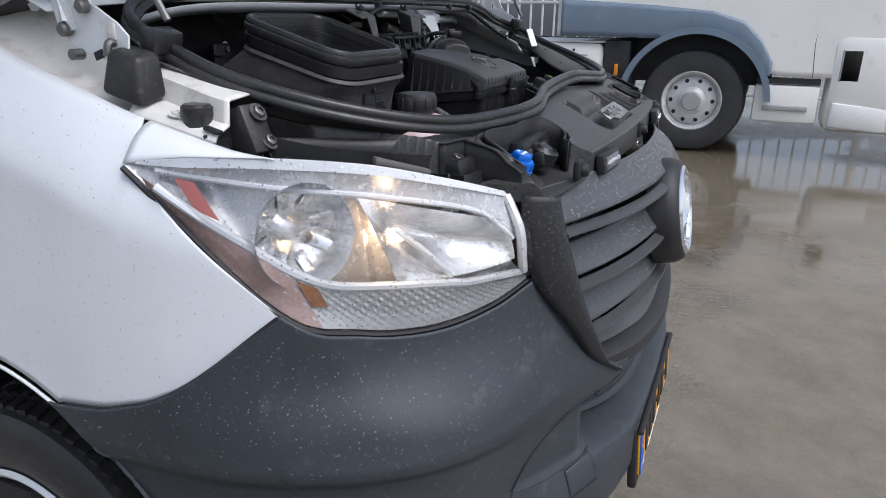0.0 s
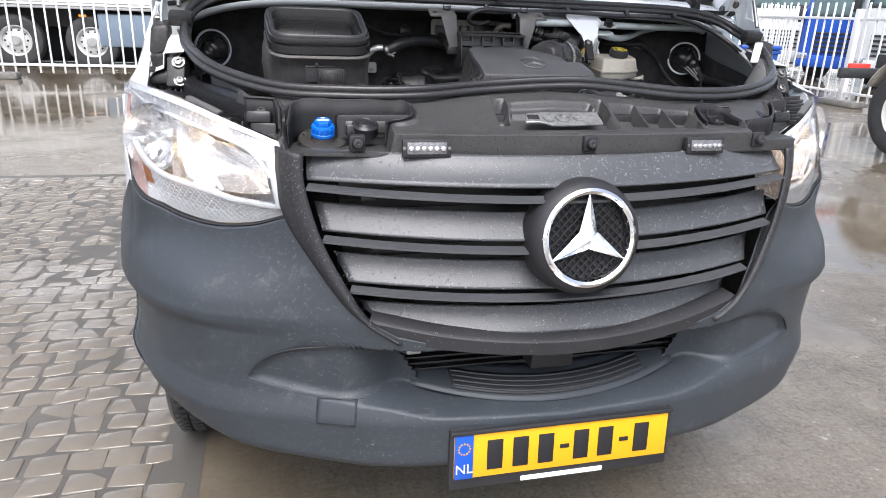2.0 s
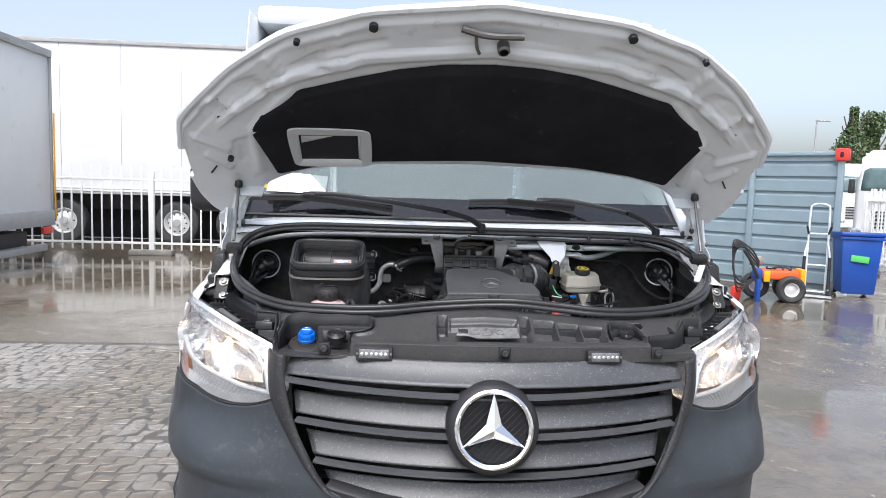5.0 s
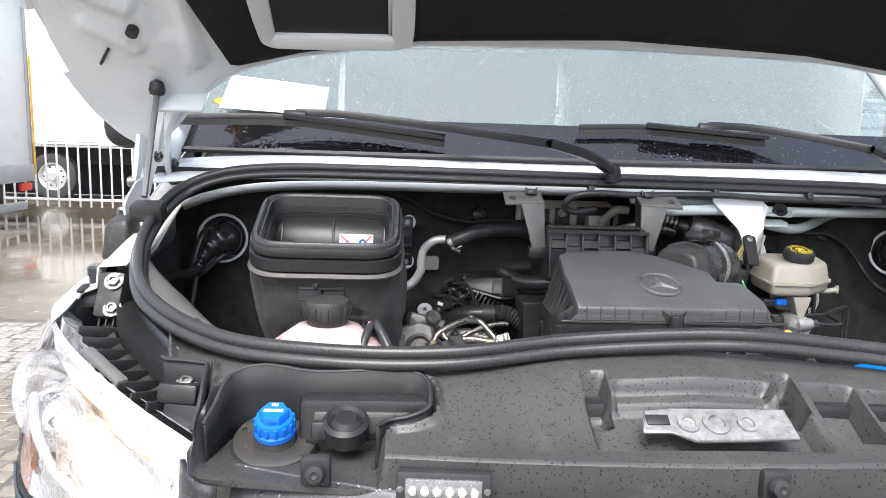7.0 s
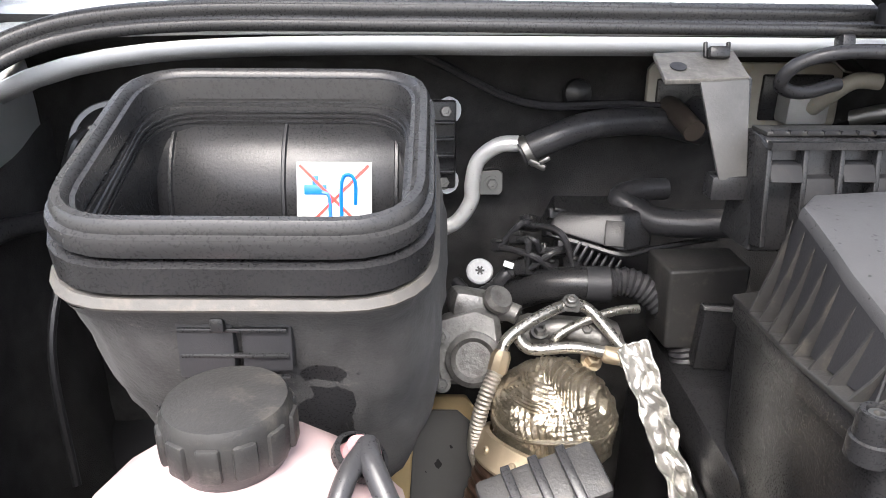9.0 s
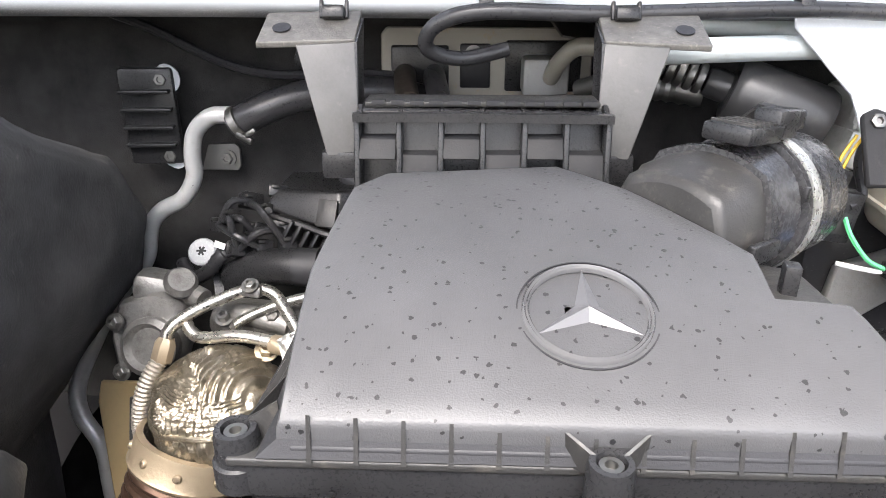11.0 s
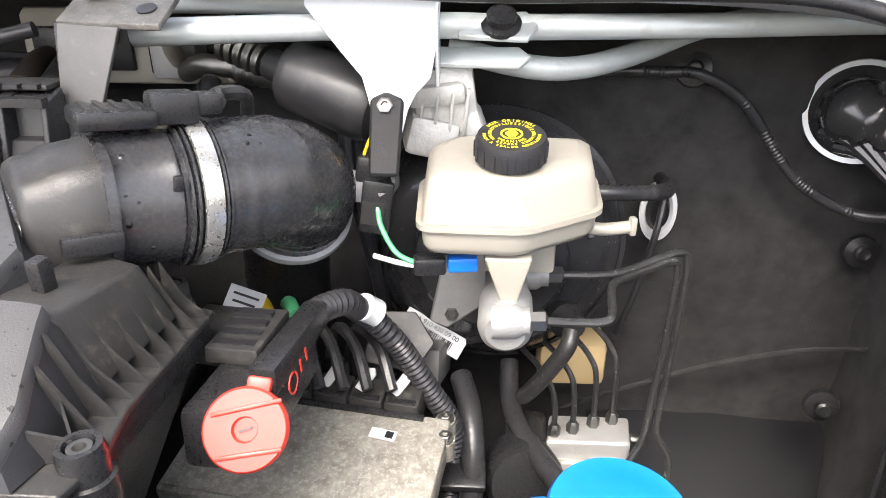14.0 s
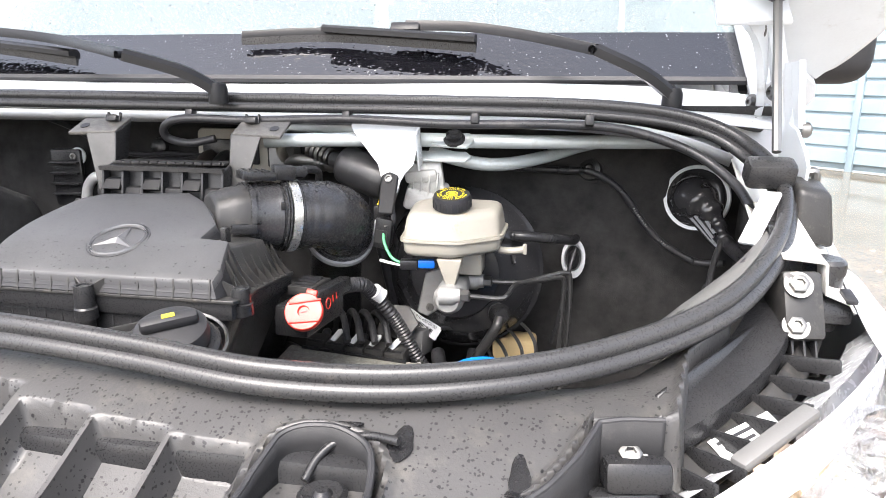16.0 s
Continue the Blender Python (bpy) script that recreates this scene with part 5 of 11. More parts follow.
# ---- ground and surroundings ----
def wet_ground(name, brick=False):
    m, nt, p = nodes_of(name)
    geo = nt.nodes.new("ShaderNodeNewGeometry")
    pos = geo.outputs["Position"]
    big = add(nt, "ShaderNodeTexNoise", Scale=0.30, Detail=7.0, Roughness=0.62)
    mid = add(nt, "ShaderNodeTexNoise", Scale=2.6, Detail=8.0, Roughness=0.7)
    fine = add(nt, "ShaderNodeTexNoise", Scale=70.0, Detail=6.0, Roughness=0.85)
    for n in (big, mid, fine):
        nt.links.new(pos, n.inputs["Vector"])
    water = ramp(nt, big.outputs[0], 0.43, 0.50)
    cells = add(nt, "ShaderNodeTexVoronoi", Scale=9.0, Randomness=0.35)
    cells.feature = 'DISTANCE_TO_EDGE'
    nt.links.new(pos, cells.inputs["Vector"])
    joint = ramp(nt, cells.outputs["Distance"], 0.0, 0.10, 0.13, 0.0)
    base = mixed(nt, ramp(nt, mid.outputs[0], 0.25, 0.8), (0.110, 0.092, 0.068, 1), (0.225, 0.196, 0.155, 1))
    base = mixed(nt, ramp(nt, fine.outputs[0], 0.53, 0.66, 0, 0.6), base, (0.30, 0.27, 0.22, 1))
    base = mixed(nt, ramp(nt, fine.outputs[0], 0.46, 0.36, 0, 0.55), base, (0.03, 0.025, 0.018, 1))
    if not brick:
        base = mixed(nt, joint, base, (0.035, 0.029, 0.021, 1))
    if brick:
        info = nt.nodes.new("ShaderNodeObjectInfo")
        isle = geo.outputs["Random Per Island"]
        pick = nt.nodes.new("ShaderNodeMath")
        pick.operation = 'ADD'
        nt.links.new(info.outputs["Random"], pick.inputs[0])
        nt.links.new(isle, pick.inputs[1])
        base = mixed(nt, 0.6, base, (0.37, 0.355, 0.33, 1))
        base = mixed(nt, ramp(nt, pick.outputs[0], 0.0, 2.0, 0.0, 0.45), base, (0.13, 0.123, 0.115, 1))
    base = mixed(nt, ramp(nt, water, 0, 1, 0, 0.75), base, mixed(nt, ramp(nt, mid.outputs[0], 0.3, 0.7), (0.092, 0.073, 0.048, 1), (0.170, 0.140, 0.101, 1)))
    nt.links.new(base, p.inputs["Base Color"])
    dry = 0.30 if brick else 0.17
    wet = ramp(nt, mid.outputs[0], 0.42, 0.62, -0.06, 0.13)
    rough = ramp(nt, water, 0, 1, dry, 0.03)
    tot = nt.nodes.new("ShaderNodeMath")
    tot.operation = 'ADD'
    tot.use_clamp = True
    nt.links.new(rough, tot.inputs[0])
    nt.links.new(wet, tot.inputs[1])
    nt.links.new(tot.outputs[0], p.inputs["Roughness"])
    p.inputs["Specular IOR Level"].default_value = 0.7 if brick else 1.0
    strength = ramp(nt, water, 0, 1, 0.45, 0.025)
    bump = add(nt, "ShaderNodeBump", Distance=0.006)
    nt.links.new(strength, bump.inputs["Strength"])
    both = nt.nodes.new("ShaderNodeMath")
    both.operation = 'ADD'
    nt.links.new(fine.outputs[0], both.inputs[0])
    nt.links.new(mid.outputs[0], both.inputs[1])
    stones = add(nt, "ShaderNodeTexVoronoi", Scale=38.0)
    nt.links.new(pos, stones.inputs["Vector"])
    more = nt.nodes.new("ShaderNodeMath")
    more.operation = 'SUBTRACT'
    nt.links.new(both.outputs[0], more.inputs[0])
    nt.links.new(ramp(nt, stones.outputs["Distance"], 0.1, 0.7, 0.0, 0.9), more.inputs[1])
    relief = nt.nodes.new("ShaderNodeMath")
    relief.operation = 'SUBTRACT'
    nt.links.new(more.outputs[0], relief.inputs[0])
    nt.links.new(joint, relief.inputs[1])
    nt.links.new(relief.outputs[0] if not brick else more.outputs[0], bump.inputs["Height"])
    nt.links.new(bump.outputs[0], p.inputs["Normal"])
    return m


GROUND = wet_ground("wet_asphalt")
BRICK = wet_ground("wet_paving_brick", True)
b = bmesh.new()
bmesh.ops.create_grid(b, x_segments=60, y_segments=60, size=400)
ground = tagged(part("ground", b, GROUND, None, "", 0), "wet brown asphalt yard with shallow puddles", "ground", "", "structure")

FENCE_WHITE = surface("fence_white", (0.75, 0.75, 0.73), 0.5, vary=0.06, relief=0.05, dirt=(0.5, 0.48, 0.42), dirt_amount=0.1)
WALL_WHITE = surface("trailer_white", (0.72, 0.73, 0.72), 0.4, grain=60, relief=0.03, vary=0.05, stain=1.0, dirt=(0.55, 0.54, 0.5), dirt_amount=0.05)
GREY_TRIM = surface("trailer_rail", (0.35, 0.35, 0.35), 0.5, vary=0.1)
DARK = surface("dark_chassis_and_shade", (0.03, 0.03, 0.032), 0.6, vary=0.3, dirt=(0.08, 0.07, 0.06), dirt_amount=0.2)
TYRE = surface("truck_tyre", (0.035, 0.035, 0.036), 0.7, grain=120, relief=0.3, vary=0.25, dirt=(0.08, 0.07, 0.06), dirt_amount=0.2)
RIM = surface("truck_rim", (0.6, 0.6, 0.59), 0.45, 0.2, vary=0.12, dirt=(0.25, 0.22, 0.18), dirt_amount=0.15)
CONCRETE = surface("concrete_block", (0.2, 0.19, 0.175), 0.75, grain=120, relief=0.5, vary=0.2, stain=8)
TRUCK_CREAM = surface("cream_truck_paint", (0.84, 0.83, 0.78), 0.35, vary=0.04, stain=2.0, coat=0.4, dirt=(0.68, 0.66, 0.6), dirt_amount=0.1)
SLATE = surface("grey_blue_fairing", (0.16, 0.21, 0.27), 0.45, vary=0.1, stain=3, dirt=(0.25, 0.27, 0.29), dirt_amount=0.2)
CONTAINER = surface("blue_grey_steel", (0.20, 0.265, 0.30), 0.45, vary=0.1, stain=2.5, grain=80, relief=0.1, dirt=(0.2, 0.25, 0.27), dirt_amount=0.2)
BIN_BLUE = surface("bin_blue", (0.012, 0.065, 0.32), 0.4, vary=0.1, stain=4)
BIN_GREEN = surface("sticker_green", (0.1, 0.5, 0.12), 0.5, vary=0.05)
ORANGE = surface("orange_paint", (0.8, 0.12, 0.03), 0.4, vary=0.12, dirt=(0.3, 0.1, 0.05), dirt_amount=0.2)
TRUCK_BLUE = surface("blue_truck_paint", (0.02, 0.1, 0.5), 0.3, vary=0.08, coat=0.4)
GREEN_PAINT = surface("green_panel", (0.02, 0.28, 0.14), 0.4, vary=0.1)
GREY_CAR = surface("grey_vehicle_paint", (0.13, 0.14, 0.15), 0.35, vary=0.1, coat=0.4)
CAB_GLASS = surface("dark_cab_glass", (0.10, 0.15, 0.15), 0.08, vary=0.3, stain=2, relief=0.01)
AMBER = surface("amber_reflector", (0.85, 0.28, 0.01), 0.3, vary=0.08)
GALV = surface("galvanised_tube", (0.62, 0.64, 0.66), 0.35, 0.4, vary=0.1)


def fence_panel(name_root, length, height, step, m):
    """A steel bar fence: a post on a concrete block, two rails, and upright bars."""
    f = thing(name_root, "white steel bar fence on the wet yard", "fence", (0, 0, 0), "yard fence")
    part("post", box((0, 0, height * 0.47), (0.10, 0.10, height * 0.94), bevel=0.008), FENCE_WHITE, f)
    part("post_base", box((0, 0, 0.055), (0.85, 0.26, 0.11), bevel=0.02), CONCRETE, f, "grey concrete block")
    for z in (0.24, height - 0.27):
        part("rail", box((length / 2, 0, z), (length, 0.045, 0.045), bevel=0.006), FENCE_WHITE, f)
    n = int(length / step)
    bar = None
    for i in range(1, n):
        if bar is None:
            bar = part("bar", box((0, 0, height / 2 + 0.05), (0.030, 0.030, height - 0.1), bevel=0.006), FENCE_WHITE, f)
            bar.location.x = i * step
        else:
            o = new("bar", bar.data)
            o.parent = f
            o.location.x = i * step
    f.matrix_basis = m
    return f


pan = fence_panel("fence", 2.72, 1.78, 0.194, pose(-5.25, 12.3, 0, 0, 0, 0))
for i in (-3, -2, -1, 1):
    copy_thing(pan, pose(-5.25 + i * 2.72, 12.3, 0, 0, 0, 0))
for i in range(6):
    copy_thing(pan, pose(9.5, 12.05 - i * 2.72, 0, 0, 0, -90))
copy_thing(pan, pose(9.5, 12.05, 0, 0, 0, 32))


def truck_wheel(parent, c, sx, deep=False, name="wheel", axis=None):
    m = frame_to(c, axis or (sx, 0, 0), (0, 1, 0) if axis is None else (1, 0, 0))
    w = part(name, lathe([(0.30, -0.14), (0.40, -0.15), (0.49, -0.13), (0.51, -0.08), (0.515, 0), (0.51, 0.08), (0.49, 0.13), (0.46, 0.146), (0.40, 0.15), (0.33, 0.146), (0.30, 0.14)], m, 48), TYRE, parent, "dirty black truck wheel")
    if deep:
        rim = [(0.305, 0.13), (0.295, 0.142), (0.28, 0.13), (0.262, 0.03), (0.25, -0.05), (0.20, -0.06), (0.14, -0.05), (0.135, 0.02), (0.12, 0.05), (0.0, 0.06)]
        hole = (0.222, -0.052)
    else:
        rim = [(0.305, 0.13), (0.29, 0.14), (0.275, 0.12), (0.25, 0.05), (0.235, 0.075), (0.17, 0.10), (0.14, 0.10), (0.12, 0.12), (0.09, 0.15), (0.0, 0.16)]
        hole = (0.205, 0.09)
    part("rim", lathe(rim, m, 40), RIM, w, "silver steel rim")
    first = None
    for i in range(10):
        mm = m @ pose(0, 0, 0, 0, 0, i * 36) @ pose(hole[0], 0, hole[1], 0, 0 if deep else 20, 0)
        part("rim_hole", lathe([(0, 0.006), (0.021, 0.004), (0.021, -0.01)], mm, 10), INK, w)
    part("hub", lathe([(0.10, 0.0), (0.10, 0.07 if deep else 0.155), (0.085, 0.09 if deep else 0.17), (0.0, 0.09 if deep else 0.172)], m, 24), GREY_TRIM, w, "grey wheel hub")
    return w

# ---- engine bay contents ----
LID = surface("filter_lid_plastic", (0.052, 0.052, 0.054), 0.46, spec=0.45, grain=900, relief=0.25, vary=0.16, stain=12, spots=0.16, spot_size=330)
CREAM = surface("cream_plastic", (0.31, 0.29, 0.245), 0.4, grain=120, relief=0.05, vary=0.08, stain=14, dirt=(0.38, 0.25, 0.10), dirt_amount=0.15)
PINK = surface("pink_coolant_plastic", (0.45, 0.335, 0.33), 0.35, grain=120, relief=0.05, vary=0.06)
PINK_CAP = surface("pink_fitting", (0.42, 0.22, 0.23), 0.4, vary=0.1)
FOIL = surface("crinkled_foil", (0.35, 0.31, 0.245), 0.36, 0.92, grain=200, relief=0.8, vary=0.4, stain=30, dirt=(0.11, 0.085, 0.055), dirt_amount=0.25)
FOIL.node_tree.nodes["Bump"].inputs["Distance"].default_value = 0.0014
CASTING = surface("sooty_casting", (0.20, 0.195, 0.185), 0.5, 0.7, grain=220, relief=0.8, vary=0.4, stain=25, dirt=(0.06, 0.052, 0.042), dirt_amount=0.4)
BRASS = surface("scorched_band", (0.33, 0.27, 0.19), 0.5, 0.7, grain=160, relief=0.4, vary=0.25)
BRAID = surface("braided_hose", (0.4, 0.37, 0.32), 0.45, 0.8, grain=600, relief=1.0, vary=0.3)
WHITE_METAL = surface("pale_zinc_tube", (0.52, 0.56, 0.56), 0.4, 0.3, grain=300, relief=0.1, vary=0.1, dirt=(0.35, 0.34, 0.3), dirt_amount=0.2)
WIRE_YELLOW = surface("yellow_wire", (0.7, 0.45, 0.02), 0.45, vary=0.05)
WIRE_GREEN = surface("green_wire", (0.08, 0.42, 0.18), 0.45, vary=0.05)
CAP_PRINT = surface("yellow_print", (0.75, 0.62, 0.03), 0.5, vary=0.05)
LABEL = surface("label_paper", (0.6, 0.61, 0.62), 0.5, vary=0.04, relief=0.02)
CARDBOARD = surface("tan_plastic", (0.5, 0.38, 0.2), 0.6, vary=0.15)
HOSE = surface("hose_rubber", (0.028, 0.028, 0.030), 0.32, spec=0.4, grain=350, relief=0.2, vary=0.25, dirt=(0.09, 0.085, 0.08), dirt_amount=0.25)


def frustum(tops, bots, bevel=0.0, bm=None):
    """A closed shape between two outlines with as many corners each."""
    b = bmesh.new()
    t = [b.verts.new(p) for p in tops]
    o = [b.verts.new(p) for p in bots]
    n = len(t)
    b.faces.new(t)
    b.faces.new(o[::-1])
    for i in range(n):
        b.faces.new((o[i], o[(i + 1) % n], t[(i + 1) % n], t[i]))
    bmesh.ops.recalc_face_normals(b, faces=b.faces)
    if bevel:
        bmesh.ops.bevel(b, geom=b.edges[:], offset=bevel, segments=3, affect='EDGES', profile=0.5)
    return b if bm is None else joined(bm, b)


def star_shape(m, r, h, bm=None):
    b = bm or bmesh.new()
    for a in (90, 210, 330):
        c = bmesh.new()
        tip, l, q, top = [c.verts.new(p) for p in ((r, 0, 0.0), (r * 0.12, r * 0.21, 0), (r * 0.12, -r * 0.21, 0), (0, 0, h))]
        c.faces.new((tip, l, top))
        c.faces.new((top, q, tip))
        joined(b, c, m @ pose(0, 0, 0, 0, 0, a))
    return b


# engine block below everything
eng = thing("engine", "dark engine block below the air filter housing", "engine", (0.0, 0.65, 0.575))
part("engine_block", box((-0.005, 0.72, 0.775), (0.23, 0.40, 0.40), bevel=0.03), BLACK, eng)
part("rocker_cover", box((-0.01, 0.75, 1.005), (0.20, 0.32, 0.08), bevel=0.03), BLACK, eng, "black rocker cover")
part("intake_pipe", tube([(-0.275, 0.885, 1.085), (-0.245, 0.865, 1.107), (-0.215, 0.855, 1.115), (-0.185, 0.85, 1.117)], 0.020, 14, 6), BLACK, eng, "black plastic intake pipe")
part("hose_cuff", tube([(-0.195, 0.85, 1.117), (-0.182, 0.849, 1.117), (-0.168, 0.848, 1.118)], 0.021, 16, 3), TRIM, eng)
part("corrugated_hose", tube([(-0.172, 0.85, 1.118), (-0.148, 0.848, 1.121), (-0.122, 0.842, 1.110), (-0.100, 0.83, 1.088), (-0.084, 0.815, 1.05), (-0.078, 0.80, 0.99)], 0.0175, 16, 8, ribs=0.0055), HOSE, eng, "corrugated black hose")
part("cover_box", frustum([(-0.228, 0.905, 1.186), (-0.150, 0.885, 1.192), (-0.118, 0.90, 1.190), (-0.10, 0.955, 1.192), (-0.22, 0.965, 1.190)], [(-0.235, 0.89, 1.168), (-0.150, 0.865, 1.150), (-0.112, 0.885, 1.150), (-0.095, 0.97, 1.14), (-0.235, 0.975, 1.15)], 0.004), BLACK, eng, "glossy black plastic cover")
part("cover_lip", tube([(-0.238, 0.885, 1.166), (-0.19, 0.872, 1.156), (-0.150, 0.860, 1.149), (-0.11, 0.88, 1.150), (-0.03, 0.90, 1.156)], 0.0035, 6, 5), BLACK, eng)
part("cover_panel", box((-0.162, 0.868, 1.172), (0.022, 0.004, 0.030), (-30, 0, -12), 0.001), DUSTY, eng)
part("breather_hose", tube([(-0.128, 0.915, 1.186), (-0.108, 0.898, 1.178), (-0.075, 0.882, 1.180), (-0.045, 0.872, 1.184), (-0.012, 0.862, 1.186)], 0.0165, 16, 6), HOSE, eng, "thick black breather hose")
part("hose_clip", tube([(-0.020, 0.864, 1.186), (-0.010, 0.861, 1.187)], 0.019, 16, 2), STEEL, eng, "grey hose clip")
part("breather_hose", tube([(-0.128, 0.915, 1.186), (-0.145, 0.93, 1.196), (-0.12, 0.95, 1.20), (-0.08, 0.96, 1.20)], 0.014, 14, 6), HOSE, eng)
part("cover_box", frustum([(-0.118, 0.795, 1.156), (-0.030, 0.80, 1.160), (-0.030, 0.86, 1.160), (-0.125, 0.86, 1.158)], [(-0.112, 0.80, 1.06), (-0.030, 0.80, 1.06), (-0.030, 0.86, 1.06), (-0.118, 0.86, 1.06)], 0.004), DUSTY, eng, "dusty black plastic box")
mod = part("module", box((-0.064, 0.790, 1.082), (0.036, 0.022, 0.072), (0, 3, -4), 0.002), BLACK, eng, "black plug module with white lip")
part("module_lip", box((-0.064, 0.778, 1.121), (0.040, 0.006, 0.004), (0, 3, -4), 0.001), WING, mod)
part("module", box((-0.028, 0.782, 1.078), (0.032, 0.030, 0.066), (0, 4, 6), 0.003), BLACK, eng)
part("bracket", tube([(-0.314, 0.897, 1.108), (-0.285, 0.885, 1.090), (-0.262, 0.872, 1.062)], 1, 4, 4, profile=[(-0.006, -0.002), (0.006, -0.002), (0.006, 0.002), (-0.006, 0.002)]), BLACK, eng)
part("bracket", tube([(-0.312, 0.898, 1.106), (-0.300, 0.89, 1.085), (-0.292, 0.87, 1.055)], 1, 4, 4, profile=[(-0.005, -0.002), (0.005, -0.002), (0.005, 0.002), (-0.005, 0.002)]), BLACK, eng)
part("bracket_web", frustum([(-0.300, 0.893, 1.105), (-0.255, 0.88, 1.085), (-0.268, 0.87, 1.060)], [(-0.300, 0.896, 1.104), (-0.255, 0.883, 1.084), (-0.268, 0.873, 1.059)]), DUSTY, eng)
hd = part("bolt_head", lathe([(0, 0.004), (0.0145, 0.004), (0.0165, 0.002), (0.0165, -0.002), (0.006, -0.004), (0.006, -0.03)], frame_to((-0.315, 0.896, 1.112), (0, -0.75, 0.66)), 28), LAMP_GREY, eng, "round silver bolt head")
b = bmesh.new()
for a in (0, 60, 120):
    joined(b, box((0, 0, 0.0045), (0.011, 0.0022, 0.0012)), frame_to((-0.315, 0.896, 1.112), (0, -0.75, 0.66)) @ pose(0, 0, 0, 0, 0, a))
part("star_socket", b, INK, hd)
# plugs and short looms crowded on the rail behind the turbocharger
rng_e = random.Random(4)
PLUGS = [(-0.292, 0.90, 1.145), (-0.272, 0.885, 1.160), (-0.255, 0.905, 1.172), (-0.246, 0.88, 1.148), (-0.232, 0.895, 1.165), (-0.262, 0.87, 1.128), (-0.235, 0.87, 1.132), (-0.215, 0.885, 1.148), (-0.208, 0.87, 1.135), (-0.225, 0.91, 1.182)]
for x, y, z in PLUGS:
    a = rng_e.uniform(-50, 50)
    pg = part("plug", box((x, y, z), (rng_e.uniform(0.016, 0.028), 0.016, rng_e.uniform(0.012, 0.02)), (-25, a * 0.5, a), 0.0025), BLACK, eng)
    part("plug_latch", box((x, y - 0.007, z + 0.008), (0.008, 0.008, 0.004), (-25, a * 0.5, a), 0.001), DUSTY, pg)
for i in range(8):
    (x, y, z), (x2, y2, z2) = PLUGS[i], PLUGS[(i * 3 + 2) % 10]
    part("cable", tube([(x, y - 0.006, z), ((x + x2) / 2 + 0.004, min(y, y2) - 0.016, max(z, z2) + 0.006), (x2, y2 - 0.005, z2)], 0.0042, 8, 8, ribs=0.004), HOSE, eng)
for i in range(7):
    part("rail_rib", box((-0.205 + 0.009 * i, 0.872 + 0.003 * i, 1.150 - 0.005 * i), (0.004, 0.018, 0.024), (-20, 25, -18), 0.001), BLACK, eng)
part("loom", tube([(-0.345, 0.905, 1.095), (-0.325, 0.885, 1.085), (-0.30, 0.875, 1.100), (-0.285, 0.875, 1.118), (-0.25, 0.885, 1.14)], 0.0085, 10, 7, ribs=0.005), HOSE, eng, "ribbed wiring loom")
part("white_tag", box((-0.283, 0.868, 1.133), (0.012, 0.002, 0.007), (-20, 20, 0)), LABEL, eng)

# turbocharger
turbo = thing("turbocharger", "foil-wrapped turbocharger with scorched metal band", "turbocharger", (-0.245, 0.73, 0.80))
BALL = Vector((-0.246, 0.722, 1.022))


def foil_ball(u, v):
    a, c = u * 2 * math.pi, (v - 0.5) * math.pi
    d = Vector((math.cos(a) * math.cos(c), math.sin(a) * math.cos(c), math.sin(c)))
    fold = noise.noise(d * 1.7 + Vector((3, 1, 0)))
    ribs = math.sin(70 * (d.x * 0.8 - d.y * 0.4 + d.z * 0.3) + 5 * fold)
    lattice = math.sin(80 * (d.x + d.z)) * math.sin(80 * (d.x - d.z))
    r = 0.064 + 0.004 * fold + (0.0020 * ribs if fold > 0 else 0.0016 * lattice) + 0.0014 * noise.noise(d * 9) + 0.003 * max(0.0, noise.noise(d * 4 + Vector((9, 2, 5))))
    return BALL + Vector((d.x * 1.0, d.y * 0.98, d.z * 0.95)) * r


part("foil_wrap", grid(foil_ball, 190, 120), FOIL, turbo, "embossed gold-silver heat foil", 80)
b = tube([BALL + Vector((math.cos(a) * 0.062, math.sin(a) * 0.062, 0.012 + 0.004 * math.sin(3 * a))) for a in [i * math.pi / 12 for i in range(24)]], 0.0028, 8, 2, closed=True)
part("foil_seam", b, FOIL, turbo, "folded foil seam")
axis = Vector((-0.30, -0.30, -0.90)).normalized()
tm = frame_to(Vector((-0.268, 0.700, 0.992)), axis)
part("clamp_band", lathe([(0.050, -0.014), (0.056, -0.013), (0.0565, -0.010), (0.0565, 0.012), (0.058, 0.014), (0.0565, 0.017), (0.050, 0.017)], tm, 48), BRASS, turbo, "scorched tan clamp band")
for i in range(10):
    part("rivet", lathe([(0.0015, 0.0026), (0.003, 0.0024), (0.0042, 0.001), (0.0042, -0.002)], tm @ pose(0, 0, 0, 0, 0, 10 + i * 36) @ pose(0.0566, 0, 0.001, 0, 90, 0), 12), BRASS, turbo)
BELLOWS = surface("scorched_bellows", (0.10, 0.062, 0.045), 0.4, 0.75, grain=200, relief=0.3, vary=0.35, stain=30)
prof = []
for k in range(6):
    prof += [(0.046, 0.018 + k * 0.0115), (0.0525, 0.020 + k * 0.0115), (0.054, 0.0237 + k * 0.0115), (0.0525, 0.0275 + k * 0.0115)]
part("bellows", lathe(prof, tm, 48), BELLOWS, turbo, "ribbed brown exhaust bellows")
lower = lathe([(0.046, 0.086), (0.056, 0.090), (0.060, 0.11), (0.059, 0.15), (0.052, 0.20), (0.048, 0.30), (0.0, 0.30)], tm, 72)
for v in lower.verts:
    v.co += Vector((0.0025 * noise.noise(v.co * 60), 0.0025 * noise.noise(v.co * 55 + Vector((4, 0, 0))), 0.001 * noise.noise(v.co * 140)))
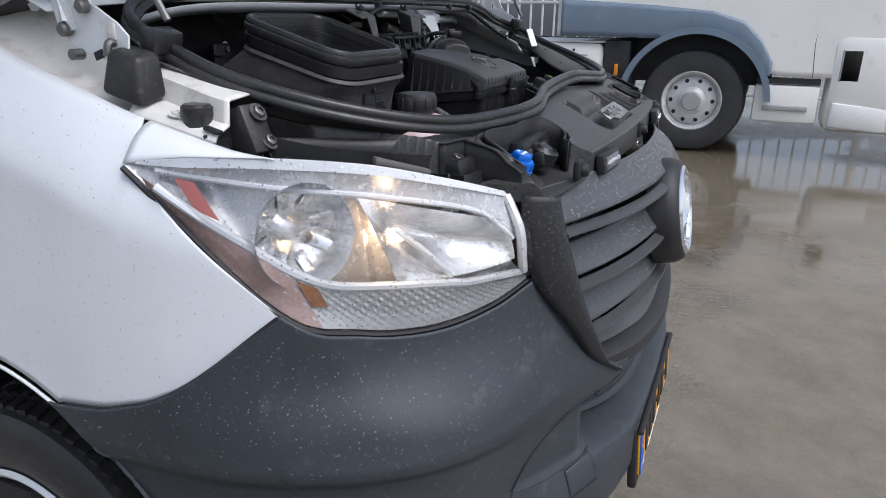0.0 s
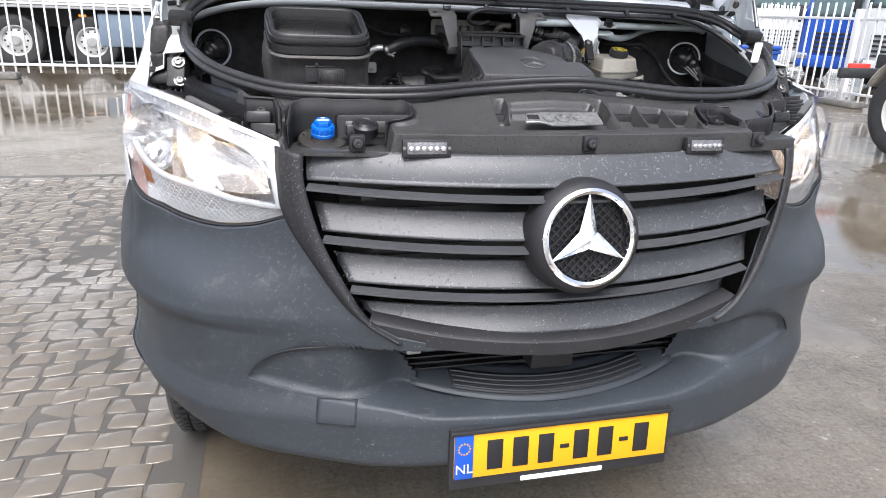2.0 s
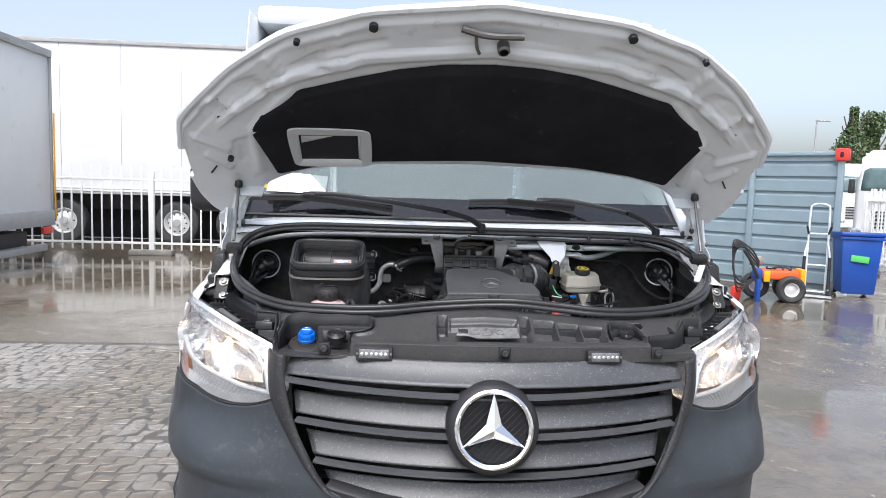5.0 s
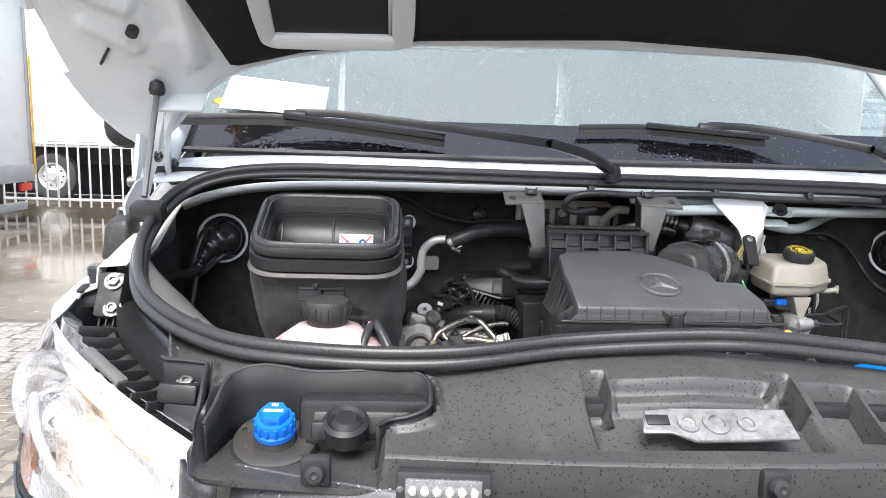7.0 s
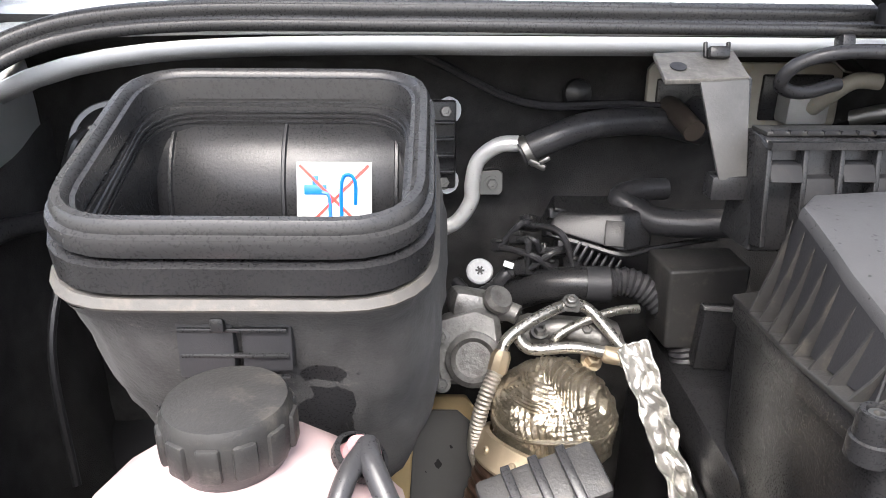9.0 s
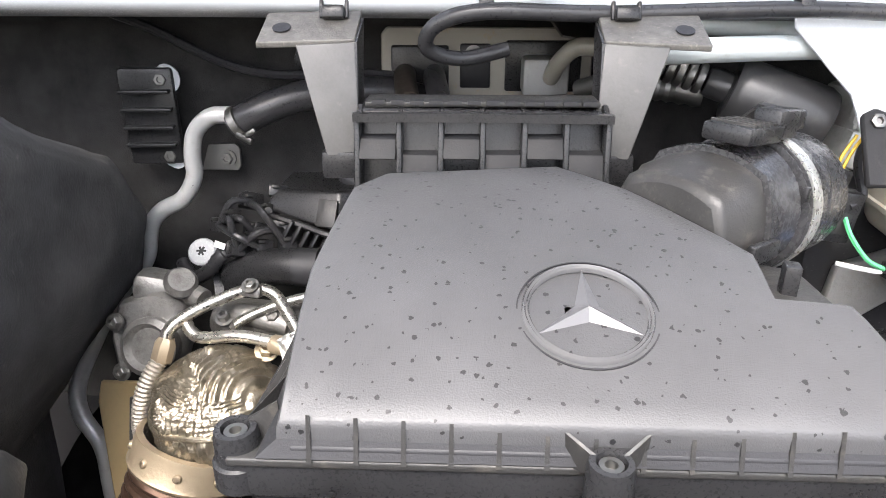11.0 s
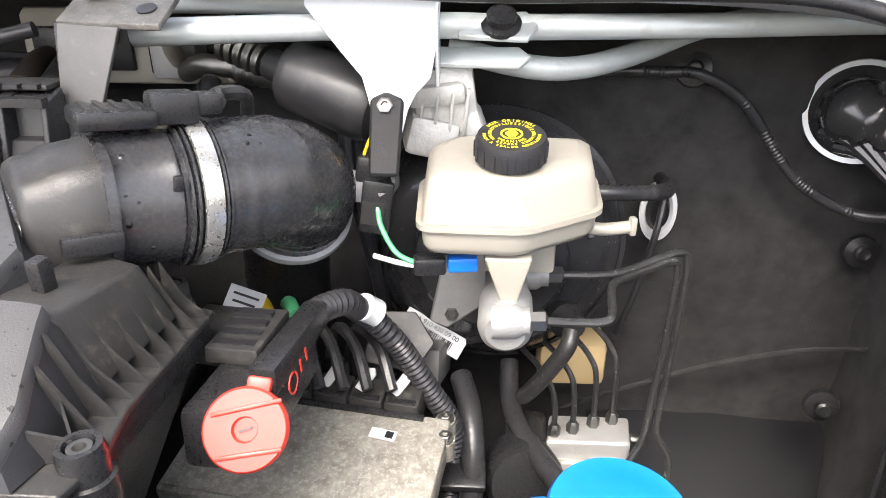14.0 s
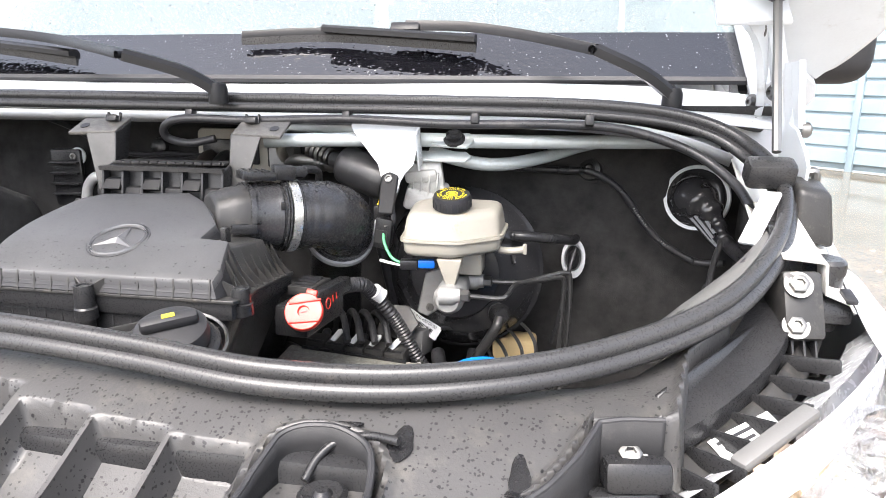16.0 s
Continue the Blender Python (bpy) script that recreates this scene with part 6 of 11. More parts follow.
part("exhaust_foil", lower, FOIL, turbo, "crumpled lower heat foil")
# pump casting on the far side
b = prism([(-0.036, -0.040), (0.018, -0.044), (0.038, -0.020), (0.036, 0.030), (0.012, 0.042), (-0.030, 0.034), (-0.042, 0.0)], 0.030, frame_to((-0.330, 0.802, 1.066), (-0.1, -0.92, 0.38), (1, 0, 0.1)), 0.006)
part("pump_casting", b, CASTING, turbo, "cast aluminium flange")
part("pump_boss", lathe([(0.030, 0), (0.030, 0.012), (0.024, 0.016), (0.019, 0.010), (0.0, 0.010)], frame_to((-0.326, 0.772, 1.063), (-0.1, -0.92, 0.38)), 28), CASTING, turbo)
for p in ((-0.362, 0.774, 1.088), (-0.360, 0.764, 1.036), (-0.300, 0.768, 1.035)):
    part("flange_bolt", bolt(p, (-0.1, -0.92, 0.38), 0.0065, 0.008), STEEL, turbo)
vb = part("valve_body", box((-0.325, 0.815, 1.108), (0.058, 0.045, 0.030), (-12, 14, 8), 0.009), CASTING, turbo, "cast valve body")
part("valve_cap", lathe([(0.016, 0), (0.017, 0.006), (0.013, 0.012), (0, 0.012)], frame_to((-0.302, 0.800, 1.118), (0.4, -0.5, 0.75)), 20), CASTING, vb)
part("valve_stub", tube([(-0.30, 0.81, 1.10), (-0.288, 0.80, 1.106), (-0.278, 0.795, 1.104)], 0.011, 12, 3), CASTING, vb)
part("manifold", box((-0.218, 0.815, 1.070), (0.12, 0.06, 0.035), (-12, 0, -8), 0.014), CASTING, turbo, "rough aluminium manifold")
part("manifold_web", tube([(-0.262, 0.80, 1.085), (-0.23, 0.79, 1.09), (-0.19, 0.785, 1.082)], 0.012, 10, 4), CASTING, turbo)
for x in (-0.255, -0.205):
    part("flange_bolt", bolt((x, 0.785, 1.088), (0, -0.5, 0.86), 0.0065, 0.010), STEEL, turbo)
OIL = surface("bright_steel_pipe", (0.40, 0.385, 0.35), 0.3, 0.9, grain=260, relief=0.15, vary=0.15, dirt=(0.30, 0.22, 0.13), dirt_amount=0.2)
part("oil_pipe", tube([(-0.301, 0.742, 1.082), (-0.294, 0.750, 1.098), (-0.272, 0.763, 1.110), (-0.241, 0.780, 1.119), (-0.220, 0.790, 1.120), (-0.203, 0.790, 1.114), (-0.187, 0.775, 1.100), (-0.172, 0.760, 1.085)], 0.0062, 12, 6), OIL, turbo, "bright steel oil pipe")
part("oil_pipe", tube([(-0.283, 0.757, 1.100), (-0.275, 0.752, 1.090), (-0.262, 0.748, 1.088), (-0.227, 0.744, 1.093), (-0.196, 0.740, 1.090), (-0.180, 0.737, 1.086)], 0.0062, 12, 6), OIL, turbo)
part("oil_pipe", tube([(-0.243, 0.770, 1.080), (-0.236, 0.772, 1.092), (-0.203, 0.785, 1.104), (-0.170, 0.795, 1.110), (-0.146, 0.80, 1.110)], 0.0050, 12, 6), OIL, turbo)
clip = part("pipe_clip", box((-0.224, 0.786, 1.120), (0.020, 0.016, 0.012), (-20, 8, 0), 0.003), CASTING, turbo)
part("clip_bolt", bolt((-0.224, 0.782, 1.127), (0, -0.45, 0.9), 0.006, 0.007), STEEL, clip)
part("braided_hose", tube([(-0.303, 0.738, 1.072), (-0.316, 0.722, 1.048), (-0.324, 0.716, 1.015), (-0.325, 0.718, 0.985), (-0.318, 0.725, 0.955)], 0.0085, 14, 8, ribs=0.0032), BRAID, turbo, "braided metal hose")
part("hose_nut", lathe([(0.0095, -0.012), (0.0105, -0.010), (0.0105, 0.006), (0.0075, 0.012), (0, 0.012)], frame_to((-0.301, 0.741, 1.078), (0.25, 0.35, 0.9)), 8), BRASS, turbo, "brass hose ferrule")
part("braided_hose", tube([(-0.180, 0.737, 1.086), (-0.165, 0.732, 1.078), (-0.150, 0.725, 1.055), (-0.145, 0.72, 1.02)], 0.0082, 14, 8, ribs=0.0032), BRAID, turbo)
part("hose_nut", lathe([(0.0095, -0.008), (0.0095, 0.010), (0.007, 0.013), (0, 0.013)], frame_to((-0.184, 0.738, 1.087), (-0.9, 0.1, 0.1)), 8), BRASS, turbo)
b = grid(lambda u, v: Vector((-0.186 + (0.030 - 0.010 * v) * u + 0.062 * v + 0.005 * noise.noise(Vector((u * 3, v * 9, 1))), 0.726 - 0.075 * v + 0.006 * math.sin(u * 3.1) + 0.005 * noise.noise(Vector((u * 5, v * 14, 4))) + 0.0007 * math.sin(u * 40) * math.sin(v * 150), 1.100 - 0.160 * v + 0.012 * u)), 24, 90)
part("heat_strip", b, surface("silver_foil_strip", (0.50, 0.49, 0.46), 0.36, 0.85, grain=260, relief=1.0, vary=0.15, stain=40), turbo, "crumpled silver heat shield strip", 60, 0.001)
part("hex_nut", bolt((-0.205, 0.752, 1.072), (0.2, -0.6, 0.75), 0.008, 0.012), BRASS, turbo)
part("tan_shield", prism([(-0.045, -0.10), (0.050, -0.10), (0.058, 0.05), (0.040, 0.075), (-0.055, 0.075), (-0.06, 0.05)], 0.006, frame_to((-0.372, 0.815, 0.905), (0, -0.96, 0.25)), 0.002), CARDBOARD, turbo, "tan-edged shield plate behind the bellows")
part("shield_face", prism([(-0.030, -0.10), (0.045, -0.10), (0.050, 0.04), (0.030, 0.058), (-0.02, 0.058)], 0.004, frame_to((-0.372, 0.808, 0.907), (0, -0.96, 0.25)), 0.001), WING, turbo, "grey face of the shield")
# black plug block in front of the foil
pb = part("plug_block", joined(bmesh.new(), box((0, 0, 0), (0.078, 0.036, 0.026), bevel=0.004), frame_to((-0.297, 0.466, 1.148), (-0.15, -0.45, 0.85), (0.9, 0.2, 0.25))), DUSTY, turbo, "black ribbed plug block")
for i in range(3):
    part("block_rib", joined(bmesh.new(), box((-0.018 + 0.018 * i, 0, 0.016), (0.006, 0.036, 0.006), bevel=0.001), frame_to((-0.297, 0.466, 1.148), (-0.15, -0.45, 0.85), (0.9, 0.2, 0.25))), BLACK, pb)

# cabin air intake box
COLLAR = surface("dusty_collar", (0.055, 0.052, 0.048), 0.6, grain=300, relief=0.3, vary=0.3, stain=20, dirt=(0.12, 0.105, 0.085), dirt_amount=0.4)
intake = thing("air_intake_box", "tall black felt-covered air intake box with rubber rim", "air intake", (-0.50, 0.68, 0.80))


def ring_at(x0, x1, y0, y1, z0, z1, r=0.035):
    """A rounded loop; z0 at the front y0, z1 at the back y1."""
    pts = []
    for cx, cy, a in ((x1 - r, y1 - r, 0), (x0 + r, y1 - r, 90), (x0 + r, y0 + r, 180), (x1 - r, y0 + r, 270)):
        for k in (0, 30, 60, 90):
            x, y = cx + r * math.cos(radians(a + k)), cy + r * math.sin(radians(a + k))
            pts.append((x, y, z0 + (z1 - z0) * (y - y0) / (y1 - y0)))
    return pts


def loop_wall(loops):
    """Skins a stack of loops with equal counts."""
    b = bmesh.new()
    rows = [[b.verts.new(p) for p in l] for l in loops]
    n = len(rows[0])
    for a, c in zip(rows, rows[1:]):
        for i in range(n):
            b.faces.new((a[i], a[(i + 1) % n], c[(i + 1) % n], c[i]))
    return b


def trap(front, back, grow=0.0, drop=0.0, r=0.05):
    """A rounded four-sided loop. front and back: x0, x1, y, z."""
    (fx0, fx1, fy, fz), (bx0, bx1, by, bz) = front, back
    c = [Vector((fx1 + grow, fy - grow, fz - drop)), Vector((bx1 + grow, by + grow, bz - drop)), Vector((bx0 - grow, by + grow, bz - drop)), Vector((fx0 - grow, fy - grow, fz - drop))]
    pts = []
    for k in range(4):
        p, a, n = c[k], c[k - 1], c[(k + 1) % 4]
        s, e = p + (a - p).normalized() * r, p + (n - p).normalized() * r
        for j in range(7):
            t = j / 6
            q = s.lerp(p, t).lerp(p.lerp(e, t), t)
            pts.append(tuple(q))
        pts.append(tuple(e.lerp(n + (p - n).normalized() * r, 0.5)))
    return pts


RF, RB = (-0.594, -0.377, 0.505, 1.301), (-0.607, -0.379, 0.697, 1.362)
part("rim_gasket", tube(trap(RF, RB, 0, -0.002, 0.045), 1, 4, 1, closed=True, profile=[(-0.006, -0.012), (0.0095, -0.012), (0.012, -0.006), (0.0115, 0.0), (0.008, 0.002), (0.0085, 0.006), (0.006, 0.0105), (0.001, 0.0115), (-0.002, 0.009), (-0.003, 0.005), (-0.006, 0.004)]), RUBBER, intake, "ribbed rubber rim", 40)
part("rim_lip", tube(trap(RF, RB, 0.002, 0.022, 0.047), 1, 4, 1, closed=True, profile=[(-0.010, -0.010), (0.010, -0.010), (0.011, 0.007), (0.007, 0.009), (-0.010, 0.009)]), BLACK, intake, "", 40)
part("collar", tube(trap(RF, RB, 0.006, 0.038, 0.05), 1, 4, 1, closed=True, profile=[(-0.010, -0.003), (0.0085, -0.0045), (0.0095, -0.0025), (0.006, 0.003), (-0.010, 0.003)]), COLLAR, intake, "dusty grey collar", 40)
felt = loop_wall([trap(RF, RB, 0.011, 0.043, 0.05), trap((-0.609, -0.366, 0.508, 1.240), (-0.628, -0.360, 0.76, 1.285), 0.0, 0.0, 0.06), trap((-0.603, -0.367, 0.524, 1.18), (-0.635, -0.358, 0.87, 1.235), 0.0, 0.0, 0.07), trap((-0.590, -0.370, 0.545, 1.12), (-0.62, -0.352, 0.91, 1.17), 0.0, 0.0, 0.07), trap((-0.588, -0.390, 0.56, 1.06), (-0.618, -0.375, 0.91, 1.10), 0.0, 0.0, 0.07), trap((-0.585, -0.430, 0.585, 1.00), (-0.61, -0.425, 0.90, 1.04), 0.0, 0.0, 0.07), trap((-0.57, -0.47, 0.64, 0.94), (-0.58, -0.48, 0.84, 0.955), 0.0, 0.0, 0.07), trap((-0.56, -0.48, 0.68, 0.60), (-0.57, -0.49, 0.82, 0.60), 0.0, 0.0, 0.03)])
bmesh.ops.subdivide_edges(felt, edges=felt.edges[:], cuts=4, use_grid_fill=True)
for v in felt.verts:
    v.co += Vector((0.007 * noise.noise(v.co * 14), 0.006 * noise.noise(v.co * 13 + Vector((5, 0, 0))), 0.0)) * (1 - smooth(1.19, 1.24, v.co.z)) + Vector((0.0022 * noise.noise(v.co * 60), 0.0022 * noise.noise(v.co * 65), 0.0015 * noise.noise(v.co * 55)))
part("felt_body", felt, COVER_FELT, intake, "black felt cover", 70)
part("duct_inside", loop_wall([trap(RF, RB, -0.004, -0.003, 0.045), trap(RF, RB, -0.0045, 0.014, 0.045), trap(RF, RB, -0.009, 0.016, 0.045), trap(RF, RB, -0.010, 0.050, 0.045), trap((-0.585, -0.387, 0.518, 1.20), (-0.598, -0.386, 0.690, 1.24), 0, 0, 0.04), trap((-0.56, -0.42, 0.54, 1.12), (-0.57, -0.42, 0.68, 1.12), 0, 0, 0.03)]), BLACK, intake, "smooth black duct inside", 50)
for d in (0.020, 0.024, 0.028):
    part("inner_rib", tube(trap(RF, RB, -0.0095, d, 0.045), 0.0012, 6, 1, closed=True), BLACK, intake)
part("drum", lathe([(0.086, -0.102), (0.0895, -0.094), (0.0895, 0.094), (0.086, 0.102)], frame_to((-0.490, 0.745, 1.262), (1, 0, 0)), 40, None, 122, 250), BLACK, intake, "smooth round duct wall")
for x in (-0.489, -0.580, -0.398):
    part("drum_seam", tube([(x, 0.745 - 0.0895 * math.sin(a), 1.262 + 0.0895 * math.cos(a)) for a in (0.6, 0.8, 1.0, 1.3, 1.6, 1.9)], 0.0022, 6, 3), BLACK if x < -0.5 or x > -0.45 else INK, intake)
sm = frame_to((-0.4475, 0.6545, 1.2800), (0.0, -0.96, 0.28))
st = part("warning_sticker", joined(bmesh.new(), box((0, -0.002, 0), (0.060, 0.060, 0.001)), sm), LABEL, intake, "white sticker with red cross and blue tap")
for a in (45, -45):
    part("red_line", joined(bmesh.new(), box((0, -0.002, 0.0012), (0.078, 0.0022, 0.001), (0, 0, a)), sm), RED, st)
part("tap_mark", joined(bmesh.new(), box((-0.015, 0.006, 0.001), (0.018, 0.008, 0.001), bevel=0.0004), sm), WASH_BLUE, st)
part("tap_mark", joined(bmesh.new(), box((-0.015, 0.013, 0.001), (0.005, 0.008, 0.001), bevel=0.0004), sm), WASH_BLUE, st)
part("tap_mark", tube([sm @ Vector(p) for p in ((0.006, -0.024, 0.001), (0.006, 0.012, 0.001), (0.012, 0.018, 0.001), (0.017, 0.012, 0.001), (0.017, -0.006, 0.001))], 0.0016, 6, 3), WASH_BLUE, st)
part("tap_mark", tube([sm @ Vector(p) for p in ((-0.010, 0.004, 0.001), (-0.004, 0.001, 0.001), (-0.003, -0.018, 0.001))], 0.0016, 6, 3), WASH_BLUE, st)
fcl = part("front_clip", box((-0.508, 0.509, 1.232), (0.036, 0.010, 0.052), (-5, 0, 0), 0.002), TRIM, intake, "black plastic clip")
part("front_clip", box((-0.470, 0.511, 1.234), (0.032, 0.010, 0.048), (-5, 0, 0), 0.002), TRIM, intake)
for z in (1.206, 1.222, 1.240):
    part("clip_strap", box((-0.490, 0.5045, z), (0.068, 0.004, 0.003), (-5, 0, 0), 0.001), BLACK, fcl)
part("clip_catch", box((-0.498, 0.502, 1.245), (0.009, 0.006, 0.010), (-5, 0, 0), 0.002), BLACK, fcl)
part("felt_button", lathe([(0, 0.008), (0.009, 0.006), (0.010, 0.0)], frame_to((-0.372, 0.800, 1.150), (0.9, -0.4, 0.2)), 16), STEEL, intake)
part("felt_slit", tube([(-0.374, 0.812, 1.156), (-0.374, 0.79, 1.144)], 0.0015, 6, 1), LABEL, intake)
# flange plate behind the box
part("flange", box((-0.375, 0.955, 1.255), (0.06, 0.012, 0.11), (0, 0, 6), 0.004), BLACK, intake, "ribbed black flange")
for z in (1.225, 1.245, 1.265, 1.285):
    part("flange_rib", box((-0.375, 0.944, z), (0.055, 0.012, 0.004), (0, 0, 6), 0.001), BLACK, intake)
for p in ((-0.358, 0.955, 1.297), (-0.36, 0.955, 1.209)):
    part("flange_tab", prism([(0.015 * math.cos(a) * (1.0 if abs(math.sin(a)) < 0.8 else 0.8), 0.017 * math.sin(a)) for a in [i * math.pi / 8 for i in range(16)]], 0.003, frame_to((p[0] + 0.004, p[1] + 0.006, p[2]), (0.1, -1, 0))), LAMP_WHITE, intake, "white washer plate")
    part("flange_bolt", bolt(p, (0.1, -1, 0.1), 0.007, 0.008), STEEL, intake)

# coolant tank
cool = thing("coolant_tank", "translucent pink coolant tank with black screw cap", "coolant tank", (-0.49, 0.43, 0.70))
part("tank_body", loop_wall([ring_at(-0.500, -0.442, 0.400, 0.456, 1.206, 1.208, 0.027), ring_at(-0.520, -0.422, 0.382, 0.47, 1.199, 1.201, 0.040), ring_at(-0.550, -0.395, 0.362, 0.488, 1.178, 1.180, 0.060), ring_at(-0.572, -0.376, 0.352, 0.497, 1.150, 1.150, 0.060), ring_at(-0.580, -0.370, 0.348, 0.50, 1.10, 1.10, 0.05), ring_at(-0.578, -0.372, 0.35, 0.50, 0.95, 0.95, 0.05), ring_at(-0.54, -0.42, 0.37, 0.49, 0.60, 0.60, 0.04)]), PINK, cool, "pinkish-white tank", 60)
cap = part("screw_cap", lathe([(0.026, -0.012), (0.0325, 0.002), (0.0335, 0.010), (0.0335, 0.024), (0.031, 0.030), (0.018, 0.031), (0, 0.0315)], pose(-0.471, 0.428, 1.212), 36), DUSTY, cool, "black ribbed screw cap")
for i in range(12):
    part("cap_rib", box((0, 0, 0), (0.005, 0.012, 0.020), bevel=0.002), DUSTY, cap).data.transform(pose(-0.471, 0.428, 1.225) @ pose(0, 0, 0, 0, 0, i * 30) @ pose(0.033, 0, 0))
fit_m = frame_to((-0.409, 0.442, 1.188), (0.45, -0.10, 0.88))
part("hose_fitting", lathe([(0.0125, -0.012), (0.0125, 0.006), (0.0105, 0.008), (0.0105, 0.014), (0.0, 0.014)], fit_m, 20), PINK_CAP, cool, "pink hose fitting")
part("fitting_clip", lathe([(0.0135, 0.004), (0.0165, 0.005), (0.0165, 0.010), (0.0135, 0.011)], fit_m, 20), BLACK, cool)
part("overflow_hose", tube([fit_m @ Vector((0, 0, 0.018)), (-0.397, 0.425, 1.203), (-0.385, 0.405, 1.188), (-0.372, 0.385, 1.165), (-0.362, 0.365, 1.13), (-0.36, 0.35, 1.08)], 0.0066, 12, 6), HOSE, cool, "dark overflow hose")
part("hose_mark", tube([(-0.3735, 0.377, 1.166), (-0.368, 0.367, 1.150)], 0.0069, 12, 2), LABEL, cool)
part("overflow_hose", tube([fit_m @ Vector((0, 0, 0.018)), (-0.410, 0.415, 1.20), (-0.417, 0.39, 1.178), (-0.42, 0.365, 1.14), (-0.42, 0.345, 1.09)], 0.0060, 12, 6), HOSE, cool)
wm_ = frame_to((-0.482, 0.3555, 1.158), (0, -0.86, 0.50))
part("warning_mark", tube([wm_ @ Vector(p) for p in ((0, 0.012, 0.001), (0.014, -0.013, 0.001), (-0.014, -0.013, 0.001))], 0.0010, 6, 1, closed=True), RED, cool, "small red triangle mark")
part("warning_mark", prism([(0, 0.005), (0.004, -0.006), (-0.004, -0.006)], 0.0012, wm_), INK, cool)

# air filter housing
air = thing("air_filter_housing", "wet dusty black air filter housing with round emblem", "air filter", (0.03, 0.54, 1.0))


def lid_z(y):
    return lerp_table([(0.40, 1.216), (0.43, 1.232), (0.46, 1.2465), (0.494, 1.260), (0.53, 1.2695), (0.56, 1.276), (0.60, 1.283), (0.64, 1.288), (0.70, 1.294)], y)


outline = [(-0.098, 0.4365), (-0.100, 0.53), (-0.090, 0.622), (-0.070, 0.645), (0.050, 0.662), (0.092, 0.625), (0.150, 0.548), (0.149, 0.510), (0.187, 0.506), (0.202, 0.455), (0.201, 0.4365)]


def flange_z(y):
    """Top of the joint flange, which falls a little to the back."""
    return 1.215 - 0.11 * (y - 0.44)


def lid_loop(k, drop):
    """The outline drawn in towards its middle by k, on the crowned top."""
    pts = []
    for (ax, ay), (bx, by) in zip(outline, outline[1:] + outline[:1]):
        for j in range(5):
            t = j / 5
            x, y = ax + (bx - ax) * t, ay + (by - ay) * t
            x, y = 0.04 + (x - 0.04) * k, 0.497 + (y - 0.497) * k
            pts.append((x, y, lid_z(y) - drop))
    return pts


wide = [(-0.108, 0.433), (-0.110, 0.53), (-0.098, 0.635), (-0.075, 0.662), (0.055, 0.678), (0.10, 0.655), (0.165, 0.618), (0.198, 0.60), (0.203, 0.52), (0.207, 0.455), (0.205, 0.433)]
foot = []
for (ax, ay), (bx, by) in zip(wide, wide[1:] + wide[:1]):
    foot += [(ax + (bx - ax) * j / 5, ay + (by - ay) * j / 5, flange_z(ay + (by - ay) * j / 5) + 0.001) for j in range(5)]
part("lid_skirt", loop_wall([foot, lid_loop(1.0, 0.010)]), TRIM, air, "black sloping skirt of the lid", 30)
part("lid", loop_wall([lid_loop(1.0, 0.010), lid_loop(0.996, 0.004), lid_loop(0.985, 0.001), lid_loop(0.96, 0.0), lid_loop(0.8, 0.0), lid_loop(0.6, 0.0), lid_loop(0.4, 0.0), lid_loop(0.2, 0.0), lid_loop(0.02, 0.0)]), LID, air, "matt grey-black crowned lid", 30)
# sunk step beside the neck
part("lid_step", frustum([(0.147, 0.508, 1.2590), (0.186, 0.506, 1.2555), (0.193, 0.582, 1.2475), (0.150, 0.602, 1.2465)], [(0.147, 0.508, 1.215), (0.203, 0.506, 1.213), (0.207, 0.590, 1.207), (0.150, 0.610, 1.21)], 0.003), DUSTY, air, "dusty sunk step of the lid")
part("lid_tab", box((0.166, 0.536, 1.2610), (0.009, 0.010, 0.022), (0, 0, -10), 0.0015), BLACK, air)
rim_pts = [(-0.122, 0.4335), (-0.122, 0.53), (-0.108, 0.668), (-0.08, 0.678), (0.06, 0.690), (0.12, 0.665), (0.175, 0.640), (0.216, 0.620), (0.219, 0.50), (0.228, 0.462), (0.224, 0.4335)]
part("lid_flange", frustum([(x, y, flange_z(y)) for x, y in rim_pts], [(x, y, flange_z(y) - 0.005) for x, y in rim_pts], 0.0015), DUSTY, air, "dusty joint flange")
part("flange_band", frustum([(x * 0.985, y + (0.002 if y < 0.5 else -0.002), flange_z(y) - 0.005) for x, y in rim_pts], [(x * 0.985, y + (0.002 if y < 0.5 else -0.002), flange_z(y) - 0.024) for x, y in rim_pts], 0.001), BLACK, air, "black band below the flange")
part("base", frustum([(x * 0.955, y + (0.006 if y < 0.5 else -0.004), flange_z(y) - 0.022) for x, y in rim_pts], [(x * (0.85 if x < 0 else 0.56), y * 0.92 + 0.045, 0.985) for x, y in rim_pts], 0.006), BLACK, air, "black lower housing")
for i in range(14):
    x = -0.083 + i * 0.0215
    tall = 0.012 - 0.006 * (1 - abs(i - 6.5) / 6.5)
    part("front_rib", frustum([(x - 0.0009, 0.4375, 1.234 + tall - 0.008), (x + 0.0009, 0.4375, 1.234 + tall - 0.008), (x + 0.0009, 0.442, 1.2315), (x - 0.0009, 0.442, 1.2315)], [(x - 0.0012, 0.4325, 1.2145), (x + 0.0012, 0.4325, 1.2145), (x + 0.0012, 0.444, 1.2145), (x - 0.0012, 0.444, 1.2145)]), DUSTY, air)
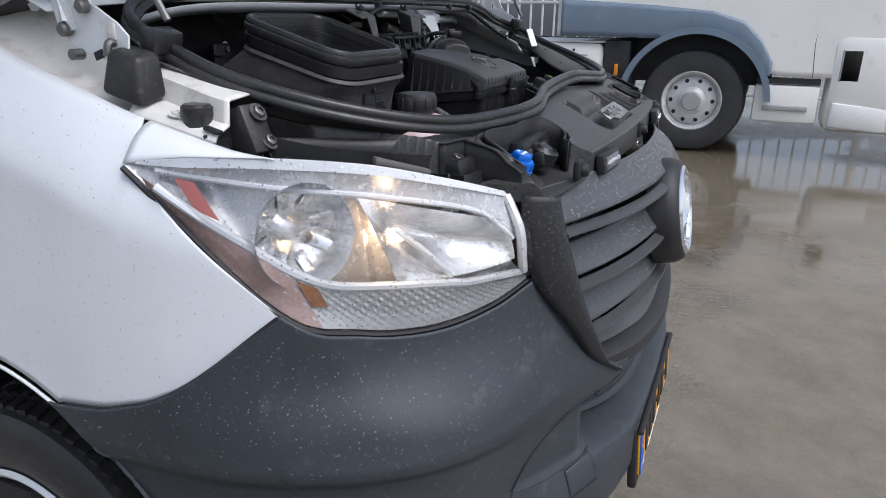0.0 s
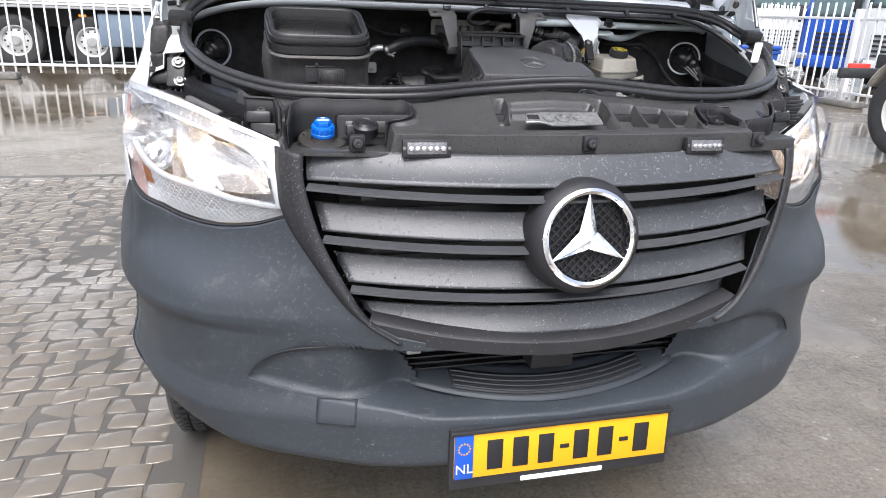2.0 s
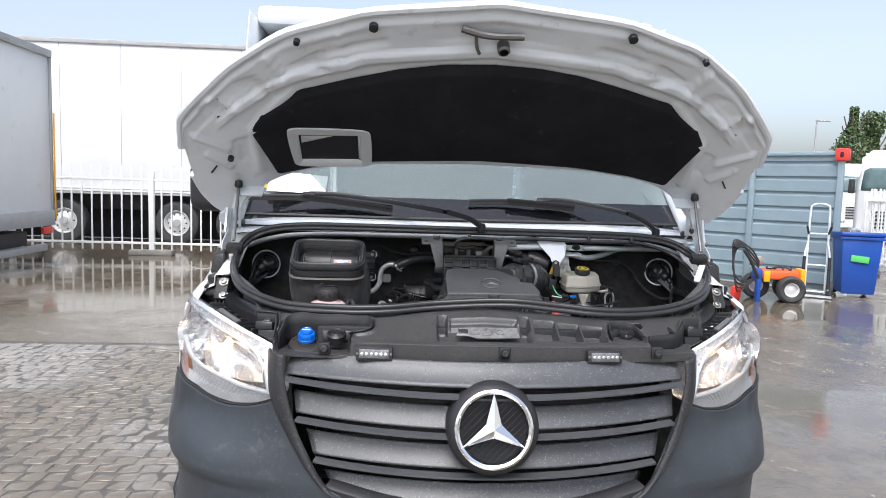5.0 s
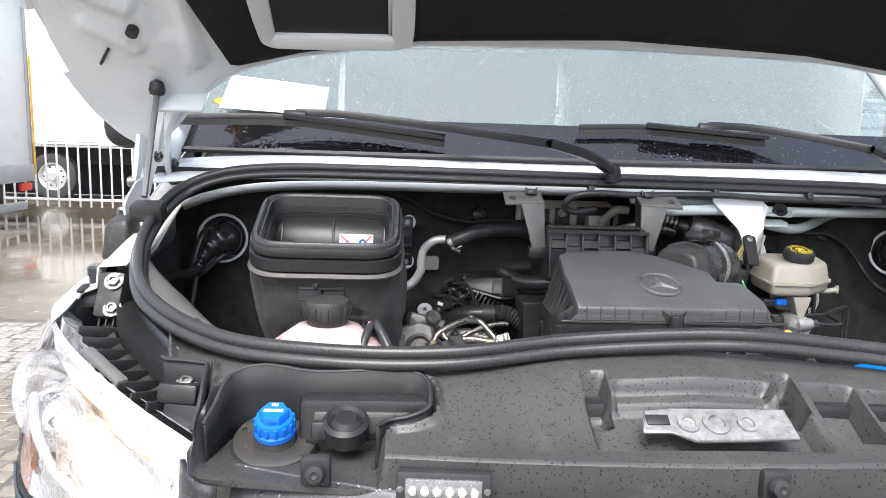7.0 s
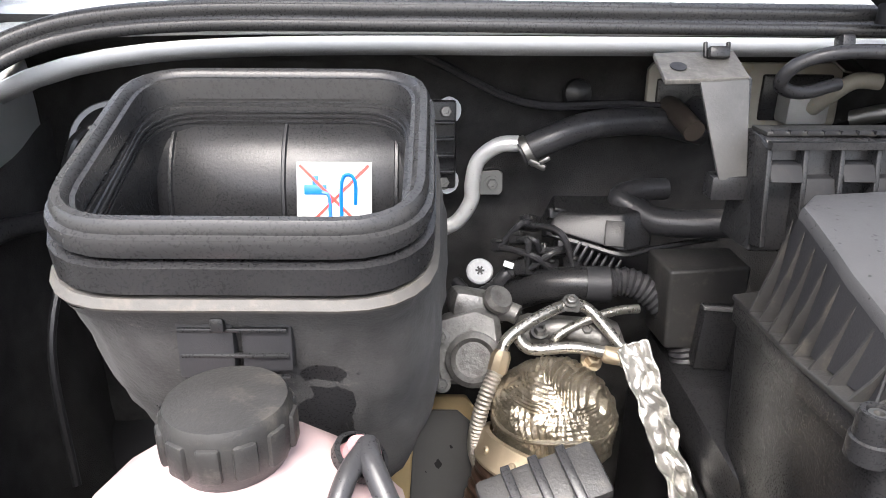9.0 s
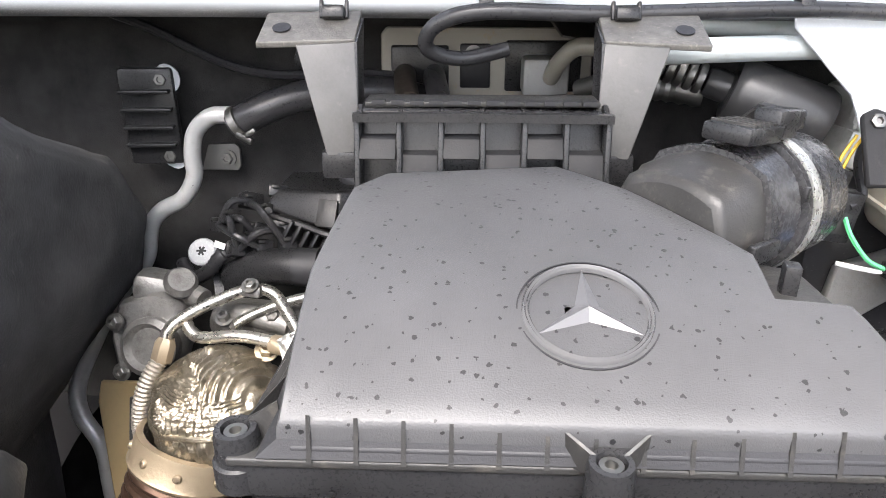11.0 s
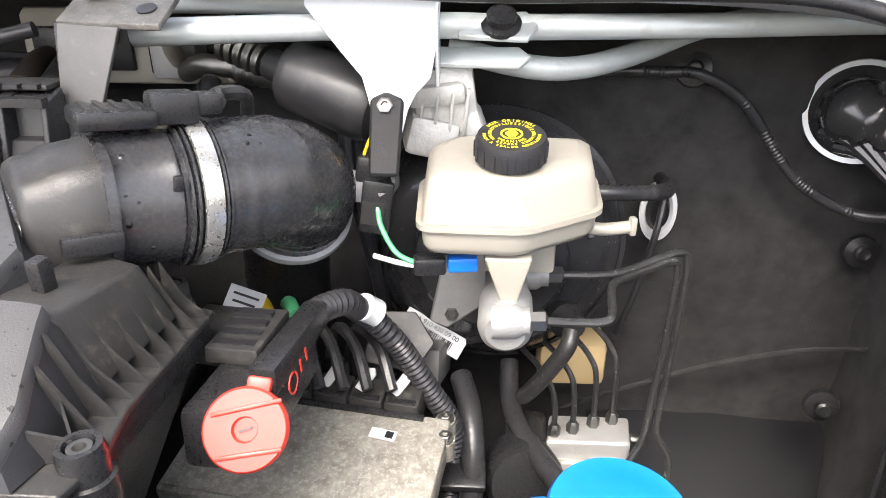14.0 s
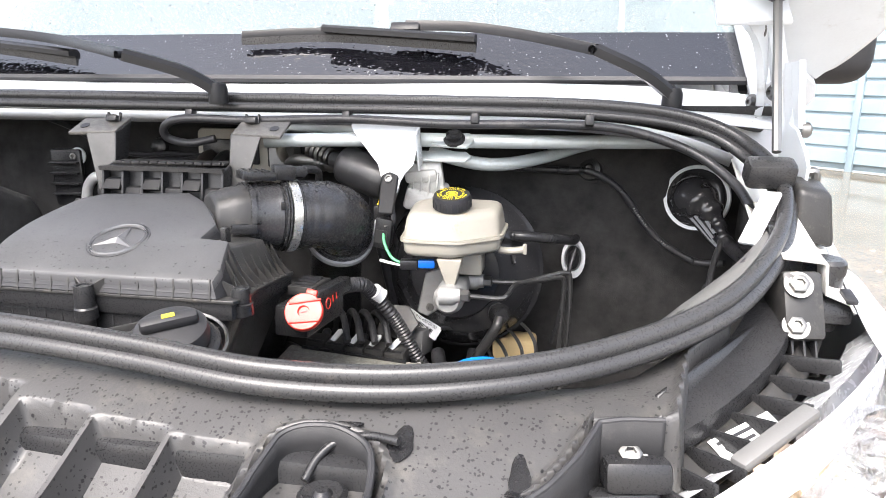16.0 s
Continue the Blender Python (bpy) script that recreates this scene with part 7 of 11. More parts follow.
part("front_ledge", frustum([(-0.092, 0.4345, 1.2215), (0.196, 0.4345, 1.2215), (0.196, 0.440, 1.2275), (-0.092, 0.440, 1.2275)], [(-0.092, 0.4345, 1.2145), (0.196, 0.4345, 1.2145), (0.196, 0.441, 1.2145), (-0.092, 0.441, 1.2145)], 0.001), TRIM, air)
for i in range(9):
    y = 0.452 + i * 0.0215
    zt, zb = lid_z(y) - 0.012, flange_z(y)
    xt, xb = -0.1005 + 0.008 * smooth(0.53, 0.63, y), -0.121 + 0.010 * smooth(0.53, 0.66, y)
    bow = (xt - 0.004, zb + (zt - zb) * 0.55)
    w = 0.0011
    part("side_rib", frustum([(xt, y + w, zt), (bow[0] - 0.003, y + w, bow[1]), (xb, y + w, zb), (xt - 0.004, y + w, zb)], [(xt, y - w, zt), (bow[0] - 0.003, y - w, bow[1]), (xb, y - w, zb), (xt - 0.004, y - w, zb)]), DUSTY, air)
for x, y, z in ((0.051, 0.4255, 1.216), (-0.120, 0.446, 1.213), (0.222, 0.456, 1.213), (0.178, 0.645, 1.192)):
    s_ = part("screw_boss", lathe([(0.0, 0.004), (0.0060, 0.004), (0.0070, 0.0105), (0.0098, 0.0105), (0.0108, 0.006), (0.0108, -0.014 if x == 0.051 else -0.006), (0.0125, -0.016 if x == 0.051 else -0.007), (0.0125, -0.028 if x == 0.051 else -0.020), (0.0, -0.028 if x == 0.051 else -0.020)], pose(x, y, z), 24), BLACK, air, "screw in its boss")
    part("screw", lathe([(0, 0.005), (0.0025, 0.005), (0.003, 0.009), (0.0055, 0.009), (0.0062, 0.004)], pose(x, y, z), 16), STEEL, s_)
for dx in (-1, 1):
    part("boss_web", frustum([(0.051 + dx * 0.006, 0.430, 1.2265), (0.051 + dx * 0.024, 0.441, 1.236), (0.051 + dx * 0.0255, 0.441, 1.236), (0.051 + dx * 0.0085, 0.430, 1.2265)], [(0.051 + dx * 0.006, 0.430, 1.215), (0.051 + dx * 0.024, 0.441, 1.215), (0.051 + dx * 0.0255, 0.441, 1.215), (0.051 + dx * 0.0085, 0.430, 1.215)]), DUSTY, air)
    part("corner_web", frustum([(-0.118, 0.452, 1.222), (-0.100, 0.452 + 0.010 + 0.012 * dx, 1.236), (-0.100, 0.4635 + 0.012 * dx, 1.236), (-0.118, 0.4545, 1.222)], [(-0.118, 0.452, 1.214), (-0.100, 0.462 + 0.012 * dx, 1.214), (-0.100, 0.4635 + 0.012 * dx, 1.214), (-0.118, 0.4545, 1.214)]), DUSTY, air)
    part("corner_web", frustum([(0.217, 0.458, 1.222), (0.203, 0.464 + 0.012 * dx, 1.232), (0.203, 0.4655 + 0.012 * dx, 1.232), (0.217, 0.4605, 1.222)], [(0.217, 0.458, 1.213), (0.203, 0.464 + 0.012 * dx, 1.213), (0.203, 0.4655 + 0.012 * dx, 1.213), (0.217, 0.4605, 1.213)]), DUSTY, air)
for i in range(15):
    part("base_rib", box((-0.100 + i * 0.0215, 0.4415, 1.150), (0.0025, 0.012, 0.085), (-6, 0, 0), 0.0008), BLACK, air)
for i in range(9):
    y = 0.476 + i * 0.0165
    zt = (lid_z(y) if y < 0.507 else lerp_table([(0.507, 1.2555), (0.582, 1.2475), (0.62, 1.236)], y)) - 0.004
    xt = lerp_table([(0.455, 0.203), (0.506, 0.188), (0.582, 0.193), (0.62, 0.190)], y)
    zb, w = flange_z(y), 0.0010
    part("side_rib", frustum([(xt, y + w, zt), (xt + 0.011, y + w, zb + 0.45 * (zt - zb)), (0.2175, y + w, zb), (xt, y + w, zb)], [(xt, y - w, zt), (xt + 0.011, y - w, zb + 0.45 * (zt - zb)), (0.2175, y - w, zb), (xt, y - w, zb)]), DUSTY, air)
em = frame_to((0.049, 0.4975, lid_z(0.4975) - 0.0006), (0, -0.335, 0.942))
GLOSS = surface("glossy_black_plastic", (0.085, 0.085, 0.088), 0.12, grain=300, relief=0.05, vary=0.1, coat=0.6)
SILVER_PLASTIC = surface("silver_plastic", (0.085, 0.085, 0.09), 0.42, 0.2, grain=300, relief=0.05, vary=0.08)
e = part("emblem_ring", lathe([(0.0338, -0.001), (0.0336, 0.0012), (0.0325, 0.0026), (0.0315, 0.0012), (0.0307, 0.0024), (0.0298, 0.0012), (0.0296, -0.001)], em, 64), GLOSS, air, "raised ring emblem")
part("emblem_groove", lathe([(0.0364, -0.0004), (0.0364, 0.0005), (0.0356, 0.0005), (0.0356, -0.0004)], em, 64), TRIM, air)
part("emblem_star", star_shape(em @ pose(0, 0, 0.0005), 0.0302, 0.0042), SILVER_PLASTIC, air, "raised three-spoked emblem", 10)
# ribbed snorkel behind the lid
sn = part("snorkel", frustum([(-0.093, 0.690, 1.322), (0.088, 0.697, 1.320), (0.092, 0.735, 1.322), (-0.096, 0.730, 1.324)], [(-0.098, 0.678, 1.225), (0.092, 0.684, 1.225), (0.096, 0.74, 1.225), (-0.102, 0.735, 1.225)], 0.004), BLACK, air, "black ribbed snorkel")
for i in range(7):
    x = -0.094 + i * 0.0306
    part("snorkel_rib", frustum([(x - 0.0022, 0.676 + 0.0012 * i, 1.316), (x + 0.0022, 0.676 + 0.0012 * i, 1.316), (x + 0.0022, 0.700 + 0.0012 * i, 1.324), (x - 0.0022, 0.700 + 0.0012 * i, 1.324)], [(x - 0.0025, 0.660 + 0.0012 * i, 1.236), (x + 0.0025, 0.660 + 0.0012 * i, 1.236), (x + 0.0025, 0.690 + 0.0012 * i, 1.230), (x - 0.0025, 0.690 + 0.0012 * i, 1.230)], 0.0012), BLACK, sn)
for i in range(6):
    x, y0 = -0.079 + i * 0.0306, 0.0012 * i
    low = i % 2
    part("snorkel_shelf", frustum([(x - 0.0135, 0.677 + y0, 1.303 - 0.012 * low), (x + 0.0135, 0.677 + y0, 1.303 - 0.012 * low), (x + 0.0135, 0.692 + y0, 1.3045 - 0.012 * low), (x - 0.0135, 0.692 + y0, 1.3045 - 0.012 * low)], [(x - 0.0135, 0.668 + y0, 1.290 - 0.02 * low), (x + 0.0135, 0.668 + y0, 1.290 - 0.02 * low), (x + 0.0135, 0.690 + y0, 1.284 - 0.02 * low), (x - 0.0135, 0.690 + y0, 1.284 - 0.02 * low)], 0.001), WALL_DARK, sn)
part("snorkel_lip", tube([(-0.096, 0.674, 1.3195), (-0.03, 0.677, 1.3195), (0.03, 0.680, 1.319), (0.092, 0.683, 1.318)], 1, 4, 2, profile=[(-0.004, -0.003), (0.004, -0.003), (0.004, 0.003), (-0.004, 0.003)]), BLACK, sn)
part("snorkel_top", box((-0.003, 0.712, 1.3245), (0.175, 0.030, 0.004), (0, 0, 1.5), 0.001), DUSTY, sn)
for i in range(12):
    part("top_slot", box((-0.08 + i * 0.0142, 0.697, 1.3262), (0.010, 0.006, 0.003), (0, 0, 1.5)), INK, sn)

# front support brackets
GRIT = surface("gritty_steel_plate", (0.085, 0.081, 0.074), 0.5, grain=260, relief=0.5, vary=0.4, stain=110, dirt=(0.24, 0.22, 0.18), dirt_amount=0.2)
LEG = surface("brushed_dark_sheet", (0.070, 0.069, 0.067), 0.45, grain=400, relief=0.15, vary=0.25, stain=25, dirt=(0.12, 0.115, 0.105), dirt_amount=0.1)
for sx, x0, x1 in ((1, -0.174, -0.100), (-1, 0.166, 0.088)):
    br = thing("support_bracket", "dusty black sheet steel support bracket", "bracket", ((x0 + x1) / 2, 0.74, 1.28), "pair of support brackets")
    part("top_plate", frustum([(x0, 0.715, 1.366), (x1, 0.722, 1.368), (x1, 0.765, 1.386), (x0, 0.758, 1.384)], [(x0, 0.716, 1.361), (x1, 0.723, 1.363), (x1, 0.766, 1.381), (x0, 0.759, 1.379)], 0.0012), GRIT, br)
    part("plate_hole", lathe([(0, 0.0008), (0.0072, 0.0008), (0.0072, 0.0)], frame_to((x0 + sx * 0.016, 0.7345, 1.3745), (0, -0.38, 0.92)), 20), INK, br)
    xa, xb = x0 + sx * 0.030, x1
    part("leg", frustum([(xa, 0.716, 1.364), (xb, 0.722, 1.366), (xb, 0.726, 1.366), (xa, 0.720, 1.364)], [(xb - sx * 0.022, 0.700, 1.283), (xb + sx * 0.004, 0.704, 1.283), (xb + sx * 0.004, 0.709, 1.283), (xb - sx * 0.022, 0.705, 1.283)], 0.001), LEG, br, "grey tapered leg")
    part("gusset", frustum([(xb - 0.002, 0.722, 1.366), (xb + 0.002, 0.722, 1.366), (xb + 0.002, 0.762, 1.38), (xb - 0.002, 0.762, 1.38)], [(xb - 0.002, 0.703, 1.270), (xb + 0.002, 0.703, 1.270), (xb + 0.002, 0.725, 1.262), (xb - 0.002, 0.725, 1.262)], 0.0005), BLACK, br)
    part("foot", box((xb - sx * 0.010, 0.712, 1.275), (0.034, 0.022, 0.022), (0, 0, 0), 0.003), BLACK, br)
    part("clip", box((x1 - sx * 0.020, 0.750, 1.3845), (0.018, 0.014, 0.010), (-20, 0, 0), 0.002), BLACK, br)
    for k in (0.030, 0.010):
        part("clip_pin", box((x1 - sx * k, 0.753, 1.387), (0.003, 0.005, 0.014), (-20, 0, 0), 0.001), BLACK, br)
# intake elbow with clamp
ELBOW = surface("wet_black_rubber", (0.032, 0.032, 0.034), 0.27, spec=0.5, grain=300, relief=0.12, vary=0.2, stain=14, dirt=(0.07, 0.068, 0.062), dirt_amount=0.12, drops=0.05, drop_size=170)
el = thing("intake_elbow", "black rubber intake elbow with steel hose clamp", "intake hose", (0.2, 0.70, 1.10))
cm = frame_to((0.188, 0.667, 1.2625), (0.74, 0.66, -0.10), (0, 0, 1))


def squared(d, r, k, low=0.0):
    """A loop round the hose axis at distance d; k squares its corners, low sinks it."""
    pts = []
    for i in range(32):
        a = 2 * math.pi * i / 32
        c, n = math.cos(a), math.sin(a)
        f = 1.0 / max(abs(c), abs(n)) ** k
        pts.append(tuple(cm @ Vector((r * c * f - low, r * n * f, d))))
    return pts


b = loop_wall([squared(-0.103, 0.037, 0.35, 0.014), squared(-0.1015, 0.0410, 0.35, 0.0135), squared(-0.098, 0.0425, 0.35, 0.0125), squared(-0.086, 0.0430, 0.32, 0.010), squared(-0.084, 0.0445, 0.32, 0.009), squared(-0.062, 0.0455, 0.3, 0.006), squared(-0.056, 0.0460, 0.25, 0.004)])
b.faces.new([b.verts.new(p) for p in squared(-0.103, 0.037, 0.35, 0.014)])
part("housing", b, DUSTY, el, "black sensor housing at the lid", 50)
part("housing_flange", loop_wall([squared(-0.060, 0.044, 0.3, 0.005), squared(-0.060, 0.0490, 0.3, 0.005), squared(-0.054, 0.0490, 0.3, 0.004), squared(-0.054, 0.044, 0.2, 0.004)]), ELBOW, el, "", 40)
part("pipe_body", lathe([(0.0455, -0.055), (0.0462, -0.02), (0.0475, -0.018), (0.0475, -0.016), (0.0455, -0.014), (0.0455, 0.0)], cm, 56), ELBOW, el, "smooth black pipe")
part("latch_tab", joined(bmesh.new(), box((-0.010, 0.052, -0.071), (0.013, 0.006, 0.034), bevel=0.002), cm), BLACK, el)
part("latch_tab", joined(bmesh.new(), box((0.020, 0.049, -0.020), (0.010, 0.004, 0.006), bevel=0.001), cm), BLACK, el)
part("neck", frustum([(0.078, 0.618, 1.284), (0.122, 0.570, 1.274), (0.147, 0.590, 1.278), (0.104, 0.645, 1.288)], [(0.080, 0.622, 1.230), (0.132, 0.560, 1.232), (0.158, 0.590, 1.220), (0.108, 0.655, 1.220)], 0.012), ELBOW, el, "flared neck on the lid")
axis_pts = [cm @ Vector((0, 0, 0.004)), cm @ Vector((0, 0, 0.026)), (0.228, 0.706, 1.256), (0.241, 0.735, 1.245), (0.238, 0.765, 1.226), (0.226, 0.787, 1.205)]
part("elbow", tube(axis_pts, 0.046, 36, 8, radius=lambda t: 0.0490 - 0.001 * smooth(0.0, 0.2, t) + 0.0012 * (abs(t - 0.42) < 0.02) + 0.0005 * math.sin(t * 60)), ELBOW, el, "moulded black elbow", 70)
for d, r in ((-0.011, 0.0505), (-0.0075, 0.0515), (0.0105, 0.0510), (0.0135, 0.0500)):
    part("hose_rib", lathe([(0.046, -0.0012), (r, -0.0008), (r, 0.0008), (0.046, 0.0012)], cm @ pose(0, 0, d), 56), ELBOW, el)
part("clamp", lathe([(0.0490, -0.0062), (0.0520, -0.0060), (0.0525, 0.0), (0.0520, 0.0060), (0.0490, 0.0062)], cm @ pose(0, 0, 0.002), 64), surface("clamp_steel", (0.55, 0.55, 0.53), 0.30, 0.75, grain=300, relief=0.1, vary=0.15, dirt=(0.25, 0.22, 0.17), dirt_amount=0.25), el, "bright steel hose clamp")
cs = part("clamp_screw", box((0.176, 0.661, 1.3145), (0.026, 0.013, 0.010), (0, 4, 38), 0.003), surface("zinc_passivated", (0.42, 0.40, 0.33), 0.4, 0.6, vary=0.15), el, "clamp screw housing")
part("screw_head", lathe([(0.0, 0.007), (0.0068, 0.007), (0.0076, 0.005), (0.0076, -0.004), (0.004, -0.006)], frame_to((0.184, 0.655, 1.3155), (0.35, -0.85, 0.4)), 12), CREAM, cs)
part("screw_slot", box((0.1865, 0.6495, 1.3185), (0.011, 0.0015, 0.0015), (0, -20, 20)), INK, cs)
for i in range(6):
    part("band_slot", joined(bmesh.new(), box((0.0518, 0, 0.002), (0.0015, 0.0011, 0.008)), cm @ pose(0, 0, 0, 0, 0, -16 - 4 * i)), INK, cs)
sb = part("sensor_body", joined(bmesh.new(), box((0.055, 0.010, -0.045), (0.012, 0.034, 0.046), bevel=0.003), cm), BLACK, el, "black sensor on the pipe")
for i in range(4):
    part("sensor_rib", joined(bmesh.new(), box((0.0615, 0.010, -0.060 + 0.009 * i), (0.002, 0.030, 0.003)), cm), DUSTY, sb)
part("sensor_plug", joined(bmesh.new(), box((0.060, 0.014, -0.010), (0.020, 0.020, 0.030), bevel=0.003), cm), BLACK, sb)
part("sensor_plug", joined(bmesh.new(), box((0.062, 0.014, 0.012), (0.014, 0.015, 0.018), bevel=0.003), cm), BLACK, sb)
part("sensor_lead", tube([cm @ Vector((0.062, 0.014, 0.02)), (0.207, 0.70, 1.322), (0.215, 0.73, 1.315), (0.205, 0.76, 1.29)], 0.0055, 8, 5), HOSE, sb)
rg = frame_to((0.226, 0.788, 1.204), (-0.36, 0.62, -0.70))
part("elbow_ring", lathe([(0.046, -0.005), (0.0525, -0.004), (0.0530, 0.004), (0.050, 0.007), (0.046, 0.007)], rg, 48), GREY_TRIM, el, "pale grey seal ring")
part("lower_duct", tube([(0.226, 0.788, 1.204), (0.208, 0.82, 1.165), (0.195, 0.85, 1.09), (0.19, 0.87, 0.95), (0.19, 0.88, 0.80)], 0.042, 20, 5), BLACK, el)

# brake booster, master cylinder and fluid reservoir
bo = thing("brake_booster", "round glossy black brake booster on the firewall", "brake booster", (0.42, 0.92, 1.0))
LINE = surface("brake_line", (0.03, 0.03, 0.03), 0.4, 0.2, grain=220, relief=0.4, vary=0.3, stain=70, dirt=(0.5, 0.49, 0.47), dirt_amount=0.1)
BOOST = surface("booster_black", (0.030, 0.030, 0.032), 0.22, grain=300, relief=0.06, vary=0.2, coat=0.3)
bm_pose = frame_to((0.407, 0.952, 1.126), (-0.04, -1, 0.12)) @ Matrix.Diagonal((0.925, 0.925, 1.0, 1))
part("drum", lathe([(0.138, 0.0), (0.140, 0.035), (0.146, 0.042), (0.146, 0.056), (0.138, 0.064), (0.128, 0.085), (0.105, 0.105), (0.085, 0.112), (0.078, 0.122), (0.03, 0.126), (0.0, 0.126)], bm_pose, 56), BOOST, bo)
part("rim", lathe([(0.144, 0.040), (0.149, 0.044), (0.149, 0.056), (0.143, 0.060)], bm_pose, 56), BOOST, bo)
for a in (20, 75, 130, 200, 265, 320):
    part("dimple", box((0, 0, 0), (0.036, 0.008, 0.004), bevel=0.0018), BLACK, bo).data.transform(bm_pose @ pose(0, 0, 0, 0, 0, a) @ pose(0.104, 0, 0.1045, 0, 30, 90))
lab = frame_to((0.3455, 0.838, 1.048), (-0.05, -0.94, 0.30), (0.061, -0.012, -0.031))
st = part("barcode_label", joined(bmesh.new(), box((0, 0, 0), (0.070, 0.024, 0.001), bevel=0.0004), lab), LABEL, bo, "white label with a barcode")
for i in range(22):
    k = random.Random(i).choice((0.0008, 0.0014, 0.0022))
    part("bar", joined(bmesh.new(), box((-0.026 + i * 0.0023, -0.003, 0.0008), (k, 0.009, 0.0006)), lab), INK, st)
part("label_letters", lettering("A 910 430 09 00", 0.0072, lab @ pose(0.002, 0.0065, 0.0007), 0.0002), INK, st)
part("vacuum_hose", tube([(0.49, 0.84, 1.205), (0.515, 0.84, 1.205), (0.545, 0.855, 1.20), (0.575, 0.89, 1.190), (0.59, 0.94, 1.178), (0.595, 0.99, 1.17)], 0.0082, 12, 8, ribs=0.005), HOSE, bo, "ribbed black vacuum hose")
part("vacuum_valve", lathe([(0.016, -0.01), (0.018, 0.008), (0.013, 0.014), (0.011, 0.026), (0, 0.026)], frame_to((0.476, 0.822, 1.080), (0.25, -0.9, 0.15)), 18), BLACK, bo)
part("servo_hose", tube([(0.480, 0.795, 1.082), (0.476, 0.785, 1.070), (0.462, 0.785, 1.045), (0.448, 0.79, 1.02), (0.438, 0.80, 1.0)], 0.0082, 12, 6), LINE, bo, "hose with pale markings")
part("servo_hose", tube([(0.428, 0.885, 0.985), (0.428, 0.855, 0.965), (0.434, 0.82, 0.955), (0.452, 0.77, 0.955), (0.480, 0.70, 0.965), (0.51, 0.64, 0.975), (0.55, 0.60, 0.97)], 0.0105, 14, 6), HOSE, bo, "thick black hose")

mc = thing("brake_master_cylinder", "cast aluminium brake master cylinder below its reservoir", "brake cylinder", (0.41, 0.78, 1.09))
part("flange", prism([(-0.048, -0.045), (-0.03, -0.052), (0.04, 0.0), (0.045, 0.03), (0.02, 0.04), (-0.035, 0.02)], 0.012, frame_to((0.392, 0.826, 1.122), (-0.04, -1, 0.12)), 0.002), ALU, mc)
part("barrel", lathe([(0.0, 0.0), (0.016, 0.001), (0.021, 0.006), (0.0225, 0.012), (0.0225, 0.05), (0.019, 0.055), (0.019, 0.16), (0, 0.16)], frame_to((0.413, 0.694, 1.139), (0.03, 0.97, 0.02)), 28), ALU, mc, "cast aluminium barrel")
for c, d in (((0.402, 0.700, 1.146), (1, 0.0, 0.04)), ((0.424, 0.792, 1.142), (1, 0.0, 0.02))):
    m = frame_to(c, d)
    part("port", lathe([(0.014, 0), (0.014, 0.02), (0.011, 0.024), (0.011, 0.03), (0, 0.03)], m, 18), ALU, mc)
    part("nut", lathe([(0.0085, 0.03), (0.0085, 0.042), (0.004, 0.044)], m, 6), STEEL, mc)
part("mount_bolt", bolt((0.366, 0.816, 1.087), (-0.04, -1, 0.12), 0.007, 0.009), STEEL, mc)
rs = thing("brake_fluid_reservoir", "yellowed translucent brake fluid reservoir with printed black cap", "fluid reservoir", (0.415, 0.76, 1.15))
RES = [(0.347, 0.701), (0.424, 0.699), (0.483, 0.735), (0.486, 0.800), (0.362, 0.804), (0.343, 0.782)]


def res_loop(inset, z, r=0.010):
    """The reservoir's outline with rounded corners, drawn in by inset."""
    c = [Vector((x + (inset if x < 0.41 else -inset), y + (inset if y < 0.75 else -inset), z + 0.08 * (y - 0.74))) for x, y in RES]
    pts = []
    for k in range(6):
        p, a, n = c[k], c[k - 1], c[(k + 1) % 6]
        s0, e0 = p + (a - p).normalized() * r, p + (n - p).normalized() * r
        for j in range(5):
            t = j / 4
            pts.append(tuple(s0.lerp(p, t).lerp(p.lerp(e0, t), t)))
    return pts


b = loop_wall([res_loop(0.017, 1.2665), res_loop(0.011, 1.2650), res_loop(0.006, 1.261), res_loop(0.004, 1.254), res_loop(0.001, 1.235), res_loop(0.0, 1.230)])
b.faces.new([b.verts.new(p) for p in res_loop(0.017, 1.2665)])
part("tank", b, CREAM, rs, "cream upper half", 50)
part("seam", tube(res_loop(-0.0005, 1.2275), 1, 4, 1, closed=True, profile=[(-0.003, -0.0022), (0.0035, -0.0022), (0.0035, 0.0022), (-0.003, 0.0022)]), CREAM, rs, "raised seam")
b = loop_wall([res_loop(0.0, 1.226), res_loop(0.001, 1.211), res_loop(0.004, 1.205), res_loop(0.010, 1.203)])
b.faces.new([b.verts.new(p) for p in res_loop(0.010, 1.203)])
part("tank", b, CREAM, rs, "stained lower half", 50)
part("stem", frustum([(0.395, 0.705, 1.198), (0.432, 0.705, 1.198), (0.432, 0.735, 1.198), (0.395, 0.735, 1.198)], [(0.410, 0.708, 1.155), (0.421, 0.708, 1.155), (0.421, 0.730, 1.155), (0.410, 0.730, 1.155)], 0.002), CREAM, rs)
part("stem", box((0.425, 0.775, 1.178), (0.06, 0.04, 0.034), bevel=0.004), CREAM, rs)
part("spout", tube([(0.478, 0.765, 1.201), (0.495, 0.764, 1.200), (0.515, 0.763, 1.203)], 0.0055, 10, 4), CREAM, rs)
part("spout_clip", box((0.517, 0.763, 1.204), (0.006, 0.008, 0.016), (0, 0, 10), 0.002), CREAM, rs)
capm = frame_to((0.413, 0.736, 1.2715), (0, -0.22, 0.975))
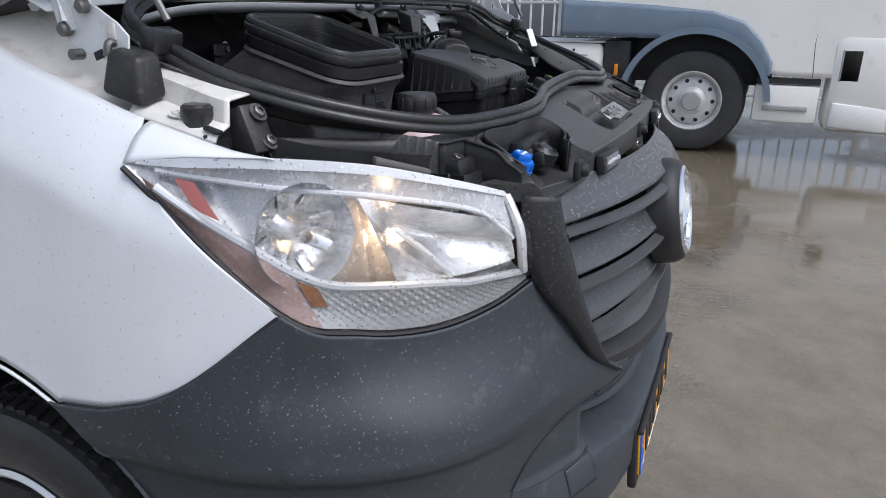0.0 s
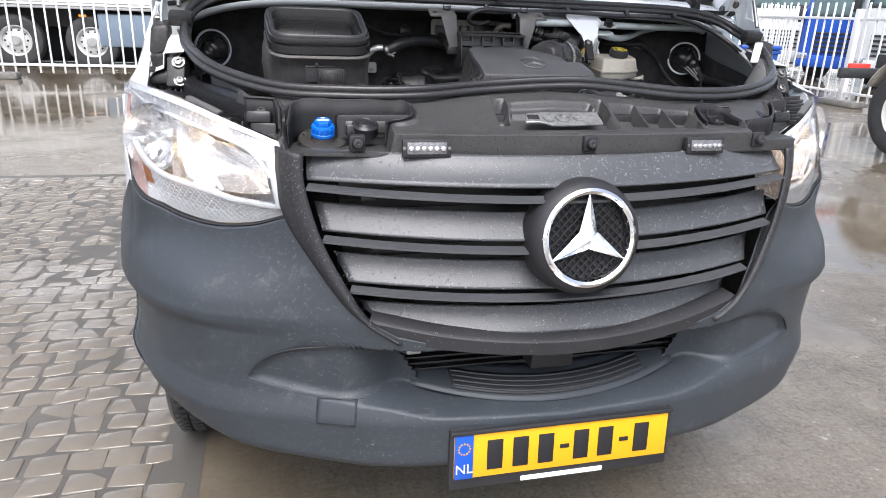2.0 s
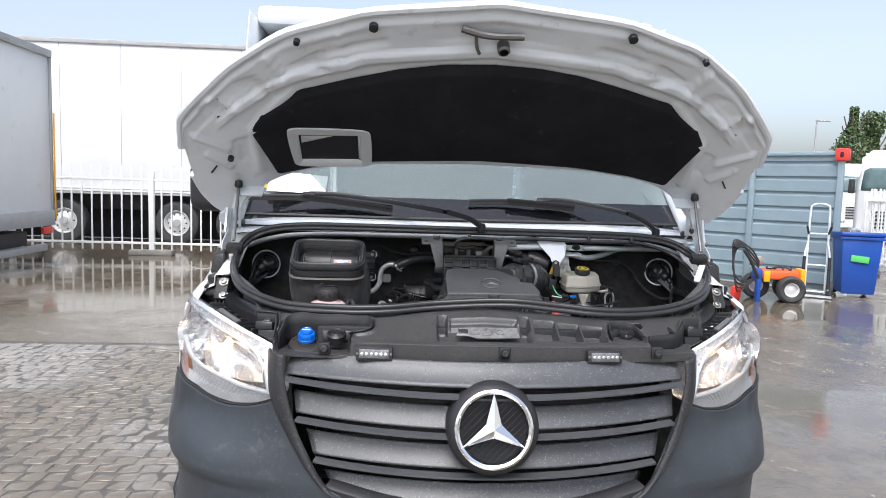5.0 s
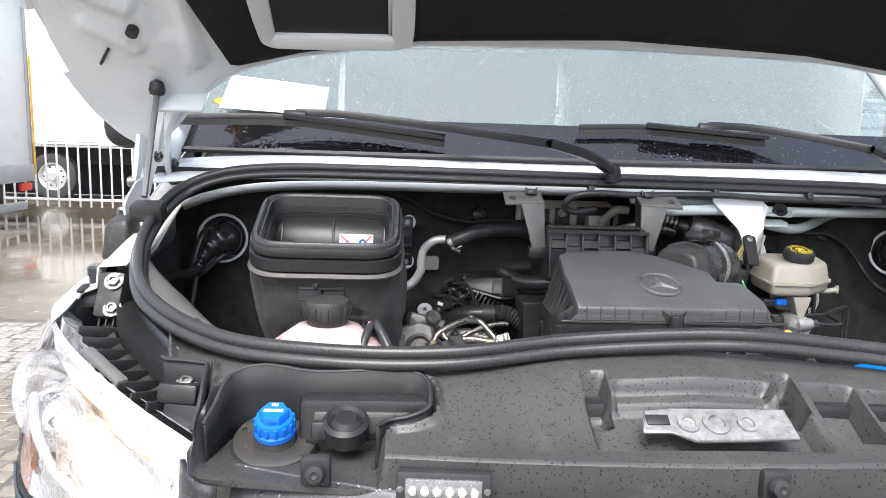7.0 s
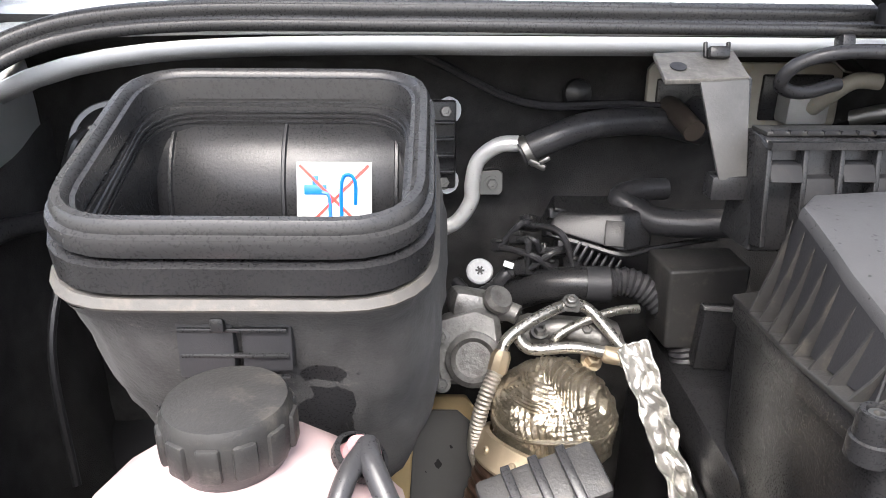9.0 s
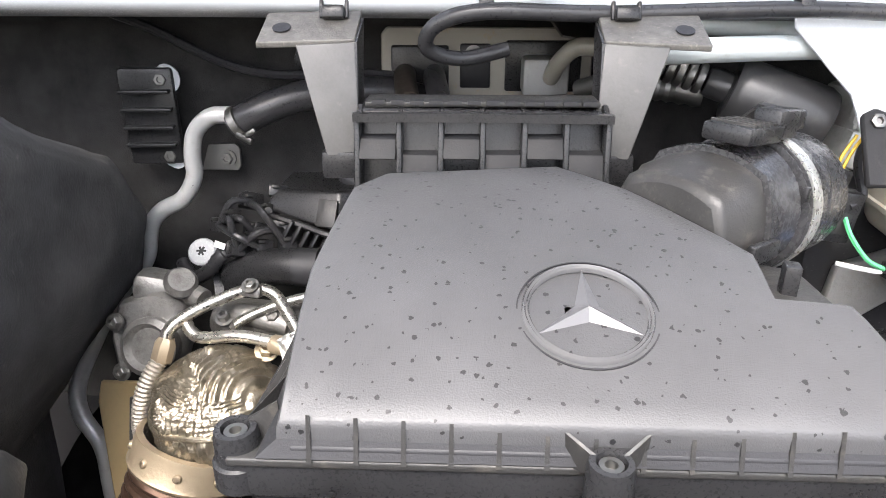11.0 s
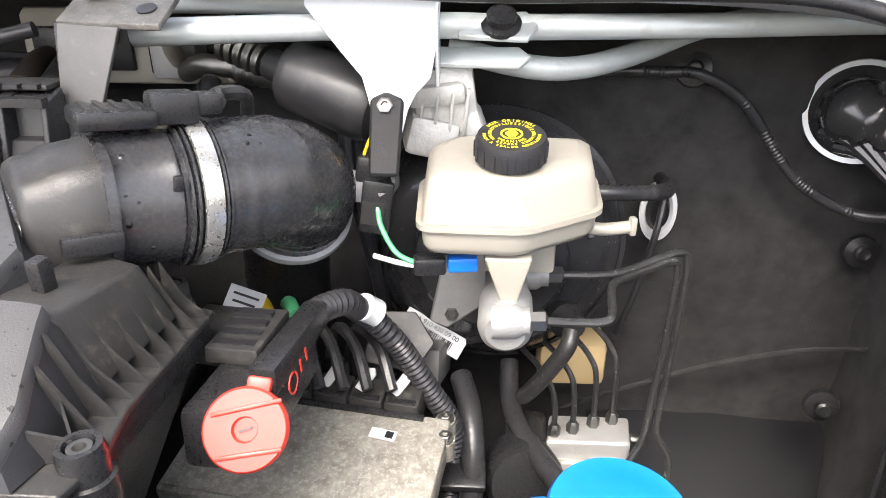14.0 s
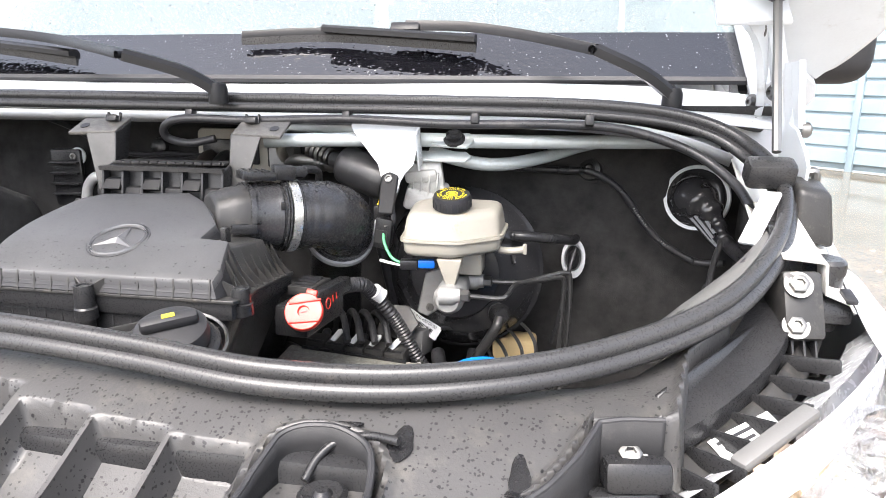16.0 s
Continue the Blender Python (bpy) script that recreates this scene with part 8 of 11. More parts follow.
cap = part("cap", lathe([(0.024, -0.004), (0.0268, -0.002), (0.0272, 0.012), (0.0255, 0.0165), (0.0, 0.0172)], capm, 48), TRIM, rs, "black cap with yellow warning print")
for i in range(18):
    part("cap_rib", box((0, 0, 0), (0.002, 0.004, 0.013), bevel=0.0007), TRIM, cap).data.transform(capm @ pose(0, 0, 0.005) @ pose(0, 0, 0, 0, 0, i * 20) @ pose(0.0272, 0, 0))
part("ring_print", lathe([(0.0085, 0.0172), (0.0085, 0.0178), (0.0070, 0.0178), (0.0070, 0.0172)], capm, 32), CAP_PRINT, cap)
part("ring_print", lathe([(0.0050, 0.0172), (0.0048, 0.0180), (0, 0.0180)], capm, 6), CAP_PRINT, cap)
for text, r0, size, a0, sense in (("NUR ORIGINAL", 0.0210, 0.0046, 90, -1), ("BREMSFLUESSIGKEIT", 0.0162, 0.0040, 90, -1), ("WARNING", 0.0125, 0.0042, 270, 1), ("CLEAN BEFORE REMOVING", 0.0165, 0.0036, 270, 1), ("FROM A SEALED CONTAINER", 0.0208, 0.0036, 270, 1)):
    n = len(text)
    pitch = math.degrees(size * 0.78 / r0)
    b = bmesh.new()
    for i, ch in enumerate(text):
        if ch == " ":
            continue
        a = a0 + sense * (i - (n - 1) / 2) * pitch
        joined(b, lettering(ch, size, Matrix.Identity(4), 0.0002), capm @ pose(r0 * math.cos(radians(a)), r0 * math.sin(radians(a)), 0.0176, 0, 0, a - 90 if sense < 0 else a + 90))
    part("cap_letters", b, CAP_PRINT, cap)
con = thing("level_sensor_plug", "blue and black plug with green wire at the reservoir", "plug", (0.37, 0.73, 1.17))
part("plug", box((0.352, 0.722, 1.184), (0.026, 0.016, 0.015), (0, 0, 8), 0.003), BLACK, con)
part("plug_lock", box((0.378, 0.722, 1.186), (0.024, 0.013, 0.012), (0, 0, 8), 0.002), CAP_BLUE, con, "bright blue plug end")
part("wire", tube([(0.342, 0.722, 1.184), (0.325, 0.725, 1.192), (0.312, 0.735, 1.21), (0.308, 0.745, 1.225)], 0.0022, 6, 6), WIRE_GREEN, con, "green wire")
part("wire", tube([(0.342, 0.724, 1.181), (0.325, 0.728, 1.182), (0.305, 0.735, 1.184)], 0.0022, 6, 6), WHITE_INK, con)
part("connector", box((0.307, 0.752, 1.222), (0.026, 0.018, 0.046), (0, 8, 0), 0.003), BLACK, con, "black connector with a tag")
part("tag", box((0.304, 0.7425, 1.218), (0.018, 0.001, 0.020), (0, 8, 0)), DUSTY, con)
part("connector", box((0.300, 0.756, 1.252), (0.018, 0.016, 0.022), (0, 8, 0), 0.003), BLACK, con)
for d in (-0.003, 0.003):
    part("wire", tube([(0.300 + d, 0.755, 1.262), (0.305 + d, 0.757, 1.275), (0.314 + d, 0.76, 1.290)], 0.0014, 6, 5), WIRE_YELLOW, con, "yellow wire")
part("lead", tube([(0.325, 0.77, 1.29), (0.318, 0.76, 1.265), (0.322, 0.75, 1.24), (0.31, 0.745, 1.232)], 0.004, 8, 6), HOSE, con)

# brake lines
bl = thing("brake_lines", "thin black brake pipes speckled with dirt", "brake pipe", (0.58, 0.82, 0.95))
part("pipe", tube([(0.466, 0.793, 1.142), (0.50, 0.795, 1.142), (0.522, 0.799, 1.144), (0.560, 0.815, 1.152), (0.577, 0.821, 1.154), (0.586, 0.823, 1.145), (0.5865, 0.823, 1.08), (0.583, 0.820, 1.0), (0.578, 0.808, 0.957), (0.592, 0.80, 0.93), (0.588, 0.79, 0.905), (0.56, 0.785, 0.89)], 0.0036, 8, 5), LINE, bl)
part("pipe", tube([(0.444, 0.699, 1.148), (0.470, 0.702, 1.146), (0.490, 0.704, 1.146), (0.4975, 0.711, 1.149), (0.5035, 0.752, 1.150), (0.512, 0.770, 1.149), (0.545, 0.800, 1.147), (0.568, 0.814, 1.148), (0.5765, 0.818, 1.139), (0.5755, 0.818, 1.08), (0.571, 0.815, 1.0), (0.563, 0.80, 0.955), (0.545, 0.79, 0.92)], 0.0036, 8, 5), LINE, bl)
part("wall_grommet", lathe([(0.020, 0), (0.021, 0.008), (0.016, 0.010), (0.013, 0.004), (0, 0.002)], frame_to((0.592, 0.975, 1.138), (0, -1, 0.05)) @ Matrix.Diagonal((1, 1.7, 1, 1)), 28), LABEL, bl, "white oval grommet")
part("grommet_core", lathe([(0.014, 0.004), (0.010, 0.016), (0, 0.016)], frame_to((0.592, 0.975, 1.138), (0, -1, 0.05)) @ Matrix.Diagonal((1, 1.7, 1, 1)), 24), BLACK, bl)
# ABS block
ab = thing("abs_unit", "cast aluminium brake control block with pipe bends", "ABS unit", (0.52, 0.80, 0.585))
part("block", frustum([(0.465, 0.800, 0.945), (0.552, 0.800, 0.945), (0.558, 0.845, 0.945), (0.472, 0.845, 0.945)], [(0.465, 0.800, 0.85), (0.552, 0.800, 0.85), (0.558, 0.845, 0.85), (0.472, 0.845, 0.85)], 0.004), ALU, ab)
part("block_face", box((0.512, 0.795, 0.895), (0.075, 0.010, 0.06), (0, 0, 0), 0.003), DUSTY_ALU, ab)
part("port", lathe([(0.006, 0), (0.006, 0.014), (0.004, 0.016), (0, 0.016)], frame_to((0.556, 0.82, 0.935), (1, -0.1, 0)), 12), STEEL, ab)
part("motor", lathe([(0.038, 0), (0.040, 0.035), (0.034, 0.045), (0.015, 0.048), (0, 0.048)], frame_to((0.438, 0.795, 0.915), (0.1, -0.9, 0.3)), 28), BLACK, ab, "round black pump motor")
part("stand", box((0.512, 0.82, 0.715), (0.08, 0.07, 0.28), bevel=0.01), BLACK, ab)
part("controller", box((0.445, 0.825, 0.90), (0.045, 0.06, 0.09), (0, 0, -6), 0.008), BLACK, ab)
part("block_label", box((0.490, 0.7895, 0.892), (0.024, 0.001, 0.018), (0, 12, 0)), LABEL, ab)
for i, (x, y) in enumerate(((0.474, 0.812), (0.494, 0.818), (0.517, 0.829), (0.538, 0.836))):
    top = 1.000 + 0.010 * i
    part("pipe", tube([(x, y, 0.945), (x - 0.001, y + 0.002, top - 0.020), (x - 0.006, y + 0.010, top), (x - 0.022, y + 0.035, top + 0.012), (x - 0.05, y + 0.09, top + 0.010)], 0.0030, 8, 6), LINE, ab)
    part("nut", lathe([(0.0068, 0), (0.0068, 0.011), (0.004, 0.015)], pose(x, y, 0.943), 6), STEEL, ab)
part("tan_cover", box((0.498, 0.905, 0.985), (0.075, 0.05, 0.055), (0, 0, 0), 0.008), CARDBOARD, ab, "tan foam block")
# washer bottle
wb = thing("washer_bottle", "washer fluid bottle neck with bright blue flip cap", "washer bottle", (0.50, 0.55, 0.575))
wm = frame_to((0.483, 0.560, 1.087), (0.02, -0.10, 0.99))
part("neck", lathe([(0.034, -0.51), (0.034, -0.04), (0.037, -0.03), (0.037, 0.0), (0.0, 0.0)], wm, 32), CREAM, wb, "pale bottle neck")
cap = part("cap", lathe([(0.040, -0.010), (0.0455, -0.006), (0.046, 0.004), (0.044, 0.008), (0.036, 0.0075), (0.030, 0.0088), (0.0, 0.0095)], wm, 56), WASH_BLUE, wb, "bright blue cap")
part("cap_tab", joined(bmesh.new(), box((0.048, -0.012, -0.002), (0.022, 0.022, 0.007), (0, 0, -20), 0.003), wm), WASH_BLUE, cap)
part("cap_tab", joined(bmesh.new(), box((-0.049, 0.008, -0.002), (0.014, 0.014, 0.007), (0, 0, 10), 0.003), wm), WASH_BLUE, cap)
part("bottle_side", grid(lambda u, v: Vector((0.62 + 0.14 * u, 0.50 - 0.14 * v + 0.2 * u, 1.06 + 0.08 * u - 0.05 * v)), 6, 6), DUSTY, wb, "", 60, 0.004)

# engine control unit
ec = thing("engine_control_unit", "dusty aluminium engine control unit with black plugs", "control unit", (0.28, 0.66, 0.575))
ECU = surface("dusty_speckled_casing", (0.27, 0.255, 0.22), 0.55, 0.3, grain=260, relief=0.7, vary=0.35, stain=75, dirt=(0.62, 0.59, 0.52), dirt_amount=0.45)
em2 = frame_to((0.2485, 0.692, 1.001), (-0.02, -0.17, 0.985), (0.227, -0.034, 0))
part("case", joined(bmesh.new(), box((0, 0, 0), (0.229, 0.118, 0.03), bevel=0.004), em2), ECU, ec, "dusty speckled aluminium case")
part("case_step", joined(bmesh.new(), box((0, -0.052, 0.0155), (0.224, 0.004, 0.004), bevel=0.0015), em2), ECU, ec)
part("case_step", joined(bmesh.new(), box((0, -0.062, -0.006), (0.229, 0.012, 0.012), bevel=0.003), em2), ECU, ec)
part("case_label", joined(bmesh.new(), box((0.058, 0.030, 0.0156), (0.024, 0.011, 0.0008), (0, 0, -4)), em2), LABEL, ec)
part("case_code", joined(bmesh.new(), box((0.064, 0.030, 0.0162), (0.007, 0.007, 0.0006), (0, 0, -4)), em2), INK, ec)
part("stand", box((0.25, 0.68, 0.775), (0.12, 0.10, 0.41), bevel=0.01), BLACK, ec)
for i in range(5):
    x = -0.068 + i * 0.034
    pk = part("plug_block", joined(bmesh.new(), box((x, 0.070, 0.012), (0.0325, 0.030, 0.030), bevel=0.0025), em2), DUSTY, ec)
    part("plug_grip", joined(bmesh.new(), box((x, 0.060, 0.027), (0.026, 0.006, 0.003), bevel=0.001), em2), BLACK, pk)
    if i:
        part("plug_tag", joined(bmesh.new(), prism([(-0.005, -0.012), (0.005, -0.012), (0.006, 0.008), (0.001, 0.013), (-0.005, 0.010)], 0.003, pose(x - 0.004, 0.078, 0.030, 25, 0, -14 - 4 * i), 0.0006), em2), LABEL, pk, "white plug tab")
    part("plug_lead", tube([em2 @ Vector((x, 0.084, 0.012)), em2 @ Vector((x - 0.004, 0.105, 0.016)), em2 @ Vector((x - 0.02, 0.125, -0.01)), em2 @ Vector((x - 0.03, 0.14, -0.06))], 0.0075, 10, 5), HOSE, pk)
part("plug_rail", joined(bmesh.new(), box((0.0, 0.053, 0.017), (0.180, 0.006, 0.004), bevel=0.001), em2), BLACK, ec)
for x, y in ((0.108, 0.062), (0.112, 0.040), (0.112, -0.060)):
    part("case_screw", bolt(em2 @ Vector((x, y, 0.010)), em2.to_3x3() @ Vector((0, 0, 1)), 0.0055, 0.006), STEEL, ec)
    part("screw_ear", joined(bmesh.new(), lathe([(0.0, -0.012), (0.009, -0.012), (0.009, 0.010), (0, 0.010)], pose(x, y, 0), 16), em2), ECU, ec)
part("mount_foot", joined(bmesh.new(), box((-0.085, -0.080, -0.008), (0.036, 0.040, 0.010), bevel=0.003), em2), ECU, ec)
# relay box and bracket behind the plugs
part("relay_box", box((0.330, 0.835, 1.020), (0.060, 0.05, 0.045), (-10, 0, -12), 0.006), WING, ec, "dusty grey relay box")

# red marked plug with its cable
rp = thing("red_cap_plug", "black cable plug closed with a round red cap", "plug", (0.26, 0.58, 1.06))
part("plug_body", box((0.247, 0.598, 1.150), (0.046, 0.12, 0.040), (-4, 0, -4), 0.005), BLACK, rp)
part("plug_top", box((0.236, 0.625, 1.174), (0.036, 0.062, 0.012), (-4, 0, -4), 0.002), DUSTY, rp)
for i in range(4):
    part("plug_slot", box((0.234, 0.604 + i * 0.013, 1.1805), (0.028, 0.007, 0.003), (-4, 0, -4)), INK, rp)
part("plug_arm", box((0.266, 0.622, 1.170), (0.018, 0.10, 0.020), (-4, 0, -6), 0.003), BLACK, rp)
part("plug_flange", box((0.205, 0.640, 1.165), (0.05, 0.07, 0.010), (-4, 0, -8), 0.002), DUSTY, rp)
part("plug_mark", lathe([(0.0075, 0.0), (0.0075, 0.0006), (0.0062, 0.0006), (0.0062, 0.0)], frame_to((0.2762, 0.584, 1.1655), (1, -0.1, 0.05)), 24), RED, rp, "printed red ring")
for k in (0.602, 0.616):
    part("plug_mark", box((0.2766, k, 1.166), (0.0006, 0.002, 0.010), (8, 0, -6)), RED, rp)
rm = frame_to((0.264, 0.532, 1.171), (0.12, -0.80, 0.58)) @ Matrix.Diagonal((0.86, 0.86, 0.86, 1))
disc = part("red_disc", lathe([(0.0, -0.006), (0.026, -0.006), (0.0275, -0.003), (0.0275, 0.004), (0.026, 0.006), (0.0085, 0.006), (0.0075, 0.002), (0.0, 0.002)], rm, 48), RED, rp, "round red cap")
part("disc_web", joined(bmesh.new(), box((0, 0.014, 0.0065), (0.046, 0.003, 0.004), (0, 0, 14), 0.001), rm), RED, disc)
part("disc_web", joined(bmesh.new(), box((0.004, -0.015, 0.0065), (0.042, 0.003, 0.004), (0, 0, 10), 0.001), rm), RED, disc)
part("disc_tab", joined(bmesh.new(), box((0.006, 0.029, 0.0), (0.016, 0.010, 0.008), (0, 0, -6), 0.002), rm), RED, disc)
part("disc_screw", joined(bmesh.new(), box((0, 0, 0.003), (0.009, 0.0016, 0.001), (0, 0, 20)), rm), DUSTY, disc)
part("cable", tube([(0.263, 0.660, 1.160), (0.268, 0.695, 1.155), (0.282, 0.720, 1.148), (0.290, 0.741, 1.128), (0.304, 0.752, 1.108), (0.324, 0.758, 1.077), (0.346, 0.762, 1.034), (0.368, 0.765, 0.990), (0.370, 0.760, 0.94), (0.36, 0.74, 0.86)], 0.0115, 16, 9, ribs=0.0042), HOSE, rp, "corrugated dark cable")
part("cable_tape", tube([(0.293, 0.738, 1.134), (0.298, 0.7445, 1.127), (0.303, 0.748, 1.122)], 0.0124, 16, 2), LABEL, rp, "white tape")
part("cable", tube([(0.375, 0.83, 1.0), (0.385, 0.79, 0.99), (0.39, 0.75, 0.95), (0.385, 0.73, 0.86)], 0.012, 12, 6), HOSE, rp)
part("cable_tie", box((0.378, 0.745, 0.945), (0.05, 0.03, 0.012), (20, 0, 0), 0.003), BLACK, rp)
# lines and tags behind the elbow
ln = thing("wiring_loom", "dark cables with paper tags behind the intake elbow", "cables", (0.27, 0.85, 1.05))
part("cable", tube([(0.265, 0.87, 1.30), (0.262, 0.86, 1.24), (0.27, 0.86, 1.18), (0.285, 0.88, 1.08), (0.29, 0.93, 0.95)], 0.008, 8, 6), HOSE, ln)
part("cable", tube([(0.285, 0.88, 1.29), (0.28, 0.87, 1.22), (0.30, 0.88, 1.15), (0.31, 0.94, 0.98)], 0.006, 8, 6), HOSE, ln)
part("paper_tag", box((0.277, 0.842, 1.205), (0.026, 0.002, 0.030), (0, 15, 10)), LABEL, ln, "white paper tag")
tgm = frame_to((0.177, 0.757, 1.113), (0.15, -0.80, 0.58), (0.85, 0.25, 0.12))
part("paper_tag", joined(bmesh.new(), box((0, 0, 0), (0.034, 0.046, 0.001), (0, 0, -32), 0.0004), tgm), LABEL, ln, "white paper tag with print")
for i in range(5):
    part("tag_print", joined(bmesh.new(), box((0.0, 0.016 - 0.007 * i, 0.0008), (0.024 - 0.003 * (i % 3), 0.0022, 0.0005)), tgm @ pose(0, 0, 0, 0, 0, -32)), INK, ln)
part("wire", tube([(0.180, 0.79, 1.105), (0.192, 0.775, 1.112), (0.204, 0.757, 1.108)], 0.0075, 10, 5), WIRE_YELLOW, ln, "yellow taped wire")
part("wire", tube([(0.212, 0.785, 1.108), (0.219, 0.772, 1.116), (0.227, 0.758, 1.112)], 0.0065, 10, 5), WIRE_GREEN, ln, "green taped wire")
for k in range(4):
    part("cable", tube([(0.20 + 0.02 * k, 0.82, 1.03), (0.215 + 0.02 * k, 0.80, 1.075), (0.235 + 0.022 * k, 0.765, 1.075), (0.25 + 0.022 * k, 0.735, 1.05)], 0.0055, 8, 6), HOSE, ln)
part("bracket", prism([(-0.03, -0.02), (0.02, -0.03), (0.04, 0.0), (0.02, 0.03), (-0.02, 0.03)], 0.004, frame_to((0.31, 0.80, 1.06), (0, -0.8, 0.6)), 0.001), DUSTY, ln)

# wiper linkage, motor, white stay
wl = thing("wiper_linkage", "pale zinc wiper linkage tubes below the scuttle", "wiper linkage", (0.45, 0.83, 1.33))
part("link_tube", tube([(0.12, 0.765, 1.354), (0.25, 0.79, 1.356), (0.36, 0.81, 1.356), (0.42, 0.82, 1.354), (0.58, 0.85, 1.353), (0.75, 0.89, 1.352), (0.80, 0.90, 1.345)], 0.0105, 12, 5), WHITE_METAL, wl)
part("link_tube", tube([(0.36, 0.835, 1.335), (0.43, 0.84, 1.319), (0.48, 0.86, 1.316), (0.54, 0.905, 1.324), (0.60, 0.94, 1.340), (0.68, 0.95, 1.355)], 0.0105, 12, 6), WHITE_METAL, wl)
part("link_tube", tube([(0.10, 0.82, 1.374), (0.20, 0.835, 1.372), (0.32, 0.84, 1.366)], 0.011, 12, 4), WHITE_METAL, wl)
part("link_arm", prism([(-0.03, -0.014), (0.025, -0.018), (0.034, 0.0), (0.025, 0.018), (-0.03, 0.014)], 0.005, frame_to((0.40, 0.812, 1.353), (0, -0.5, 0.86)), 0.001), WHITE_METAL, wl)
part("link_arm", prism([(-0.05, -0.010), (0.03, -0.012), (0.04, 0.0), (0.03, 0.012), (-0.05, 0.012)], 0.005, frame_to((0.39, 0.815, 1.328), (0, -0.5, 0.86)), 0.001), WHITE_METAL, wl)
part("pivot_bolt", lathe([(0.016, 0), (0.0165, 0.004), (0.012, 0.006), (0.012, 0.012), (0.008, 0.014), (0, 0.012)], frame_to((0.404, 0.808, 1.356), (0, -0.55, 0.84)), 24), BLACK, wl, "dark pivot bolt")
stm = frame_to((0.30, 0.765, 1.330), (0, -0.925, 0.38))
part("white_stay", prism([(-0.048, 0.058), (-0.048, 0.046), (-0.018, 0.010), (-0.002, -0.008), (0.003, -0.024), (0.010, -0.050), (0.030, -0.050), (0.034, -0.032), (0.040, -0.020), (0.051, -0.008), (0.054, 0.012), (0.057, 0.046), (0.057, 0.058)], 0.003, stm, 0.0006), PAINT, wl, "white painted sheet stay")
part("stay_fold", box((0.3545, 0.783, 1.345), (0.003, 0.028, 0.06), (22, 0, 0), 0.001), PAINT, wl)
part("stay_screw", bolt((0.317, 0.749, 1.303), (0, -0.8, 0.5), 0.0065, 0.006), STEEL, wl)
part("stay_link", prism([(-0.011, -0.05), (0.012, -0.05), (0.014, 0.01), (0.0, 0.016), (-0.012, 0.01)], 0.006, frame_to((0.317, 0.750, 1.298), (0, -0.85, 0.5)), 0.002), WALL_DARK, wl, "black stay link")
MOTOR = surface("motor_black", (0.022, 0.022, 0.023), 0.38, grain=400, relief=0.08, vary=0.2, dirt=(0.06, 0.06, 0.058), dirt_amount=0.1)
CAST = surface("rough_casting", (0.52, 0.52, 0.50), 0.6, 0.4, grain=220, relief=1.0, vary=0.25, dirt=(0.3, 0.28, 0.25), dirt_amount=0.3)
b = bmesh.new()
for c, d, r in (((0.356, 0.835, 1.288), (0.055, 0.045, 0.070), (0, -8, 10)), ((0.345, 0.828, 1.262), (0.045, 0.045, 0.035), (0, 14, 10)), ((0.378, 0.835, 1.268), (0.03, 0.04, 0.03), (0, -20, 0)), ((0.352, 0.810, 1.300), (0.05, 0.012, 0.02), (10, -6, 6))):
    box(c, d, r, 0.006, b)
part("motor_casting", b, CAST, wl, "dusty cast motor housing")
for i in range(4):
    part("casting_rib", box((0.338 + 0.013 * i, 0.8095, 1.275 + 0.003 * i), (0.003, 0.006, 0.045), (8, 6, 0), 0.001), CAST, wl)
part("motor", lathe([(0.0, -0.044), (0.026, -0.044), (0.030, -0.040), (0.031, -0.034), (0.0315, 0.034), (0.028, 0.042), (0.0, 0.043)], frame_to((0.264, 0.812, 1.302), (0.90, -0.25, -0.30)), 40), MOTOR, wl, "glossy black motor")
part("motor_tail", lathe([(0.0, -0.066), (0.012, -0.066), (0.014, -0.060), (0.014, -0.046), (0.018, -0.044)], frame_to((0.264, 0.812, 1.302), (0.90, -0.25, -0.30)), 24), MOTOR, wl)
for d in (-0.072, -0.081, -0.090, -0.099, -0.108):
    part("sleeve_rib", lathe([(0.009, -0.0035), (0.0135, -0.0030), (0.0145, 0.0), (0.0135, 0.0030), (0.009, 0.0035)], frame_to((0.264, 0.812, 1.302), (0.90, -0.25, -0.30)) @ pose(0, 0, d), 24), STEEL, wl, "ribbed steel sleeve")
# refrigerant pipes and firewall plate
ac = thing("refrigerant_pipes", "aluminium refrigerant pipes through a pale firewall plate", "pipes", (0.0, 0.97, 1.25))
part("firewall_plate", prism([(-0.112, -0.036), (-0.105, -0.042), (0.118, -0.042), (0.125, -0.034), (0.125, 0.030), (0.115, 0.038), (-0.105, 0.038), (-0.112, 0.030)], 0.008, frame_to((0.0, 0.985, 1.315), (0, -1, 0.05)), 0.0015), CREAM, ac, "pale beige plate")
part("plate_opening", box((-0.068, 0.976, 1.308), (0.065, 0.008, 0.052), bevel=0.003), BLACK, ac)
part("plate_opening", box((0.07, 0.976, 1.312), (0.085, 0.008, 0.056), bevel=0.003), BLACK, ac)
part("plate_bracket", box((-0.006, 0.974, 1.312), (0.034, 0.008, 0.048), bevel=0.002), INK, ac)
part("plate_bolt", bolt((-0.008, 0.968, 1.326), (0, -1, 0.1), 0.0065, 0.008), STEEL, ac)
for x in (-0.085, -0.052):
    part("heater_pipe", tube([(x, 0.98, 1.302), (x + 0.002, 0.95, 1.30), (x + 0.01, 0.90, 1.285)], 0.0125, 14, 4), surface("brown_hose", (0.035, 0.028, 0.022), 0.5, vary=0.2) if x < -0.06 else HOSE, ac, "brown hose")
